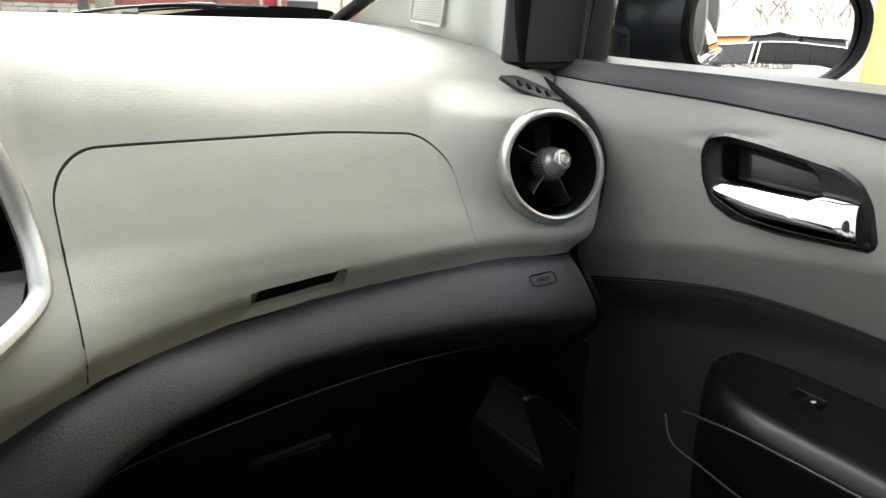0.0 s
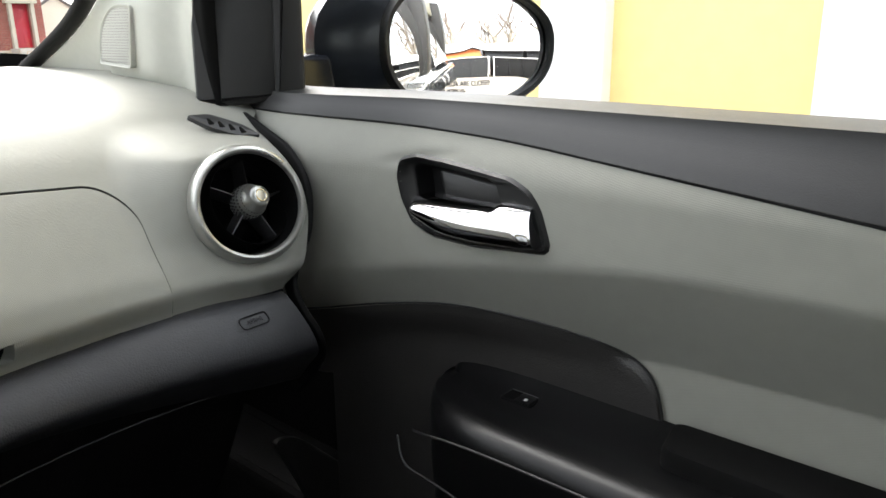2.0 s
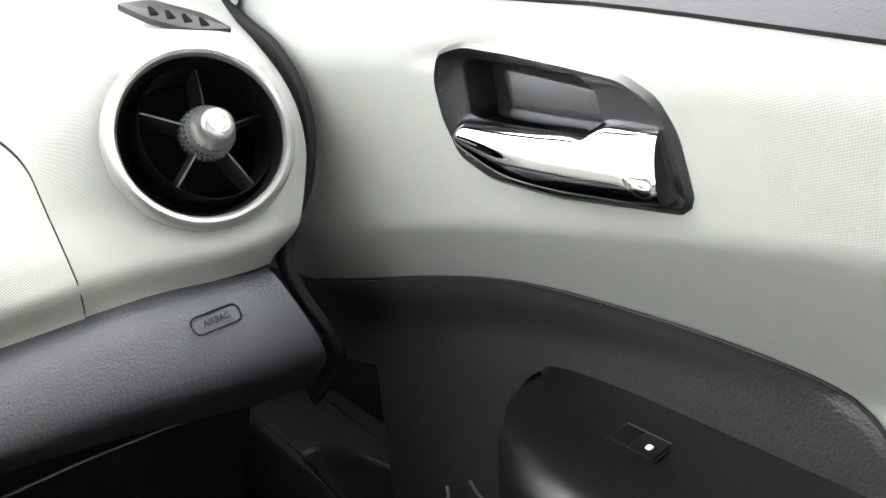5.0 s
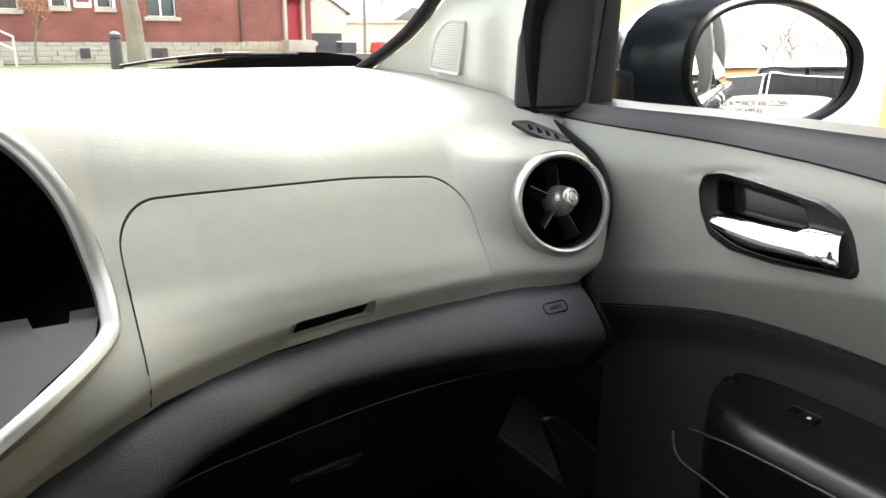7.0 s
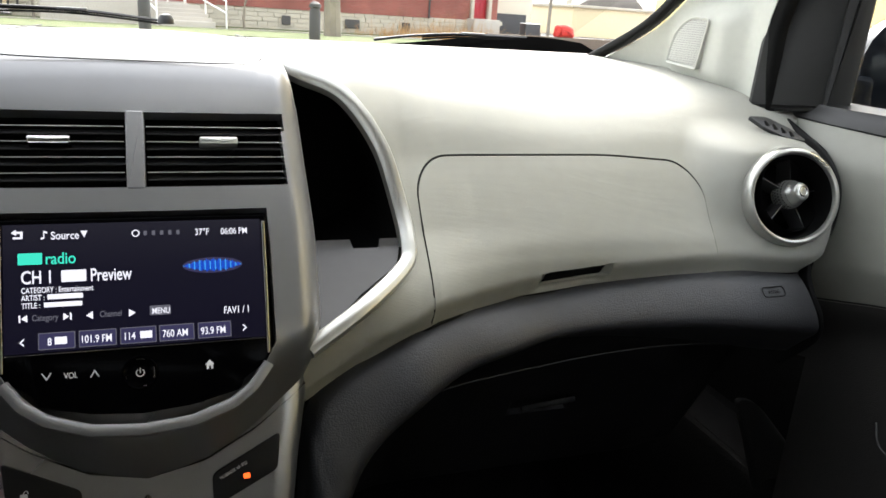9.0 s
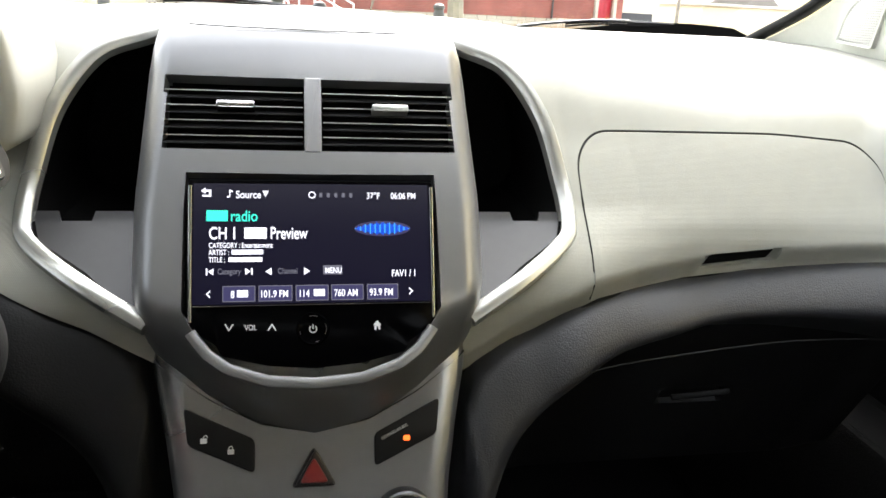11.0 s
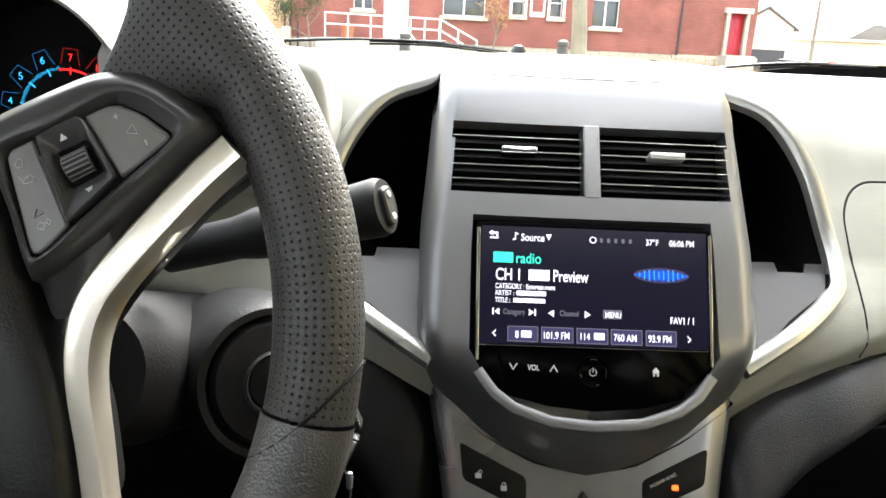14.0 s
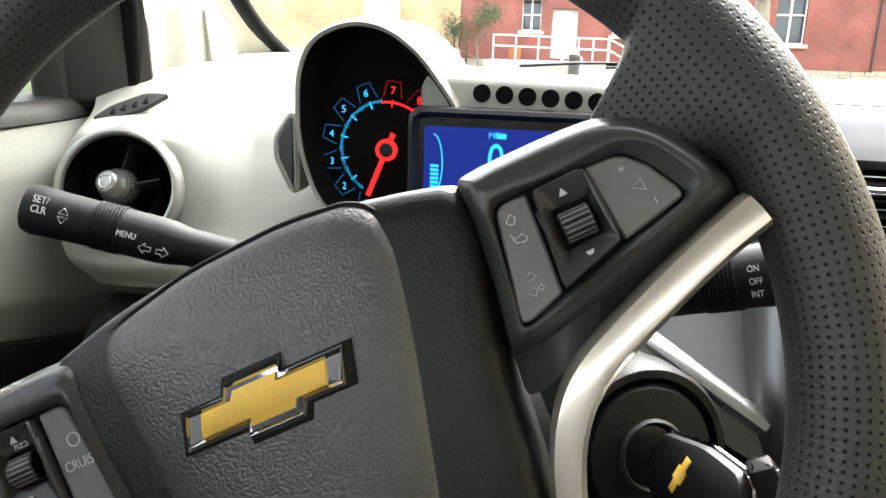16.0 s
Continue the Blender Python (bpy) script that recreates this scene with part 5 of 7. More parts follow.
for k in range(1, 9):
    a = radians(275.6 - 27.3 * k)
    mat = L_RED if k > 6 else L_CYAN
    c, s = math.cos(a), math.sin(a)
    q = front(.0268) @ Matrix.Translation((TC[0] + .0395 * c, TC[1] + .0395 * s, 0))
    lettering("numeral", str(k), q @ Matrix.Translation((0, -.0026, 0)) @ Matrix.Shear("XZ", 4, (0, 0)), .0068, mat, gauge, "CENTER", .95)
    part("numeral_box", sweep([q @ Matrix.Rotation(a - math.pi / 2, 4, "Z") @ Vector(p) for p in ((-.0062, -.0052, 0), (-.0044, .0054, 0), (.0044, .0054, 0), (.0062, -.0052, 0))], disc(.00018, 5), up=(0, -1, 0)), GEAR_RED if k > 6 else GEAR_BLUE, gauge)
    part("major_mark", slab(rect(.0050, .0008), front(.0272) @ Matrix.Translation((TC[0] + .0305 * c, TC[1] + .0305 * s, 0)) @ Matrix.Rotation(a, 4, "Z"), .0004, .0001), mat, gauge)
bm = bmesh.new()
for k in range(14, 66):
    a = radians(275.6 - 2.73 * k)
    slab(rect(.0020 if k % 5 else .0030, .00030), front(.0273) @ Matrix.Translation((TC[0] + .0318 * math.cos(a), TC[1] + .0318 * math.sin(a), 0)) @ Matrix.Rotation(a, 4, "Z"), .0003, .00005, bm)
part("minor_marks", bm, L_CYAN, gauge)
part("red_arc", sweep([front(.0272) @ Vector((TC[0] + .0312 * math.cos(a), TC[1] + .0312 * math.sin(a), 0)) for a in span(radians(98), radians(52), 22)], disc(.0007, 6), up=(0, -1, 0)), L_RED, gauge)
part("needle_hub", lathe([(.0048, .0), (.0048, .003), (.0072, .003), (.0072, 0)], front(.0265) @ Matrix.Translation((*TC, 0)), 32), L_RED, gauge, "glowing red needle ring")
part("hub_cap", lathe([(.0047, 0), (.0047, .003), (.0, .0035)], front(.0262) @ Matrix.Translation((*TC, 0)), 24), BLACK_SMOOTH, gauge)
na = radians(248)
for r0, r1, w in ((.006, .034, .0016), (-.012, -.006, .0017)):
    part("needle", slab(rect(r1 - r0, w * 2, (r0 + r1) / 2, 0), front(.0245) @ Matrix.Translation((*TC, 0)) @ Matrix.Rotation(na, 4, "Z"), .0008, .0002), L_RED, gauge, "glowing red needle")

# display box, side wings and the row of round holes
plate = part("cluster_plate", ring_loft([(rounded([(-.335, 1.004), (-.190, 1.012), (-.182, 1.05), (-.188, 1.098), (-.215, 1.1045), (-.335, 1.107)], .01, 4), d) for d in (-.10, -.02)] + [(inset(rounded([(-.335, 1.004), (-.190, 1.012), (-.182, 1.05), (-.188, 1.098), (-.215, 1.1045), (-.335, 1.107)], .01, 4), e), f) for e, f in ((0, -.006), (.002, -.002), (.006, .0))], front(.016), (-.26, 1.055), 72), LIGHT_PLAIN, cluster, "light grey cluster surround")
for k in range(6):
    part("round_hole", lathe([(.0056, -.001), (.0056, .0008), (.0054, .0010), (.0, .0010)], front(.0155) @ Matrix.Translation((-.295 + .0142 * k, 1.0962 - .0005 * k, 0)) , 24), VOID, plate, "dark round hole")
part("round_hole", lathe([(.0056, -.001), (.0056, .0008), (.0054, .0010), (.0, .0010)], front(.0155) @ Matrix.Translation((-.2265, 1.0175, 0)), 24), VOID, plate, "dark round hole")
lcd = part("display_frame", ring_loft([(rounded(rect(.122, .066, -.277, 1.0545), .008, 4), -.01), (rounded(rect(.122, .066, -.277, 1.0545), .008, 4), .008), (rounded(rect(.117, .061, -.277, 1.0545), .007, 4), .0095), (rounded(rect(.110, .054, -.277, 1.0545), .005, 4), .004)], front(.007), (-.277, 1.0545), 72), BLACK_SMOOTH, cluster, "black display frame")
part("lit_display", slab(rounded(rect(.104, .047, -.2765, 1.0525), .003, 3), front(.0026), .001, .0002), L_BLUE, lcd, "deep blue lit display")
lettering("speed_text", "0", front(.0020) @ Matrix.Translation((-.2885, 1.0475, 0)), .028, L_CYAN, lcd, "LEFT", .8)
lettering("unit_text", "MPH", front(.0020) @ Matrix.Translation((-.288, 1.0700, 0)), .0055, L_CYAN, lcd, "LEFT", .9)
lettering("trip_text", "1.5", front(.0020) @ Matrix.Translation((-.2475, 1.0585, 0)), .0125, L_CYAN, lcd, "LEFT", .8)
lettering("gear_text", "P", front(.0020) @ Matrix.Translation((-.2475, 1.0450, 0)), .0125, L_CYAN, lcd, "LEFT", .9)
lettering("heading_text", "N", front(.0020) @ Matrix.Translation((-.2315, 1.0430, 0)), .009, L_CYAN, lcd, "LEFT", .8)
for w, h, x, z in ((.024, .0007, -.2385, 1.0565), (.024, .0007, -.2385, 1.0420), (.006, .003, -.2300, 1.0625), (.006, .003, -.2300, 1.0520), (.009, .0042, -.2335, 1.0715), (.014, .008, -.2420, 1.0345), (.006, .003, -.2800, 1.0715)):
    part("display_bar", slab(rect(w, h, x, z), front(.0020), .0003, .0001), L_CYAN, lcd)
part("fuel_arc", sweep([front(.0021) @ Vector((-.3235 + .006 * math.sin(a) * 1.0 + .001, 1.052 + .019 * math.cos(a), 0)) for a in span(0, math.pi, 16)], disc(.0004, 6), up=(0, -1, 0)), L_CYAN, lcd)
for k in range(7):
    part("fuel_bar", slab(rect(.0052, .0018, -.3215, 1.0355 + .0026 * k), front(.0020), .0003, .0001), L_CYAN, lcd)
for s, pts in ((1, [(-.2135, 1.083), (-.195, 1.069), (-.197, 1.046), (-.2165, 1.032), (-.2115, 1.058)]), (-1, [(-.4185, 1.078), (-.4295, 1.062), (-.4295, 1.049), (-.4185, 1.026), (-.4180, 1.05)])):
    w = part("side_wing", ring_loft([(inset(rounded(pts, .004, 4), -.0035), -.02), (inset(rounded(pts, .004, 4), -.0032), .001), (inset(rounded(pts, .004, 4), -.001), .0022), (rounded(pts, .004, 4), .0014)], front(.014), (sum(p[0] for p in pts) / 5, 1.056), 48), LIGHT_PLAIN, cluster, "light grey wing with a dark hollow")
    part("wing_hollow", slab(inset(rounded(pts, .004, 4), .0006), front(.0122), .004, .0004), DARK, w)

# ======== steering column, stalks, ignition ========
column = thing("steering_column", (-.31, -.1, .95), "black steering column shroud with ignition barrel", "steering column")
CA = Vector((0, -.93, .36)).normalized()
part("shroud", sweep([Vector((-.31, -.175, .985)) - CA * t for t in (.0, .02, .10, .22)], rounded([(-.072, -.052), (.072, -.052), (.080, -.005), (.050, .022), (-.050, .022), (-.080, -.005)], .020, 6), scales=[.88, 1, 1.05, 1.1]), FOOT, column, "black grained column shroud")
IG = frame_at((-.190, -.146, .950), (.42, -.86, .28))
barrel = part("ignition_housing", lathe([(.046, -.08), (.044, -.02), (.041, -.004), (.0385, .0), (.0350, .0), (.0335, -.005), (.0330, -.007), (.0325, -.003), (.030, .0005), (.019, .0015), (.0165, .0015)], IG, 48), FOOT, column, "black round ignition housing")
part("barrel_ring", lathe([(.0165, -.006), (.0168, .0022), (.0155, .0034), (.0145, .0022), (.0142, -.004)], IG, 36), DARK, barrel, "dark lock ring")
part("barrel_face", lathe([(.0142, -.002), (.013, -.001), (.0, -.001)], IG, 24), BLACK_SMOOTH, barrel)

key = thing("ignition_key", (-.165, -.18, .96), "black car key in the ignition with a ring of keys", "key")
kx = Vector((.42, -.87, .22)).normalized()
kz = Vector((-.93, -.16, .32))
kz = (kz - kx * kz.dot(kx)).normalized()
KM = Matrix((kx, kz.cross(kx), kz)).transposed().to_4x4()
KM.translation = Vector((-.190, -.146, .950)) + kx * .010
part("key_blade", slab(rounded(rect(.022, .008, -.008, 0), .001, 3), KM @ Matrix.Translation((0, 0, .0)), .0025, .0005), CHROME, key)
head = part("key_head", dome(rounded([(-.002, -.013), (.030, -.0155), (.055, -.012), (.060, 0), (.055, .012), (.030, .0155), (-.002, .013)], .006, 5), KM, [(0, -.006), (0, .003), (.0015, .0055), (.004, .0062)]), BLACK_SMOOTH, key, "black key head")
part("key_rim", sweep([KM @ Vector((x, y, .001)) for x, y in rounded([(-.003, -.0135), (.030, -.016), (.056, -.0125), (.061, 0), (.056, .0125), (.030, .016), (-.003, .0135)], .006, 4)], disc(.0011, 6), up=kz, closed=True), CHROME, head)
part("key_emblem", slab([(-.008, -.002), (-.003, -.002), (-.003, -.0035), (.003, -.0035), (.003, -.002), (.008, -.002), (.008, .002), (.003, .002), (.003, .0035), (-.003, .0035), (-.003, .002), (-.008, .002)], KM @ Matrix.Translation((.022, 0, .0067)) @ Matrix.Rotation(radians(70), 4, "Z"), .0008, .0003), GOLD, head, "small gold emblem")
bar_m = Matrix.Translation((-.1530, -.1985, .9690)) @ Matrix.Rotation(radians(-24.5), 4, "Y")
bar_part = part("fob_end", block((.0105, .011, .028), bar_m, .003), STALK, key, "black plastic end of the key fob")
for x in (-.0052, .0052):
    part("fob_edge", sweep([bar_m @ Vector((x, -.0048, z)) for z in (-.012, 0, .012)], disc(.0004, 6)), SILVER, bar_part)
FM = Matrix.Translation((-.1510, -.2000, .9465)) @ Matrix.Rotation(radians(23), 4, "Y")
fob = part("key_block", block((.0100, .0065, .0175), FM, .0015), BLACK_SMOOTH, key, "black and steel key block")
part("block_face", slab(rounded(rect(.0084, .0150), .0008, 3), FM @ Matrix.Translation((0, -.0037, 0)) @ YF, .0008, .0003), FASCIA, fob, "brushed steel face")
ringc = Vector((-.1595, -.2005, .9245))
part("key_ring", sweep([ringc + Vector((.0125 * math.cos(a), .003 * math.sin(a), .0150 * math.sin(a))) for a in span(0, 2 * math.pi * 35 / 36, 36)], disc(.00055, 6), up=(0, -1, 0), closed=True), DARK, key, "thin dark split ring")
part("ring_bead", lathe([(.0, 0), (.0014, .0008), (.0016, .006), (.0012, .0085), (0, .009)], Matrix.Translation((-.1475, -.2015, .9270)), 12), FASCIA, key)
for dx, mat, lab, w, rot in ((-.0015, PINK, "pink glitter key tag", .0060, 6), (.0050, MESH_CLOTH, "pale clear plastic key", .0050, -14), (.0015, SILVER, "steel key", .0050, -4), (-.0060, DARK, "small dark tag", .0040, 10)):
    q = Matrix.Translation((-.1600 + dx, -.2035 - abs(dx) * .3, .9125 + .3 * dx)) @ Matrix.Rotation(radians(rot), 4, "Y") @ YF
    part("hanging_key", dome(rounded([(-w / 2, -.045), (w / 2, -.045), (w / 2, -.012), (w * .75, -.002), (w * .45, .004), (-w * .45, .004), (-w * .75, -.002), (-w / 2, -.012)], .0015, 3), q, [(0, -.0015), (0, .0005), (.0005, .0010)]), mat, key, lab)


def stalk(name, a, b, label, r=.0145):
    s = thing(name, a, label, "control stalk")
    a, b = Vector(a), Vector(b)
    z = (b - a).normalized()
    m = frame_at(a, z)
    L = (b - a).length
    part("stem", lathe([(.0, 0), (r * .8, 0), (r * .82, L * .35), (r * .95, L * .42), (r, L * .46), (r, L * .62)], m, 28), STALK, s)
    for k in range(9):
        part("grip_ring", lathe([(r * .99, L * .62 + .0016 * k), (r * 1.05, L * .62 + .0016 * k + .0004), (r * 1.05, L * .62 + .0016 * k + .0010), (r * .99, L * .62 + .0016 * k + .0016)], m, 28), STALK, s)
    part("tip", lathe([(r * 1.0, L * .62 + .0144), (r * 1.04, L * .9), (r * 1.08, L * .97), (r * .98, L), (0, L)], m, 28), STALK, s)
    return s, m, L


st, sm_r, L = stalk("wiper_stalk", (-.245, -.130, 1.012), (-.136, -.165, 1.049), "black wiper stalk with an end button", .0126)
q = sm_r @ Matrix.Translation((0, 0, L)) @ Matrix.Rotation(radians(90), 4, "Z")
part("end_button", dome(rounded(rect(.018, .0100), .004, 5), q, [(0, -.001), (0, .0015), (.001, .0025)]), BELT, st, "grey end button")
for x in (-.005, .005):
    part("button_dot", lathe([(.0018, .0024), (.0014, .0031), (0, .0033)], q @ Matrix.Translation((x, 0, 0)), 12), GREY_INK, st)
eye_side = (Vector((-.08, -.50, 1.12)) - Vector((-.19, -.15, 1.03))).normalized()


def on_stalk(m, L, t, lift, view):
    z = m.to_3x3().col[2]
    out = (view - z * view.dot(z)).normalized()
    q = Matrix((z, out.cross(z), out)).transposed().to_4x4()
    q.translation = m.translation + z * (L * t) + out * lift
    return q


for text, dz in (("ON", .0060), ("OFF", .001), ("INT", -.004)):
    lettering("stalk_text", text, on_stalk(sm_r, L, .78, .0136, eye_side) @ Matrix.Translation((0, dz - .002, 0)), .0036, GREY_INK, st, "LEFT", .8)
st2, sm_l, L2 = stalk("turn_signal_stalk", (-.385, -.105, 1.010), (-.504, -.132, 1.040), "black turn signal stalk with white print", .0120)
view2 = (Vector((-.23, -.466, 1.129)) - Vector((-.45, -.12, 1.025))).normalized()
for text, t, dz, size in (("SET/", .955, .0035, .0052), ("CLR", .955, -.0015, .0052), ("MENU", .62, -.003, .0044)):
    q = on_stalk(sm_l, L2, t, .0132, view2) @ Matrix.Rotation(math.pi, 4, "Z")
    lettering("stalk_text", text, q @ Matrix.Translation((0, dz, 0)), size, GREY_INK, st2, "LEFT", .8)
for t, d in ((.50, 1), (.43, -1)):
    q = on_stalk(sm_l, L2, t, .0131, view2) @ Matrix.Rotation(math.pi, 4, "Z") @ Matrix.Translation((0, -.006, 0))
    part("arrow_sign", sweep([q @ Vector((x * .75, y * .75, 0)) for x, y in ((d * -.004, 0), (0, .0035), (0, .0015), (d * .004, .0015), (d * .004, -.0015), (0, -.0015), (0, -.0035))], disc(.0002, 5), up=q.to_3x3().col[2], closed=True), GREY_INK, st2)
q = on_stalk(sm_l, L2, .83, .0132, view2) @ Matrix.Rotation(math.pi, 4, "Z")
for d in (1, -1):
    part("arrow_sign", sweep([q @ Vector(p) for p in ((-.0024, d * .0008, 0), (.0024, d * .0008, 0), (0, d * .004, 0))], disc(.0002, 5), up=q.to_3x3().col[2], closed=True), GREY_INK, st2)
part("light_switch", lathe([(.024, 0), (.023, .004), (.019, .006), (.017, .012), (0, .013)], frame_at((-.475, -.012, .925), (.25, -.93, .2)), 36), BLACK_SMOOTH, dash, "black round light switch")
part("switch_ring", lathe([(.0235, .003), (.024, .0055), (.0215, .0065)], frame_at((-.475, -.012, .925), (.25, -.93, .2)), 36), SILVER, dash)

# ======== steering wheel ========
wheel = thing("steering_wheel", (-.31, -.268, 1.028), "black leather steering wheel turned off centre with silver spokes", "steering wheel")
TA, TP = radians(18.3), radians(28.5)
WN, U0 = Vector((0, -math.cos(TA), math.sin(TA))), Vector((0, math.sin(TA), math.cos(TA)))
WR = Vector((1, 0, 0)) * math.cos(TP) + U0 * math.sin(TP)
WU = U0 * math.cos(TP) - Vector((1, 0, 0)) * math.sin(TP)
WM = Matrix((WR, WU, WN)).transposed().to_4x4()
WM.translation = (-.31, -.268, 1.028)
RIM_R, TUBE = .1583, .0155
RM = WM.copy()
RM.translation = (-.3121, -.2593, 1.0252)


def rim(a0, a1, n, name, mat, swell=0.0):
    bm = bmesh.new()
    uv = bm.loops.layers.uv.new("UVMap")
    g = []
    for i in range(n + 1):
        a = a0 + (a1 - a0) * i / n
        deg = math.degrees(a) % 360
        fold = deg if deg <= 90 else 180 - deg
        web = .027 * sm(3, 12, fold) * (1 - sm(16.5, 22.5, fold)) if deg < 180 else 0
        r = TUBE + swell
        row = []
        for k in range(29):
            b = 2 * math.pi * k / 28
            inner = web if math.cos(b) < 0 else 0
            rr = RIM_R + (r + inner) * math.cos(b)
            up = r * math.copysign(abs(math.sin(b)) ** (1 - 22 * inner), math.sin(b)) * (1 - .78 * inner / .027 * sm(.1, 1, -math.cos(b)))
            at = Vector((rr * math.cos(a), rr * math.sin(a), up))
            if row:
                run += (at - last).length
            else:
                run = 0.0
            last = at
            row.append((bm.verts.new(RM @ at), (a * RIM_R, run)))
        g.append(row)
    for i in range(n):
        for k in range(28):
            q = (g[i][k], g[i + 1][k], g[i + 1][k + 1], g[i][k + 1])
            f = bm.faces.new([v for v, _ in q])
            for lp, (_, t) in zip(f.loops, q):
                lp[uv].uv = t
    me_bm = bm
    ob = part(name, me_bm, mat, wheel)
    return ob


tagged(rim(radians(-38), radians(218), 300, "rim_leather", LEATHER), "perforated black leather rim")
tagged(rim(radians(218.4), radians(321.6), 60, "rim_lower", PADSKIN, .0006), "smooth black leather lower rim")
for a in (-38, 218):
    part("rim_seam", sweep([RM @ Vector(((RIM_R + .0156 * math.cos(b)) * math.cos(radians(a + 7 * math.cos(b))), (RIM_R + .0156 * math.cos(b)) * math.sin(radians(a + 7 * math.cos(b))), .0156 * math.sin(b))) for b in span(0, 2 * math.pi * 23 / 24, 24)], disc(.0006, 6), up=WM.to_3x3() @ Vector((-math.sin(radians(a)), math.cos(radians(a)), 0)), closed=True), SEAM, wheel)


def mm(pts, flip=False, x0=2.0):
    return [(((2 * x0 - x) if flip else x) / 1000, y / 1000) for x, y in pts][::-1 if flip else 1]


def on_wheel(lift):
    return WM @ Matrix.Translation((0, 0, lift))


HUB = [(-82, 36), (-50, 44), (-16, 48), (20, 48), (56, 40), (69, 36), (71, 26), (66, 2), (60, -22), (56, -60), (44, -96), (-46, -96), (-62, -55), (-70, -20), (-80, 10)]
part("hub_cover", cushion(rounded(mm(HUB), .010, 5), on_wheel(-.010), [(1, -.03), (1, .0), (.985, .0060), (.95, .0095), (.90, .0112), (.8, .012), (.4, .0125)]), HUBSKIN, wheel, "black grained hub cover")
PAD = [(-58, 26), (-54, 36), (-44, 40), (-19, 45), (16, 46), (36, 43.5), (43, 38), (45, 26), (42, 8), (37, -14), (28, -50), (14, -84), (-30, -84), (-43, -50), (-51, -12)]
part("airbag_pad", cushion(rounded(mm(PAD), .008, 5), on_wheel(-.0005), [(1, -.004), (.995, .0006), (.97, .0028), (.90, .0048), (.75, .0066), (.5, .0080), (.25, .0085)]), PADSKIN, wheel, "black grained airbag cover")
part("pad_gap", sweep([on_wheel(.0004) @ Vector((x, y, 0)) for x, y in rounded(mm(PAD), .008, 5)], disc(.0009, 6), up=WN, closed=True), SEAM, wheel)
BOW = [(-29, -6.2), (-26, 5.6), (-12.8, 5.6), (-10.6, 9.8), (8.4, 9.8), (7.0, 5.6), (28.5, 5.6), (25.5, -6.2), (11.8, -6.2), (10.0, -10.2), (-8.6, -10.2), (-7.4, -6.2)]
EM = on_wheel(.0090) @ Matrix.Translation((-.0064, -.0004, 0))
emb = part("emblem", dome(mm([(x * .95, y * .93) for x, y in BOW]), EM, [(0, -.002), (0, .0012), (.0012, .0024), (.0022, .0016)]), CHROME, wheel, "chrome-edged gold emblem")
part("emblem_insert", slab(mm([(x * .74, y * .58) for x, y in BOW]), EM @ Matrix.Translation((0, 0, .0028)), .0014, .0002), GOLD, emb, "ribbed gold insert")
part("emblem_bed", slab(mm([(x * 1.03, y * 1.08) for x, y in BOW]), EM @ Matrix.Translation((0, 0, -.0002)), .004, .0004), FOOT, emb)

POD = [(67, 37), (78, 38), (94, 38), (104, 37.6), (111, 37), (118, 34.5), (125.5, 30), (132, 21.8), (137, 11.3), (140.5, 2.5), (139, -3), (126, -7.5), (106, -14), (86, -22), (70, -30), (61, -31), (62.5, -16), (65.6, 4), (67.2, 21), (67.4, 31)]
POD_BROW = [(67.3, 36.2), (78, 37), (94, 37), (104, 36.6), (110.6, 36), (117.3, 33.6), (124.5, 29.2), (131, 21.2), (136, 11), (138.8, 4), (137, .6), (127.5, -2.4), (119, -5.6), (104, -9.6), (90, -13.4), (72, -17.6), (63.2, -18), (63.4, -13), (66.2, 4), (67.8, 21), (68, 31)]
POD_CREST = [(70, 32.4), (80, 33.2), (94, 33.2), (104, 32.9), (110, 32.3), (116, 30.3), (122, 26.6), (127.6, 20), (132.5, 11), (134.2, 5.8), (132, 2.8), (126, .4), (119, -2.2), (104, -6.2), (90, -10), (73, -14), (66.2, -14.6), (66, -10), (68.6, 4), (70.4, 21)]
POD_EDGE = [(73.4, 26), (80, 26.6), (91, 25.4), (106, 26.4), (112, 27), (118.4, 25), (123.6, 21), (129.4, 11), (130.4, 6.6), (128, 4), (119, .6), (104.6, -3.4), (88, -8), (74, -12.6), (69.4, -13), (68.2, -10), (70.4, 4), (72, 21)]
PANEL = [(74.2, 22), (77, 24.3), (84.5, 24.2), (105.3, 23.4), (110.9, 23.6), (114.8, 22.4), (119.9, 16.8), (125.8, 5.6), (124, 3.6), (104.3, -1.4), (83.8, -7.3), (71.5, -11.6), (68.6, -10.8), (68.2, -8.3)]
ROCKER = [(86.8, 23), (100.8, 23.6), (102.8, 22), (104, .2), (84.2, -6.2), (84.4, -2)]
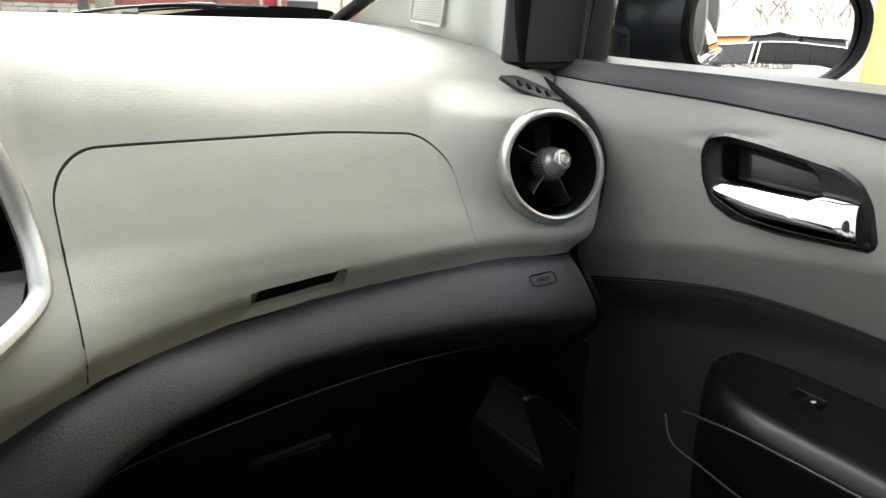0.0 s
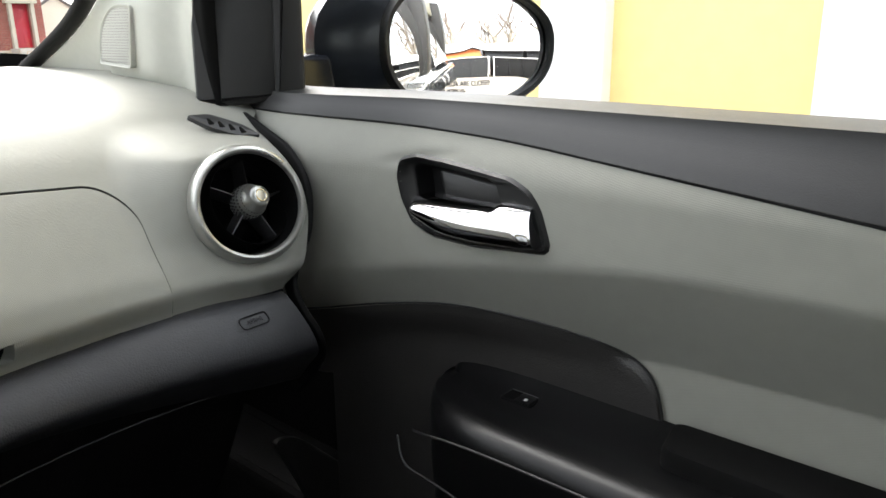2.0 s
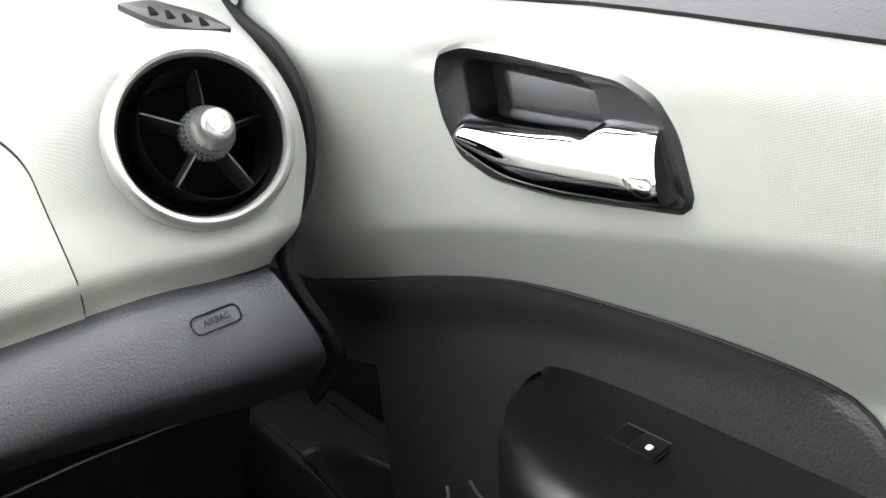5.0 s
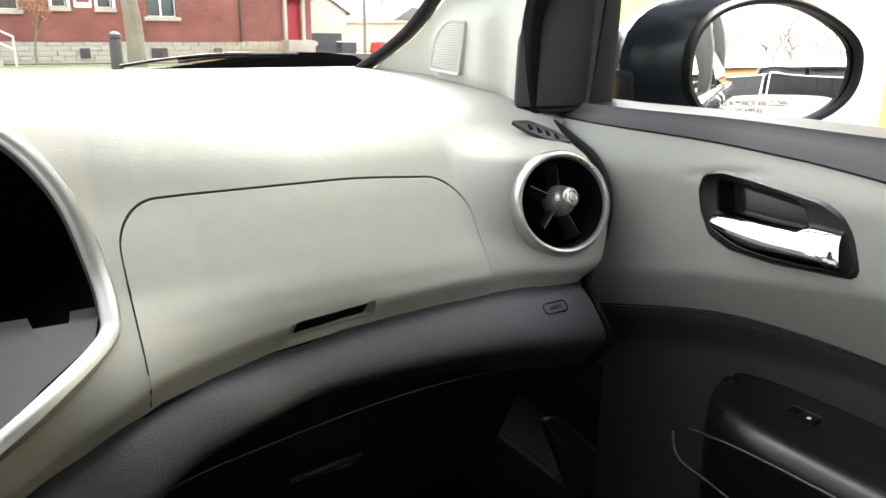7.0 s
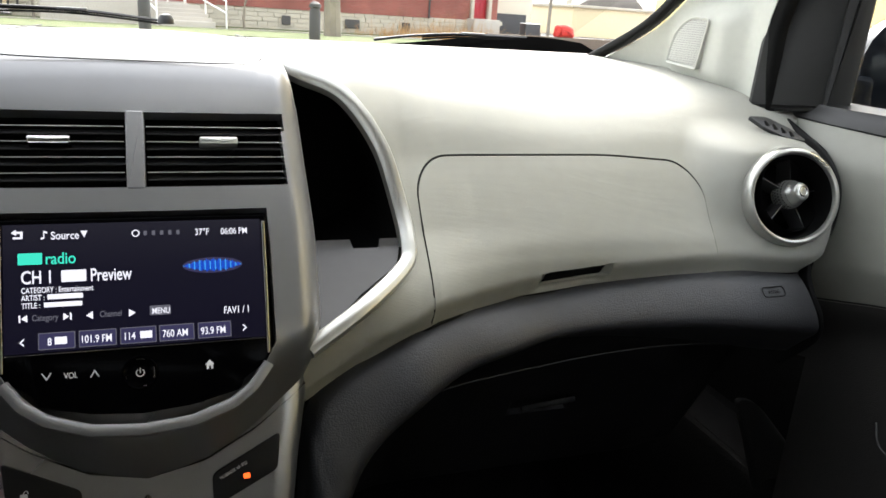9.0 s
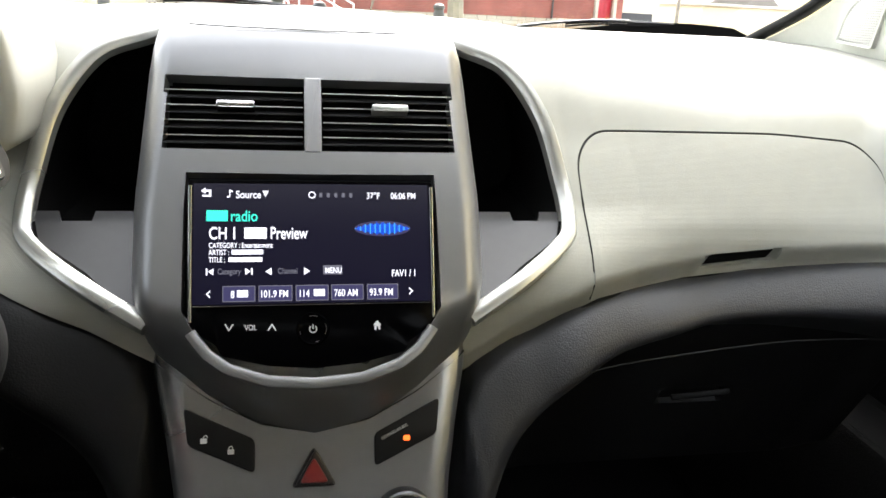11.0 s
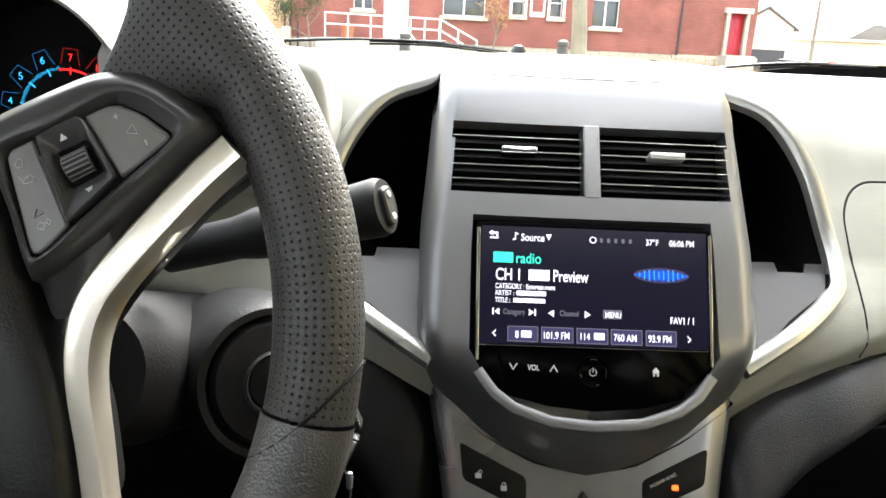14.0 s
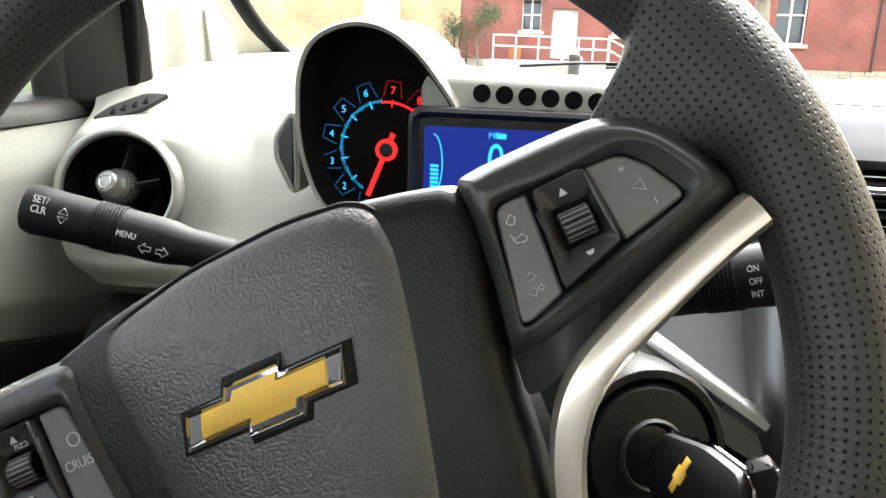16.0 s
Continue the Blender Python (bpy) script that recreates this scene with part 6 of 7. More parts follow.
for flip in (False, True):
    mid = mm([(100, 8)], flip)[0]
    pod = part("switch_pod", ring_loft([(rounded(mm(o, flip), r, 4), d) for o, r, d in ((POD, .003, -.024), (POD, .003, -.009), (POD_BROW, .003, -.0035), (POD_BROW, .003, -.0022), (POD_CREST, .003, .0030), (inset(POD_CREST, 1.2), .003, .0040), (POD_EDGE, .003, .0046), (inset(POD_EDGE, .8), .003, .0042), (PANEL, .002, .0018), (PANEL, .002, -.001))], on_wheel(0), mid, 160), PODSKIN, wheel, "black satin switch pod", sharp=50)
    part("switch_well", slab(rounded(mm(inset(PANEL, .2), flip), .002, 4), on_wheel(.0004), .002, .0003), SEAM, pod)
    for pts, mat, lift, lab in (([(75.2, 21.6), (77.6, 23.3), (85.0, 23.2), (83.2, -6.7), (71.6, -10.7), (69.2, -10), (69.0, -8)], KEYSKIN, .0028, "grey satin switch key"), ([(102.8, 22.9), (111, 22.8), (114.2, 21.5), (119.2, 16.2), (124.6, 5.9), (123.6, 4.4), (104.9, -.2)], KEYSKIN, .0028, "grey satin switch key")):
        part("switch_key", dome(rounded(mm(pts, flip), .0012, 4), on_wheel(lift), [(0, -.004), (0, -.0006), (.0007, .0)]), mat, pod, lab)
    part("switch_key", ring_loft([(rounded(mm(ROCKER, flip), .001, 3), -.001), (rounded(mm(ROCKER, flip), .001, 3), .0050), (rounded(mm(inset(ROCKER, .5), flip), .001, 3), .0056), (rounded(mm(inset(ROCKER, 1.2), flip), .001, 3), .0054), (rounded(mm([(89.2, 16.2), (101, 16), (100.8, 4), (89, 3.2)], flip), .0015, 3), .0022), (rounded(mm([(89.6, 15.8), (100.6, 15.6), (100.4, 4.4), (89.4, 3.6)], flip), .0012, 3), .0)], on_wheel(0), mm([(95, 9.5)], flip)[0], 96), PODSKIN, pod, "black hollowed rocker key")
    for x in (86.2, 103.2):
        cx, cy = mm([(x, 10)], flip)[0]
        part("rocker_hinge", block((.0012, .0135, .0012), on_wheel(.0046) @ Matrix.Translation((cx, cy, 0)) @ Matrix.Rotation(radians(-3 if flip else 3), 4, "Z"), .0003), PODSKIN, pod)
    rl = mm([(94.5, 9.5)], flip)[0]
    part("roller", lathe([(.0, -.0046), (.0042, -.0045), (.0047, -.004), (.0047, .004), (.0042, .0045), (0, .0046)], on_wheel(.0014) @ Matrix.Translation((rl[0] + (-.0004 if flip else .0004), rl[1], 0)) @ Matrix.Rotation(radians(90), 4, "Y"), 24), BLACK_SMOOTH, pod, "ribbed black roller")
    for k in range(7):
        ra = radians(-60 + 20 * k)
        part("roller_rib", block((.0084, .0006, .0004), on_wheel(.0014) @ Matrix.Translation((rl[0] + (-.0004 if flip else .0004), rl[1], 0)) @ Matrix.Rotation(ra, 4, "X") @ Matrix.Translation((0, 0, .0047)), .0001), KEYSKIN, pod)
    for (x, y), up in (((94.5, 19.2), 1), ((94.8, .2), -1)):
        cx, cy = mm([(x, y)], flip)[0]
        part("arrow_sign", slab([(cx - .0013, cy - .001 * up), (cx + .0013, cy - .001 * up), (cx, cy + .0014 * up)][::up], on_wheel(.0044), .0002, .00005), GREY_INK, pod)
    if not flip:
        for x, y, w, h in ((112, 18.4, 1.8, .4), (112, 18.4, .4, 1.8), (117, 6.6, .4, 2.0)):
            part("print", slab(rect(w / 1000, h / 1000, x / 1000, y / 1000), on_wheel(.0030), .0002, .00005), GREY_INK, pod)
        for pts in ([(112.6, 12.2), (115.6, 13.8), (115.8, 10.4)], [(76.6, 18), (78.4, 19.6), (79.6, 18.4), (78.6, 16.6), (77.2, 16.8)], [(76.2, 14.4), (77.4, 12.6), (79.6, 13.2), (80.6, 11.6), (79.4, 10.8), (77.0, 11.4)], [(75, .2), (76.8, 2.4), (78.4, .4)], [(74.4, -3.2), (75.8, -1.8), (77.2, -3.0), (76.0, -4.6)], [(77.6, -2.6), (78.6, -1.8), (79.2, -3.0), (78.2, -3.8)]):
            part("print", sweep([on_wheel(.0030) @ Vector((x / 1000, y / 1000, 0)) for x, y in pts], disc(.00022, 5), up=WN, closed=True), GREY_INK, pod)
    else:
        cq = mm([(76, -1)], True)[0]
        lettering("print", "CRUISE", on_wheel(.0030) @ Matrix.Translation((cq[0], cq[1] + .004, 0)), .0046, GREY_INK, pod, "CENTER", .8)
        cq = mm([(104, 16)], True)[0]
        lettering("print", "RES +", on_wheel(.0030) @ Matrix.Translation((cq[0] + .012, cq[1], 0)), .0042, GREY_INK, pod, "CENTER", .8)
        part("print", lathe([(.0018, 0), (.0018, .0002), (.0023, .0002), (.0023, 0)], on_wheel(.0030) @ Matrix.Translation((cq[0] + .028, cq[1] - .004, 0)), 18), GREY_INK, pod)
    s = -1 if flip else 1
    line = glide([Vector((x, y, 0)) for x, y in mm([(141, -6.8), (127, -11), (110, -17.4), (89, -26.2), (78.5, -32.4), (70.5, -41), (63.5, -54), (56.5, -74), (48, -100), (42, -140)])], 40)
    prof = [(-.0062, -.012), (-.0058, -.001), (-.0042, .0020), (.0, .0030), (.0042, .0020), (.0058, -.001), (.0062, -.012)]
    part("spoke_trim", sweep([on_wheel(.002) @ Vector((.002 + (p.x - .002) * s, p.y, -.004 * sm(.02, .10, -p.y))) for p in line], prof, up=WN, scales=[1 - .25 * sm(.4, .9, i / 39) for i in range(40)]), WARM_SILVER, wheel, "warm satin silver spoke trim")
part("lower_spoke", dome(rounded(mm([(-44, -80), (46, -80), (42, -145), (-38, -145)]), .006, 4), on_wheel(-.014), [(0, -.012), (0, .004), (.004, .007)]), BLACK_SMOOTH, wheel)
for flip in (False, True):
    part("spoke_back", slab(rounded(mm([(66, 30), (110, 38), (128, 34), (141, 22), (149, 4), (149, -13), (120, -19), (86, -33), (64, -46)], flip), .004, 3), on_wheel(-.013), .010, .002), BLACK_SMOOTH, wheel)
part("hub_shaft", lathe([(.036, 0), (.038, -.04), (.040, -.085), (.0, -.09)], on_wheel(-.012), 36), BLACK_SMOOTH, wheel)


# ======== outside ========
def brickwork(name, a, b, mortar, scale=1.0):
    m, n, l, p = nodes_of(name)
    p.inputs["Roughness"].default_value = 0.85
    at, sep, com = n.new("ShaderNodeTexCoord"), n.new("ShaderNodeSeparateXYZ"), n.new("ShaderNodeCombineXYZ")
    l.new(at.outputs["Object"], sep.inputs[0])
    l.new(maths(n, l, "ADD", sep.outputs[0], sep.outputs[1]), com.inputs[0])
    l.new(sep.outputs[2], com.inputs[1])
    t = n.new("ShaderNodeTexBrick")
    t.inputs["Color1"].default_value, t.inputs["Color2"].default_value, t.inputs["Mortar"].default_value = (*a, 1), (*b, 1), (*mortar, 1)
    t.inputs["Scale"].default_value = scale
    t.inputs["Mortar Size"].default_value = 0.008
    t.inputs["Brick Width"].default_value, t.inputs["Row Height"].default_value = 0.22, 0.075
    l.new(com.outputs[0], t.inputs["Vector"])
    stain = node(n, "ShaderNodeTexNoise", Scale=0.7, Detail=5.0)
    l.new(at.outputs["Object"], stain.inputs["Vector"])
    mr = n.new("ShaderNodeMapRange")
    mr.inputs["From Min"].default_value, mr.inputs["From Max"].default_value, mr.inputs["To Min"].default_value, mr.inputs["To Max"].default_value = .3, .7, .75, 1.2
    l.new(stain.outputs[0], mr.inputs[0])
    sc = n.new("ShaderNodeVectorMath")
    sc.operation = "SCALE"
    l.new(t.outputs["Color"], sc.inputs[0])
    l.new(mr.outputs[0], sc.inputs["Scale"])
    l.new(sc.outputs[0], p.inputs["Base Color"])
    return m


RED_BRICK = brickwork("red_brick", (.29, .082, .062), (.235, .066, .052), (.27, .16, .13))
BUFF_BRICK = brickwork("buff_brick", (.62, .36, .19), (.55, .30, .15), (.55, .42, .30))
LIME = material("limestone", (.46, .42, .34), .9, vary=.25, scale=4, grain="speckle", depth=.01, pitch=.05)
WHITE_PAINT = material("white_paint", (.78, .77, .74), .6, vary=.06, scale=3)
RED_PAINT = material("red_door_paint", (.42, .015, .03), .5, vary=.08, scale=4)
YELLOW = material("yellow_painted_wall", (.78, .61, .26), .8, vary=.06, scale=1.5, grain="speckle", depth=.002, pitch=.02)
PALE_SIDING = material("pale_siding", (.66, .62, .50), .8, vary=.08, scale=2)
CREAM = material("cream_wall", (.68, .56, .36), .85, vary=.1, scale=1)
SLATE = material("grey_roof", (.16, .15, .14), .9, vary=.2, scale=4)
ASPHALT = material("asphalt", (.06, .058, .055), .9, vary=.25, scale=2, grain="speckle", depth=.01, pitch=.03)
GRAVEL = material("pale_gravel", (.30, .27, .23), .95, vary=.3, scale=3, grain="speckle", depth=.02, pitch=.04)
CONCRETE = material("concrete", (.42, .39, .34), .9, vary=.15, scale=3, grain="speckle", depth=.004, pitch=.02)
GRASS = material("winter_grass", (.098, .120, .046), .95, vary=.4, scale=5, grain="speckle", depth=.03, pitch=.05)
BARK = material("pale_bark", (.24, .21, .17), .95, vary=.35, scale=12, grain="speckle", depth=.02, pitch=.05)
TWIG = material("bare_twigs", (.13, .10, .08), .95, vary=.2)
DRY = material("dry_leaves", (.42, .24, .10), .9, vary=.4, scale=20)
LEAF = material("dark_green_leaves", (.06, .09, .035), .8, vary=.4, scale=15)
DARK_GLASS = material("dark_window_glass", (.05, .06, .065), .08, vary=.1)
IRON = material("dark_iron", (.05, .048, .045), .6, vary=.2)
ORANGE = material("orange_sheet", (.60, .16, .04), .6, vary=.1, scale=2)
RED_CLOTH = material("red_cloth", (.55, .03, .02), .7, vary=.15, scale=5)



def fall(y):
    """The ground drops a little towards the church."""
    return -.40 * sm(19, 38, y)


solo("ground", surf(lambda u, v: Vector((u, v, fall(v) - .0116 * min(max(v, 0), 70))), [-3000, -300, -60, -20, 0, 20, 60, 300, 3000], [-3000, -300, -60, -20, 0, 20.6, 25, 29, 33, 37, 60, 300, 3000]), ASPHALT, "worn grey asphalt street and lot", "ground", kind="structure")
solo("gravel_lot", slab([(-30, -40), (4.9, -40), (4.9, -1.2), (-30, -1.2)], Matrix.Translation((0, 0, .02)), .1, .01), GRAVEL, "pale gravel lot behind the car", "lot", kind="structure")
solo("lawn", skirt(surf(lambda u, v: Vector((u, v, .10 + fall(v))), span(-20, 13.5, 30), span(11.0, 36.95, 26)), (0, 0, -.2)), GRASS, "short winter lawn before the brick church", "lawn", kind="structure")
solo("kerb", block((46, .18, .14), Matrix.Translation((3, 10.9, .06)), .02), CONCRETE, "concrete kerb along the lawn", "kerb", kind="structure")
solo("path", skirt(surf(lambda u, v: Vector((u, 32.2 - .024 * (u + 20) + .9 * v, .13 + fall(32.2 - .024 * (u + 20) + .9 * v))), span(-20, 13.5, 30), [0, .5, 1]), (0, 0, -.1)), CONCRETE, "narrow concrete path across the lawn", "path", kind="structure")

church = thing("brick_church", (6, 37.3, 0), "red brick church on a limestone base with white windows", "building")
OPEN = [(8.3, 1.72, 9.6, 4.2), (4.45, 2.05, 5.03, 3.35), (6.25, 2.05, 6.85, 3.35), (1.2, 1.9, 3.2, 4.0), (14.95, .75, 15.72, 2.66), (-1.6, .75, -.4, 3.0), (-3.0, 2.0, -2.1, 3.4)]
xs = sorted({-5.85, 16.3, 12.6} | {v for o in OPEN for v in (o[0], o[2])})
zs = sorted({.62, 9.0} | {v for o in OPEN for v in (o[1], o[3])})
bm = bmesh.new()
for x0, x1 in zip(xs, xs[1:]):
    for z0, z1 in zip(zs, zs[1:]):
        if any(o[0] <= (x0 + x1) / 2 <= o[2] and o[1] <= (z0 + z1) / 2 <= o[3] for o in OPEN):
            continue
        f = 37.0 if x0 < 12.6 else 37.18
        v = [bm.verts.new((x, y, z)) for y in (f, 37.6) for x, z in ((x0, z0), (x1, z0), (x1, z1), (x0, z1))]
        for a in ((0, 1, 2, 3), (7, 6, 5, 4), (0, 4, 5, 1), (1, 5, 6, 2), (2, 6, 7, 3), (3, 7, 4, 0)):
            bm.faces.new([v[k] for k in a])
part("wall", bm, RED_BRICK, church, "red brick front wall")
part("end_wall", block((.4, 9, 8.4), Matrix.Translation((16.1, 42, 4.8)), .01), RED_BRICK, church)
part("end_wall", block((.4, 9, 8.4), Matrix.Translation((-3.7, 42, 4.8)), .01), RED_BRICK, church)
part("roof", slab([(36.4, 0), (46.8, 0), (41.6, 5)], Matrix(((0, 0, 1, 16.5), (1, 0, 0, 0), (0, 1, 0, 9.0), (0, 0, 0, 1))), 20.6, .02), SLATE, church)
part("downpipe", lathe([(.05, 0), (.05, 8)], Matrix.Translation((12.55, 36.94, .6)), 10), IRON, church)
base = part("base_wall", block((22.1, .5, 1.06), Matrix.Translation((5.2, 37.36, .10)), .01), CONCRETE, church, "limestone base in rough courses")
rng = random.Random(8)
STONES = [block((w, .12, .195), Matrix.Identity(4), .022) for w in (.46, .58, .72, .86)]
STONES = [link("stone_shape", bm, LIME).data for bm in STONES]
for ob in [o for o in bpy.data.objects if o.name.startswith("stone_shape")]:
    bpy.data.objects.remove(ob)
for row in range(5):
    x = -5.8 - .17 * row
    while x < 16.1:
        pick = rng.randrange(4)
        w = (.46, .58, .72, .86)[pick]
        st = new("stone", STONES[pick])
        st.parent = base
        st.matrix_basis = Matrix.Translation((x + w / 2, 37.10 + rng.uniform(-.02, .015), -.304 + .212 * row))
        x += w + .02


def window(x0, z0, x1, z1, arched, cols, rows):
    w = part("window", block((x1 - x0, .03, z1 - z0), Matrix.Translation(((x0 + x1) / 2, 37.35, (z0 + z1) / 2)), .005), DARK_GLASS, church, "white framed window")
    bm = bmesh.new()
    for x in span(x0, x1, cols + 1):
        block((.09, .10, z1 - z0), Matrix.Translation((x, 37.28, (z0 + z1) / 2)), .01, bm)
    for z in span(z0, z1, rows + 1):
        block((x1 - x0, .10, .08), Matrix.Translation(((x0 + x1) / 2, 37.27, z)), .01, bm)
    part("window_frame", bm, WHITE_PAINT, w)
    part("window_sill", block((x1 - x0 + .3, .35, .17), Matrix.Translation(((x0 + x1) / 2, 37.02, z0 - .10)), .02), LIME, w)
    if arched:
        c = ((x0 + x1) / 2, z1 - (x1 - x0) / 2)
        r = (x1 - x0) / 2
        part("window_arch", sweep([(x0 - .06, 36.97, z0), (x0 - .06, 36.97, c[1])] + [(c[0] - (r + .06) * math.cos(a), 36.97, c[1] + (r + .06) * math.sin(a)) for a in span(0, math.pi, 12)] + [(x1 + .06, 36.97, c[1]), (x1 + .06, 36.97, z0)], rect(.12, .12), up=(0, 1, 0)), WHITE_PAINT, w)
    else:
        part("window_head", block((x1 - x0 + .3, .30, .22), Matrix.Translation(((x0 + x1) / 2, 37.04, z1 + .1)), .02), LIME, w)


window(8.3, 1.72, 9.6, 4.2, False, 2, 2)
window(4.45, 2.05, 5.03, 3.35, True, 1, 2)
window(6.25, 2.05, 6.85, 3.35, True, 1, 2)
window(1.2, 1.9, 3.2, 4.0, False, 2, 2)
window(-3.0, 2.0, -2.1, 3.4, False, 2, 2)
plaque = part("stone_plaque", slab(rounded([(5.3, 2.02), (6.02, 2.02), (6.02, 2.9), (5.66, 3.3), (5.3, 2.9)], .08, 4), front(36.95), .06, .02), WHITE_PAINT, church, "white framed stone plaque")
part("plaque_field", slab(rounded([(5.4, 2.25), (5.92, 2.25), (5.92, 2.85), (5.66, 3.14), (5.4, 2.85)], .05, 4), front(36.94), .02, .01), RED_BRICK, plaque)
rd = part("red_door", block((.77, .08, 1.90), Matrix.Translation((15.335, 37.40, 1.705)), .01), RED_PAINT, church, "closed red door in a pale stone surround")
for x in (15.16, 15.51):
    for z in (1.25, 2.1):
        part("door_field", block((.24, .04, .62), Matrix.Translation((x, 37.36, z)), .02), RED_PAINT, rd)
for x in (14.86, 15.81):
    part("door_jamb", block((.16, .30, 2.0), Matrix.Translation((x, 37.10, 1.72)), .02), LIME, rd)
part("door_lintel", block((1.36, .36, .24), Matrix.Translation((15.335, 37.06, 2.78)), .03), LIME, rd)
part("door_step", block((1.4, 1.0, 1.1), Matrix.Translation((15.335, 36.6, .17)), .02), CONCRETE, rd)
for x0, x1 in ((5.35, 5.75), (8.35, 9.05), (11.2, 11.6)):
    part("base_vent", block((x1 - x0, .10, .42), Matrix.Translation(((x0 + x1) / 2, 37.00, .12)), .01), IRON, church, "small dark cellar opening in the base")
dd = part("entrance_door", block((1.2, .08, 2.25), Matrix.Translation((-1.0, 37.40, 1.87)), .01), WHITE_PAINT, church)

# stairs, landing and white rails
steps = thing("stone_stairs", (.6, 32, 0), "pale concrete stairs up to a landing before the church", "stairs")
part("landing", block((5.4, 3.6, 1.0), Matrix.Translation((-1.6, 35.1, .16)), .02), CONCRETE, steps)
for k in range(5):
    part("step", block((2.0, .36, .95 - .14 * k), Matrix.Translation((.55 + .12 * k, 33.1 - .36 * k, .12 - .07 * k)), .02), CONCRETE, steps)
for x, xa, ya, za, xb, yb, zb in ((0, 1.0, 33.4, .64, 2.45, 31.6, -.15), (1, -.93, 33.4, .66, -.1, 31.6, -.20), (2, -3.9, 33.4, .70, -.97, 33.4, .66), (3, -.89, 33.44, .66, .96, 33.44, .64)):
    r = thing("white_railing", (xa, ya, za), "white painted pipe railing at the stairs", "railing", "stair railings")
    for h in (1.0, .55):
        part("rail", sweep([(xa, ya, za + h), (xb, yb, zb + h)], disc(.035, 8)), WHITE_PAINT, r)
    for t in ((0, .5, 1) if x < 2 else (0, .33, .66, 1)):
        px, py, pz = xa + (xb - xa) * t, ya + (yb - ya) * t, za + (zb - za) * t
        part("post", lathe([(.035, -.05), (.035, 1.02), (0, 1.04)], Matrix.Translation((px, py, pz)), 8), WHITE_PAINT, r)


def bollard(x, y):
    solo("bollard", lathe([(.15, 0), (.15, .80), (.13, .84), (.13, .90), (.16, .92), (.15, 1.0), (.08, 1.06), (0, 1.07)], Matrix.Translation((x, y, .02)), 20), IRON, "dark weathered round bollard by the kerb", "bollard", "bollards")


bollard(3.92, 20.75)
bollard(-.35, 20.75)
bollard(-4.6, 20.75)


def tree(name, at, height, radius, seed, label, leaf=None, depth=4, spread=.5, leaves=0, lean=0.0):
    """A tree of tapered limbs; leaf: the stuff of sparse leaves."""
    rng = random.Random(seed)
    t = thing(name, at, label, "tree", "trees")
    trunk, crown, tips = bmesh.new(), bmesh.new(), []

    def limb(p, d, length, r, level):
        pts, rad = [p], [r]
        for k in range(4):
            d = (d + Vector((rng.uniform(-1, 1), rng.uniform(-1, 1), rng.uniform(-.2, .6))) * .10).normalized()
            p = p + d * (length / 4)
            pts.append(p)
            rad.append(r * (1 - .5 * (k + 1) / 4))
        n = 9 if level == 0 else 5
        sweep(pts, disc(1, n), up=(.3, .95, .1), scales=rad, caps=False, bm=trunk if level < 2 else crown)
        if level >= depth:
            tips.append((p, d))
            return
        for k in range(3 if level else 4):
            s = pts[2 + k % 3]
            out = Vector((rng.uniform(-1, 1), rng.uniform(-1, 1), rng.uniform(.1, .9))).normalized()
            limb(s, (d * (1 - spread) + out * spread).normalized(), length * rng.uniform(.50, .72), r * .48, level + 1)

    limb(Vector(at), Vector((lean, 0, 1)), height * .52, radius, 0)
    part("trunk", trunk, BARK, t)
    part("crown", crown, TWIG, t, "bare twigs" if not leaves else "sparse dry leaves on twigs")
    if leaves:
        lb = bmesh.new()
        for p, d in tips:
            for _ in range(leaves):
                c = p + Vector((rng.gauss(0, .16), rng.gauss(0, .16), rng.gauss(0, .18)))
                a, b = Vector((rng.uniform(-1, 1), rng.uniform(-1, 1), rng.uniform(-1, 1))).normalized(), Vector((rng.uniform(-1, 1), rng.uniform(-1, 1), rng.uniform(-1, 1))).normalized()
                s = rng.uniform(.035, .06)
                lb.faces.new([lb.verts.new(c + q) for q in (a * s, b * s * .6, -a * s, -b * s * .6)])
        tagged(part("leaves", lb, leaf, t), kind="stuff")
    return t


tree("street_tree", (5.60, 26.5, -.15), 11, .31, 4, "tall pale-barked street tree on the lawn")
tree("sapling", (3.25, 33.0, -.25), 3.6, .05, 9, "thin sapling with dry brown leaves", DRY, 3, .55, 16)
tree("shrub", (-4.6, 34.0, -.25), 3.4, .06, 12, "dense dark green shrub beside the railing", LEAF, 4, .8, 26)
rng = random.Random(3)
for k in range(8):
    tree("bare_tree", (-7 + 2.4 * k + rng.uniform(-.8, .8), -31 + rng.uniform(-2, 2), 0), rng.uniform(5.5, 7.5), .30, 30 + k, "bare winter tree behind the lot", depth=4)

# dry grass and brush before the church's corner
bm = bmesh.new()
rng = random.Random(8)
for k in range(1100):
    x, y = rng.gauss(12.6, 1.8), rng.uniform(33, 36.4)
    h, w = rng.uniform(.25, .75) * (1 + 1.1 * (rng.random() < .12)), .011
    d = Vector((rng.gauss(0, .28), rng.gauss(0, .28), 1))
    b = Vector((x, y, .06 + fall(y)))
    bm.faces.new([bm.verts.new(q) for q in (b + Vector((-w, 0, 0)), b + Vector((w, 0, 0)), b + d * h)])
solo("dry_brush", bm, DRY, "dry brown brush along the church wall", "brush", kind="stuff")

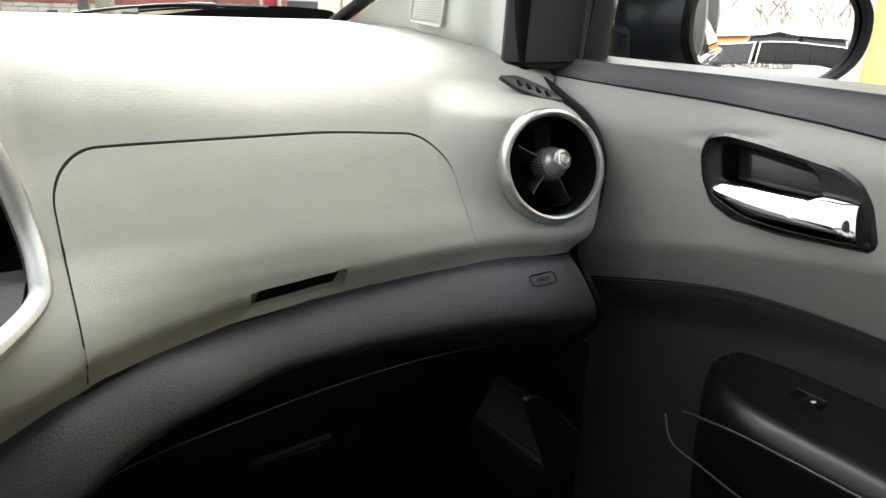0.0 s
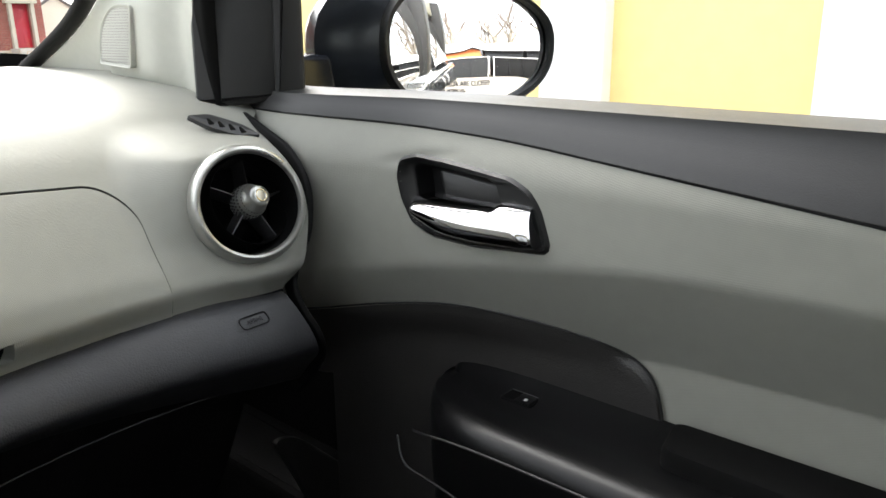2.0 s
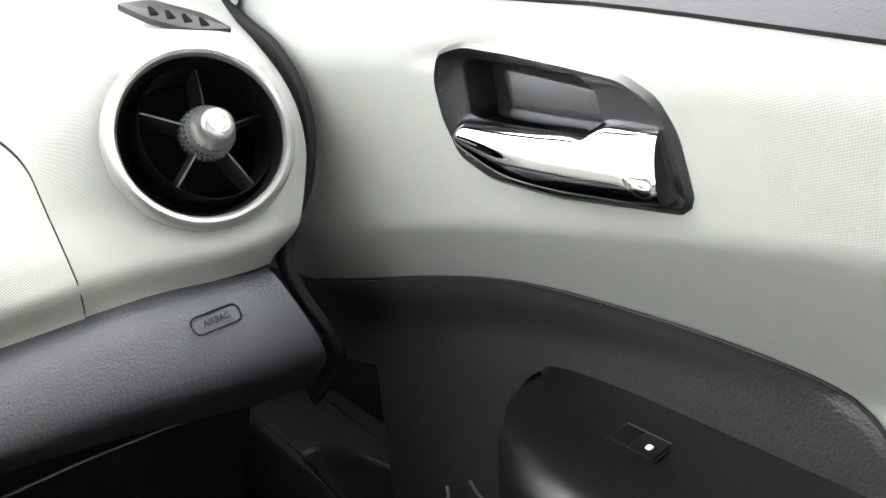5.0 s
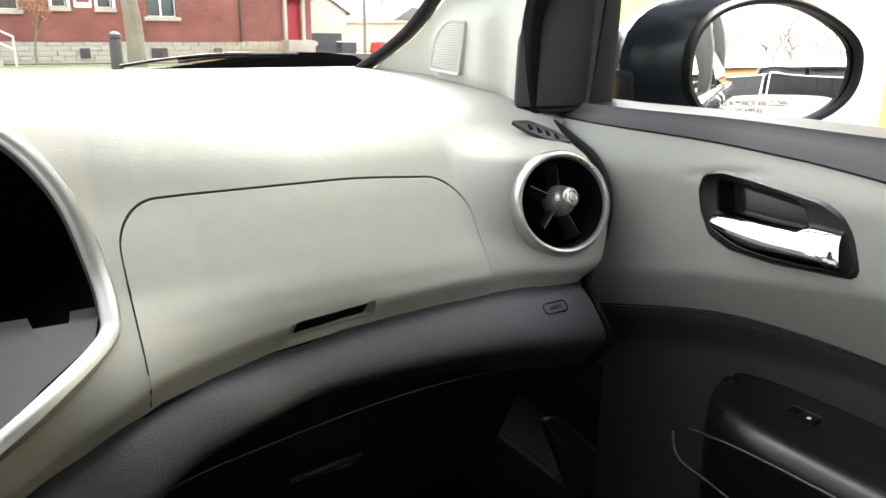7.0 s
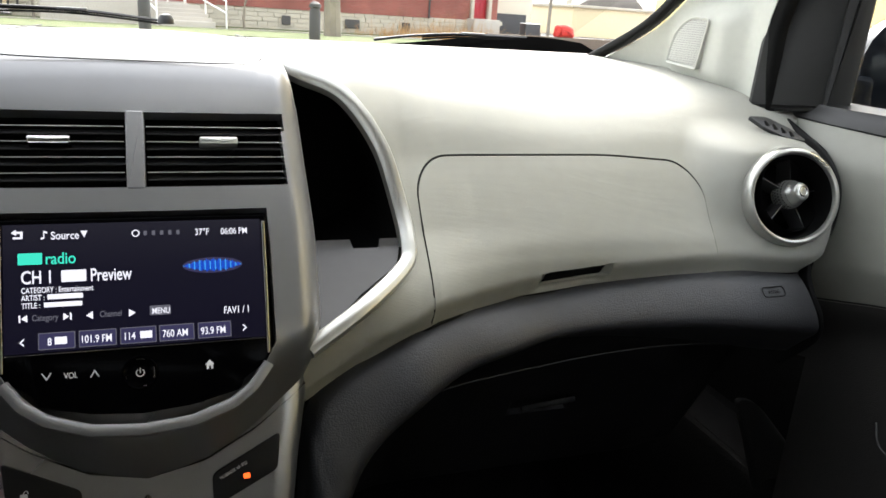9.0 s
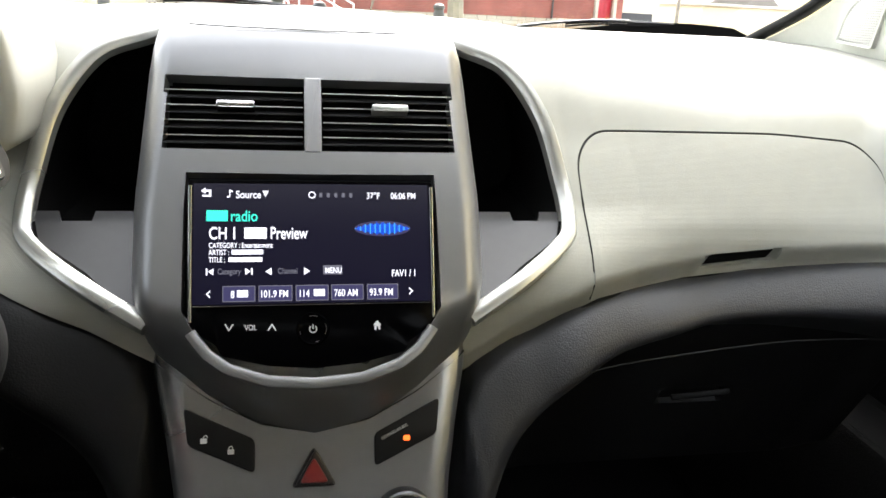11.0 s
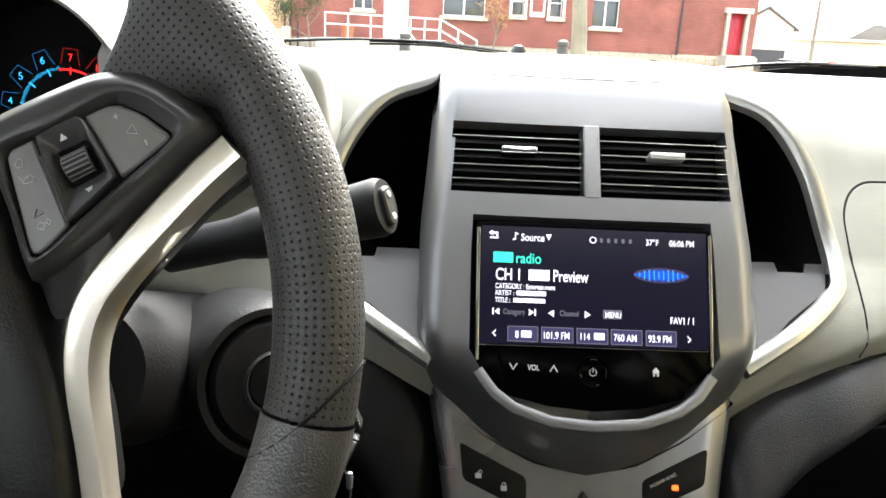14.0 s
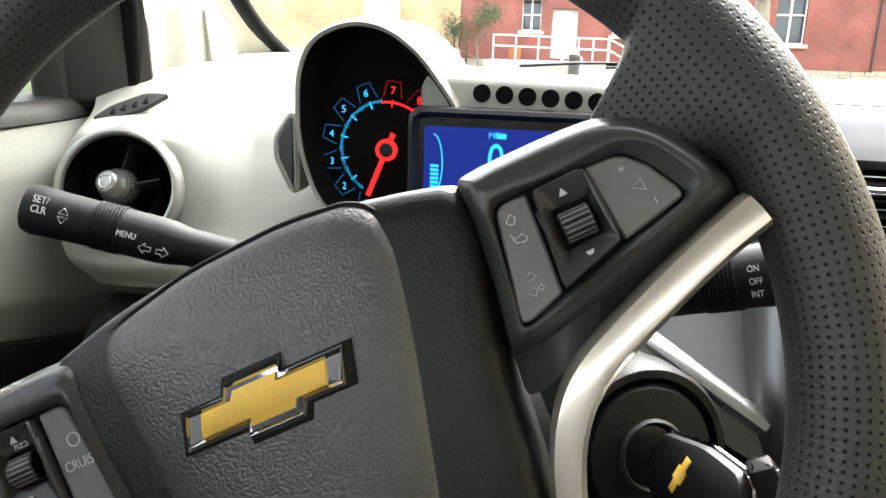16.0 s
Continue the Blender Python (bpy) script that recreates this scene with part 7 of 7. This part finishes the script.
# neighbours
north = thing("buff_brick_building", (-16, 38, 0), "buff brick building with a pale pilaster beside the church", "building")
part("wall", block((20, 6, 7), Matrix.Translation((-15.9, 40.0, 3.5)), .02), BUFF_BRICK, north)
part("pilaster", block((1.8, .5, 7.0), Matrix.Translation((-9.7, 36.9, 3.5)), .03), CREAM, north, "pale pilaster")
part("coping", block((20.3, 6.3, .3), Matrix.Translation((-15.9, 40.0, 7.1)), .03), LIME, north)
part("base_course", block((20.05, .2, .9), Matrix.Translation((-15.9, 36.95, .45)), .02), CREAM, north)
meter = thing("gas_meter", (-6.0, 36.4, 0), "grey gas meter and pipes on the wall", "meter")
part("meter_box", block((.45, .3, .6), Matrix.Translation((-6.0, 36.3, .75)), .08), CONCRETE, meter)
for x, h in ((-6.1, 2.0), (-5.85, 1.6), (-5.5, 1.3)):
    part("pipe", lathe([(.05, 0), (.05, h)], Matrix.Translation((x, 36.5, 0)), 8), IRON, meter)
part("meter_head", lathe([(.0, -.2), (.18, -.2), (.2, 0), (.16, .2), (0, .2)], Matrix.Translation((-6.1, 36.4, 1.9)), 14), IRON, meter)
planter = solo("planter", lathe([(.0, 0), (.25, 0), (.31, .5), (.33, .56), (.29, .56), (.26, .48), (0, .45)], Matrix.Translation((-3.05, 34.5, .67)), 20), material("terracotta", (.42, .16, .08), .85, vary=.15, scale=5), "terracotta planter on the landing", "planter")

gar = thing("pale_garage", (19.5, 46, 0), "pale sided garage with a gable roof", "garage")
part("wall", slab([(-2.2, -.5), (1.5, -.5), (1.5, 2.35), (-.2, 3.4), (-2.2, 2.2)], Matrix.Translation((21.0, 46, 0)) @ YF, 6, .01), PALE_SIDING, gar)
part("roof", slab([(-2.5, 1.97), (-.2, 3.37), (1.8, 2.13), (1.8, 2.28), (-.2, 3.55), (-2.5, 2.12)], Matrix.Translation((21.0, 45.9, .02)) @ YF, 6.2, .01), SLATE, gar)
part("garage_door", block((2.2, .1, 1.5), Matrix.Translation((21.0, 45.92, .30)), .02), DARK, gar)
flat = thing("cream_flat_building", (36, 62, 0), "cream flat-roofed building far down the street", "building")
part("wall", block((14, 10, 2.4), Matrix.Translation((38.5, 62, .7)), .05), CREAM, flat)
part("parapet", block((14.4, 10.4, .2), Matrix.Translation((38.5, 62, 1.98)), .03), LIME, flat)
part("upper_roof", slab([(-3.2, 0), (3.4, 0), (2.2, 1.1), (-1.2, 1.25)], Matrix.Translation((36.8, 60, 2.05)) @ YF, 6, .05), SLATE, flat, "grey pitched roof behind the parapet")
part("chimney", lathe([(.25, 0), (.22, 6.0)], Matrix.Translation((33.2, 61, 2.0)), 12), CONCRETE, flat)
pole = solo("utility_pole", lathe([(.14, 0), (.11, 9)], Matrix.Translation((27.9, 54, -.4)), 10), BARK, "weathered wooden utility pole", "pole")
solo("low_fence", block((9, .3, .62), Matrix.Translation((18.6, 33, -.14)), .02), material("brown_weathered_board", (.13, .10, .075), .9, vary=.3, scale=3), "low brown weathered wall along the street", "fence", kind="structure")
solo("red_tarp", dome(rounded([(-.5, 0), (.6, 0), (.5, .7), (.1, .95), (-.4, .9)], .2, 4), Matrix.Translation((18.0, 32.95, .165)) @ YF @ Matrix.Diagonal((.95, .62, .6, 1)), [(0, -.4), (0, 0), (.1, .15), (.25, .22)]), RED_CLOTH, "red tarp over a low wall", "tarp")
solo("grey_bin", block((.8, .7, 1.0), Matrix.Translation((16.7, 34, .2)), .06), DARK, "grey bin beside the street", "bin")

# yellow building beside the car
east = thing("yellow_building", (5.3, 0, 0), "yellow painted building with white pilasters beside the car", "building")
part("wall", block((6, 15, 5.5), Matrix.Translation((8.05, -.45, 2.75)), .03), YELLOW, east)
for y0, y1 in ((2.19, 2.70), (.20, .84), (-2.0, -1.4)):
    part("pilaster", block((.16, y1 - y0, 5.5), Matrix.Translation((5.0, (y0 + y1) / 2, 2.75)), .02), WHITE_PAINT, east, "white pilaster")
part("coping", block((6.3, 15.3, .25), Matrix.Translation((8.05, -.45, 5.6)), .03), WHITE_PAINT, east)

# seen in the mirror: dark low containers, a row of sheds
SKIP_BLACK = material("matt_black_sheet_steel", (.005, .005, .0055), .7, vary=.35, scale=3, spec=.2)
SKIP_GREY = material("grey_sheet_steel", (.022, .023, .025), .7, vary=.25, scale=3, spec=.2)
for k in range(5):
    skip = thing("dark_container", (-15 + 4.8 * k, -15, 0), "low dark steel container at the lot's end", "container", "containers at the lot's end")
    steel = SKIP_GREY if k % 2 else SKIP_BLACK
    part("side_sheet", block((4.6, 2.2, 1.02), Matrix.Translation((-15 + 4.8 * k, -15, .55)), .05), steel, skip)
    part("top_rail", block((4.7, .08, .03), Matrix.Translation((-15 + 4.8 * k, -13.88, 1.06)), .015), WHITE_PAINT, skip, "thin white top rail")
    for x in (-2.3, 2.3):
        part("corner_post", block((.035, .08, 1.0), Matrix.Translation((-15 + 4.8 * k + x, -13.88, .54)), .015), WHITE_PAINT, skip)
    for x in span(-1.7, 1.7, 7):
        part("rib", block((.07, .05, .9), Matrix.Translation((-15 + 4.8 * k + x, -13.89, .54)), .02), steel, skip)
for k in range(9):
    x = -16 + 2.75 * k
    shed = thing("small_shed", (x, -24, 0), "low boxy shed with a thick white roof", "shed", "sheds behind the containers")
    part("wall", block((2.5, 3, 1.6), Matrix.Translation((x, -24, .8)), .03), ORANGE if k in (3, 6) else SKIP_GREY, shed, "orange sheet wall" if k in (3, 6) else "dark sheet wall")
    part("roof", block((2.6, 3.3, .50), Matrix.Translation((x, -24, 1.86)), .08), WHITE_PAINT, shed, "white flat roof")
    part("eave", block((2.56, .06, .12), Matrix.Translation((x, -22.33, 1.56)), .02), SKIP_BLACK, shed)

# the street lies a little lower and turned against the car
SLOPE = Matrix.Rotation(radians(-.65), 4, "X") @ Matrix.Rotation(radians(.6), 4, "Z")
for ob in [o for o in bpy.data.objects if o.parent is None]:
    if ob.name.split(".")[0] in ("lawn", "path", "kerb", "brick_church", "stone_stairs", "white_railing", "bollard", "street_tree", "sapling", "shrub", "dry_brush", "buff_brick_building", "gas_meter", "planter", "pale_garage", "cream_flat_building", "utility_pole", "low_fence", "red_tarp", "grey_bin"):
        ob.matrix_basis = SLOPE @ ob.matrix_basis
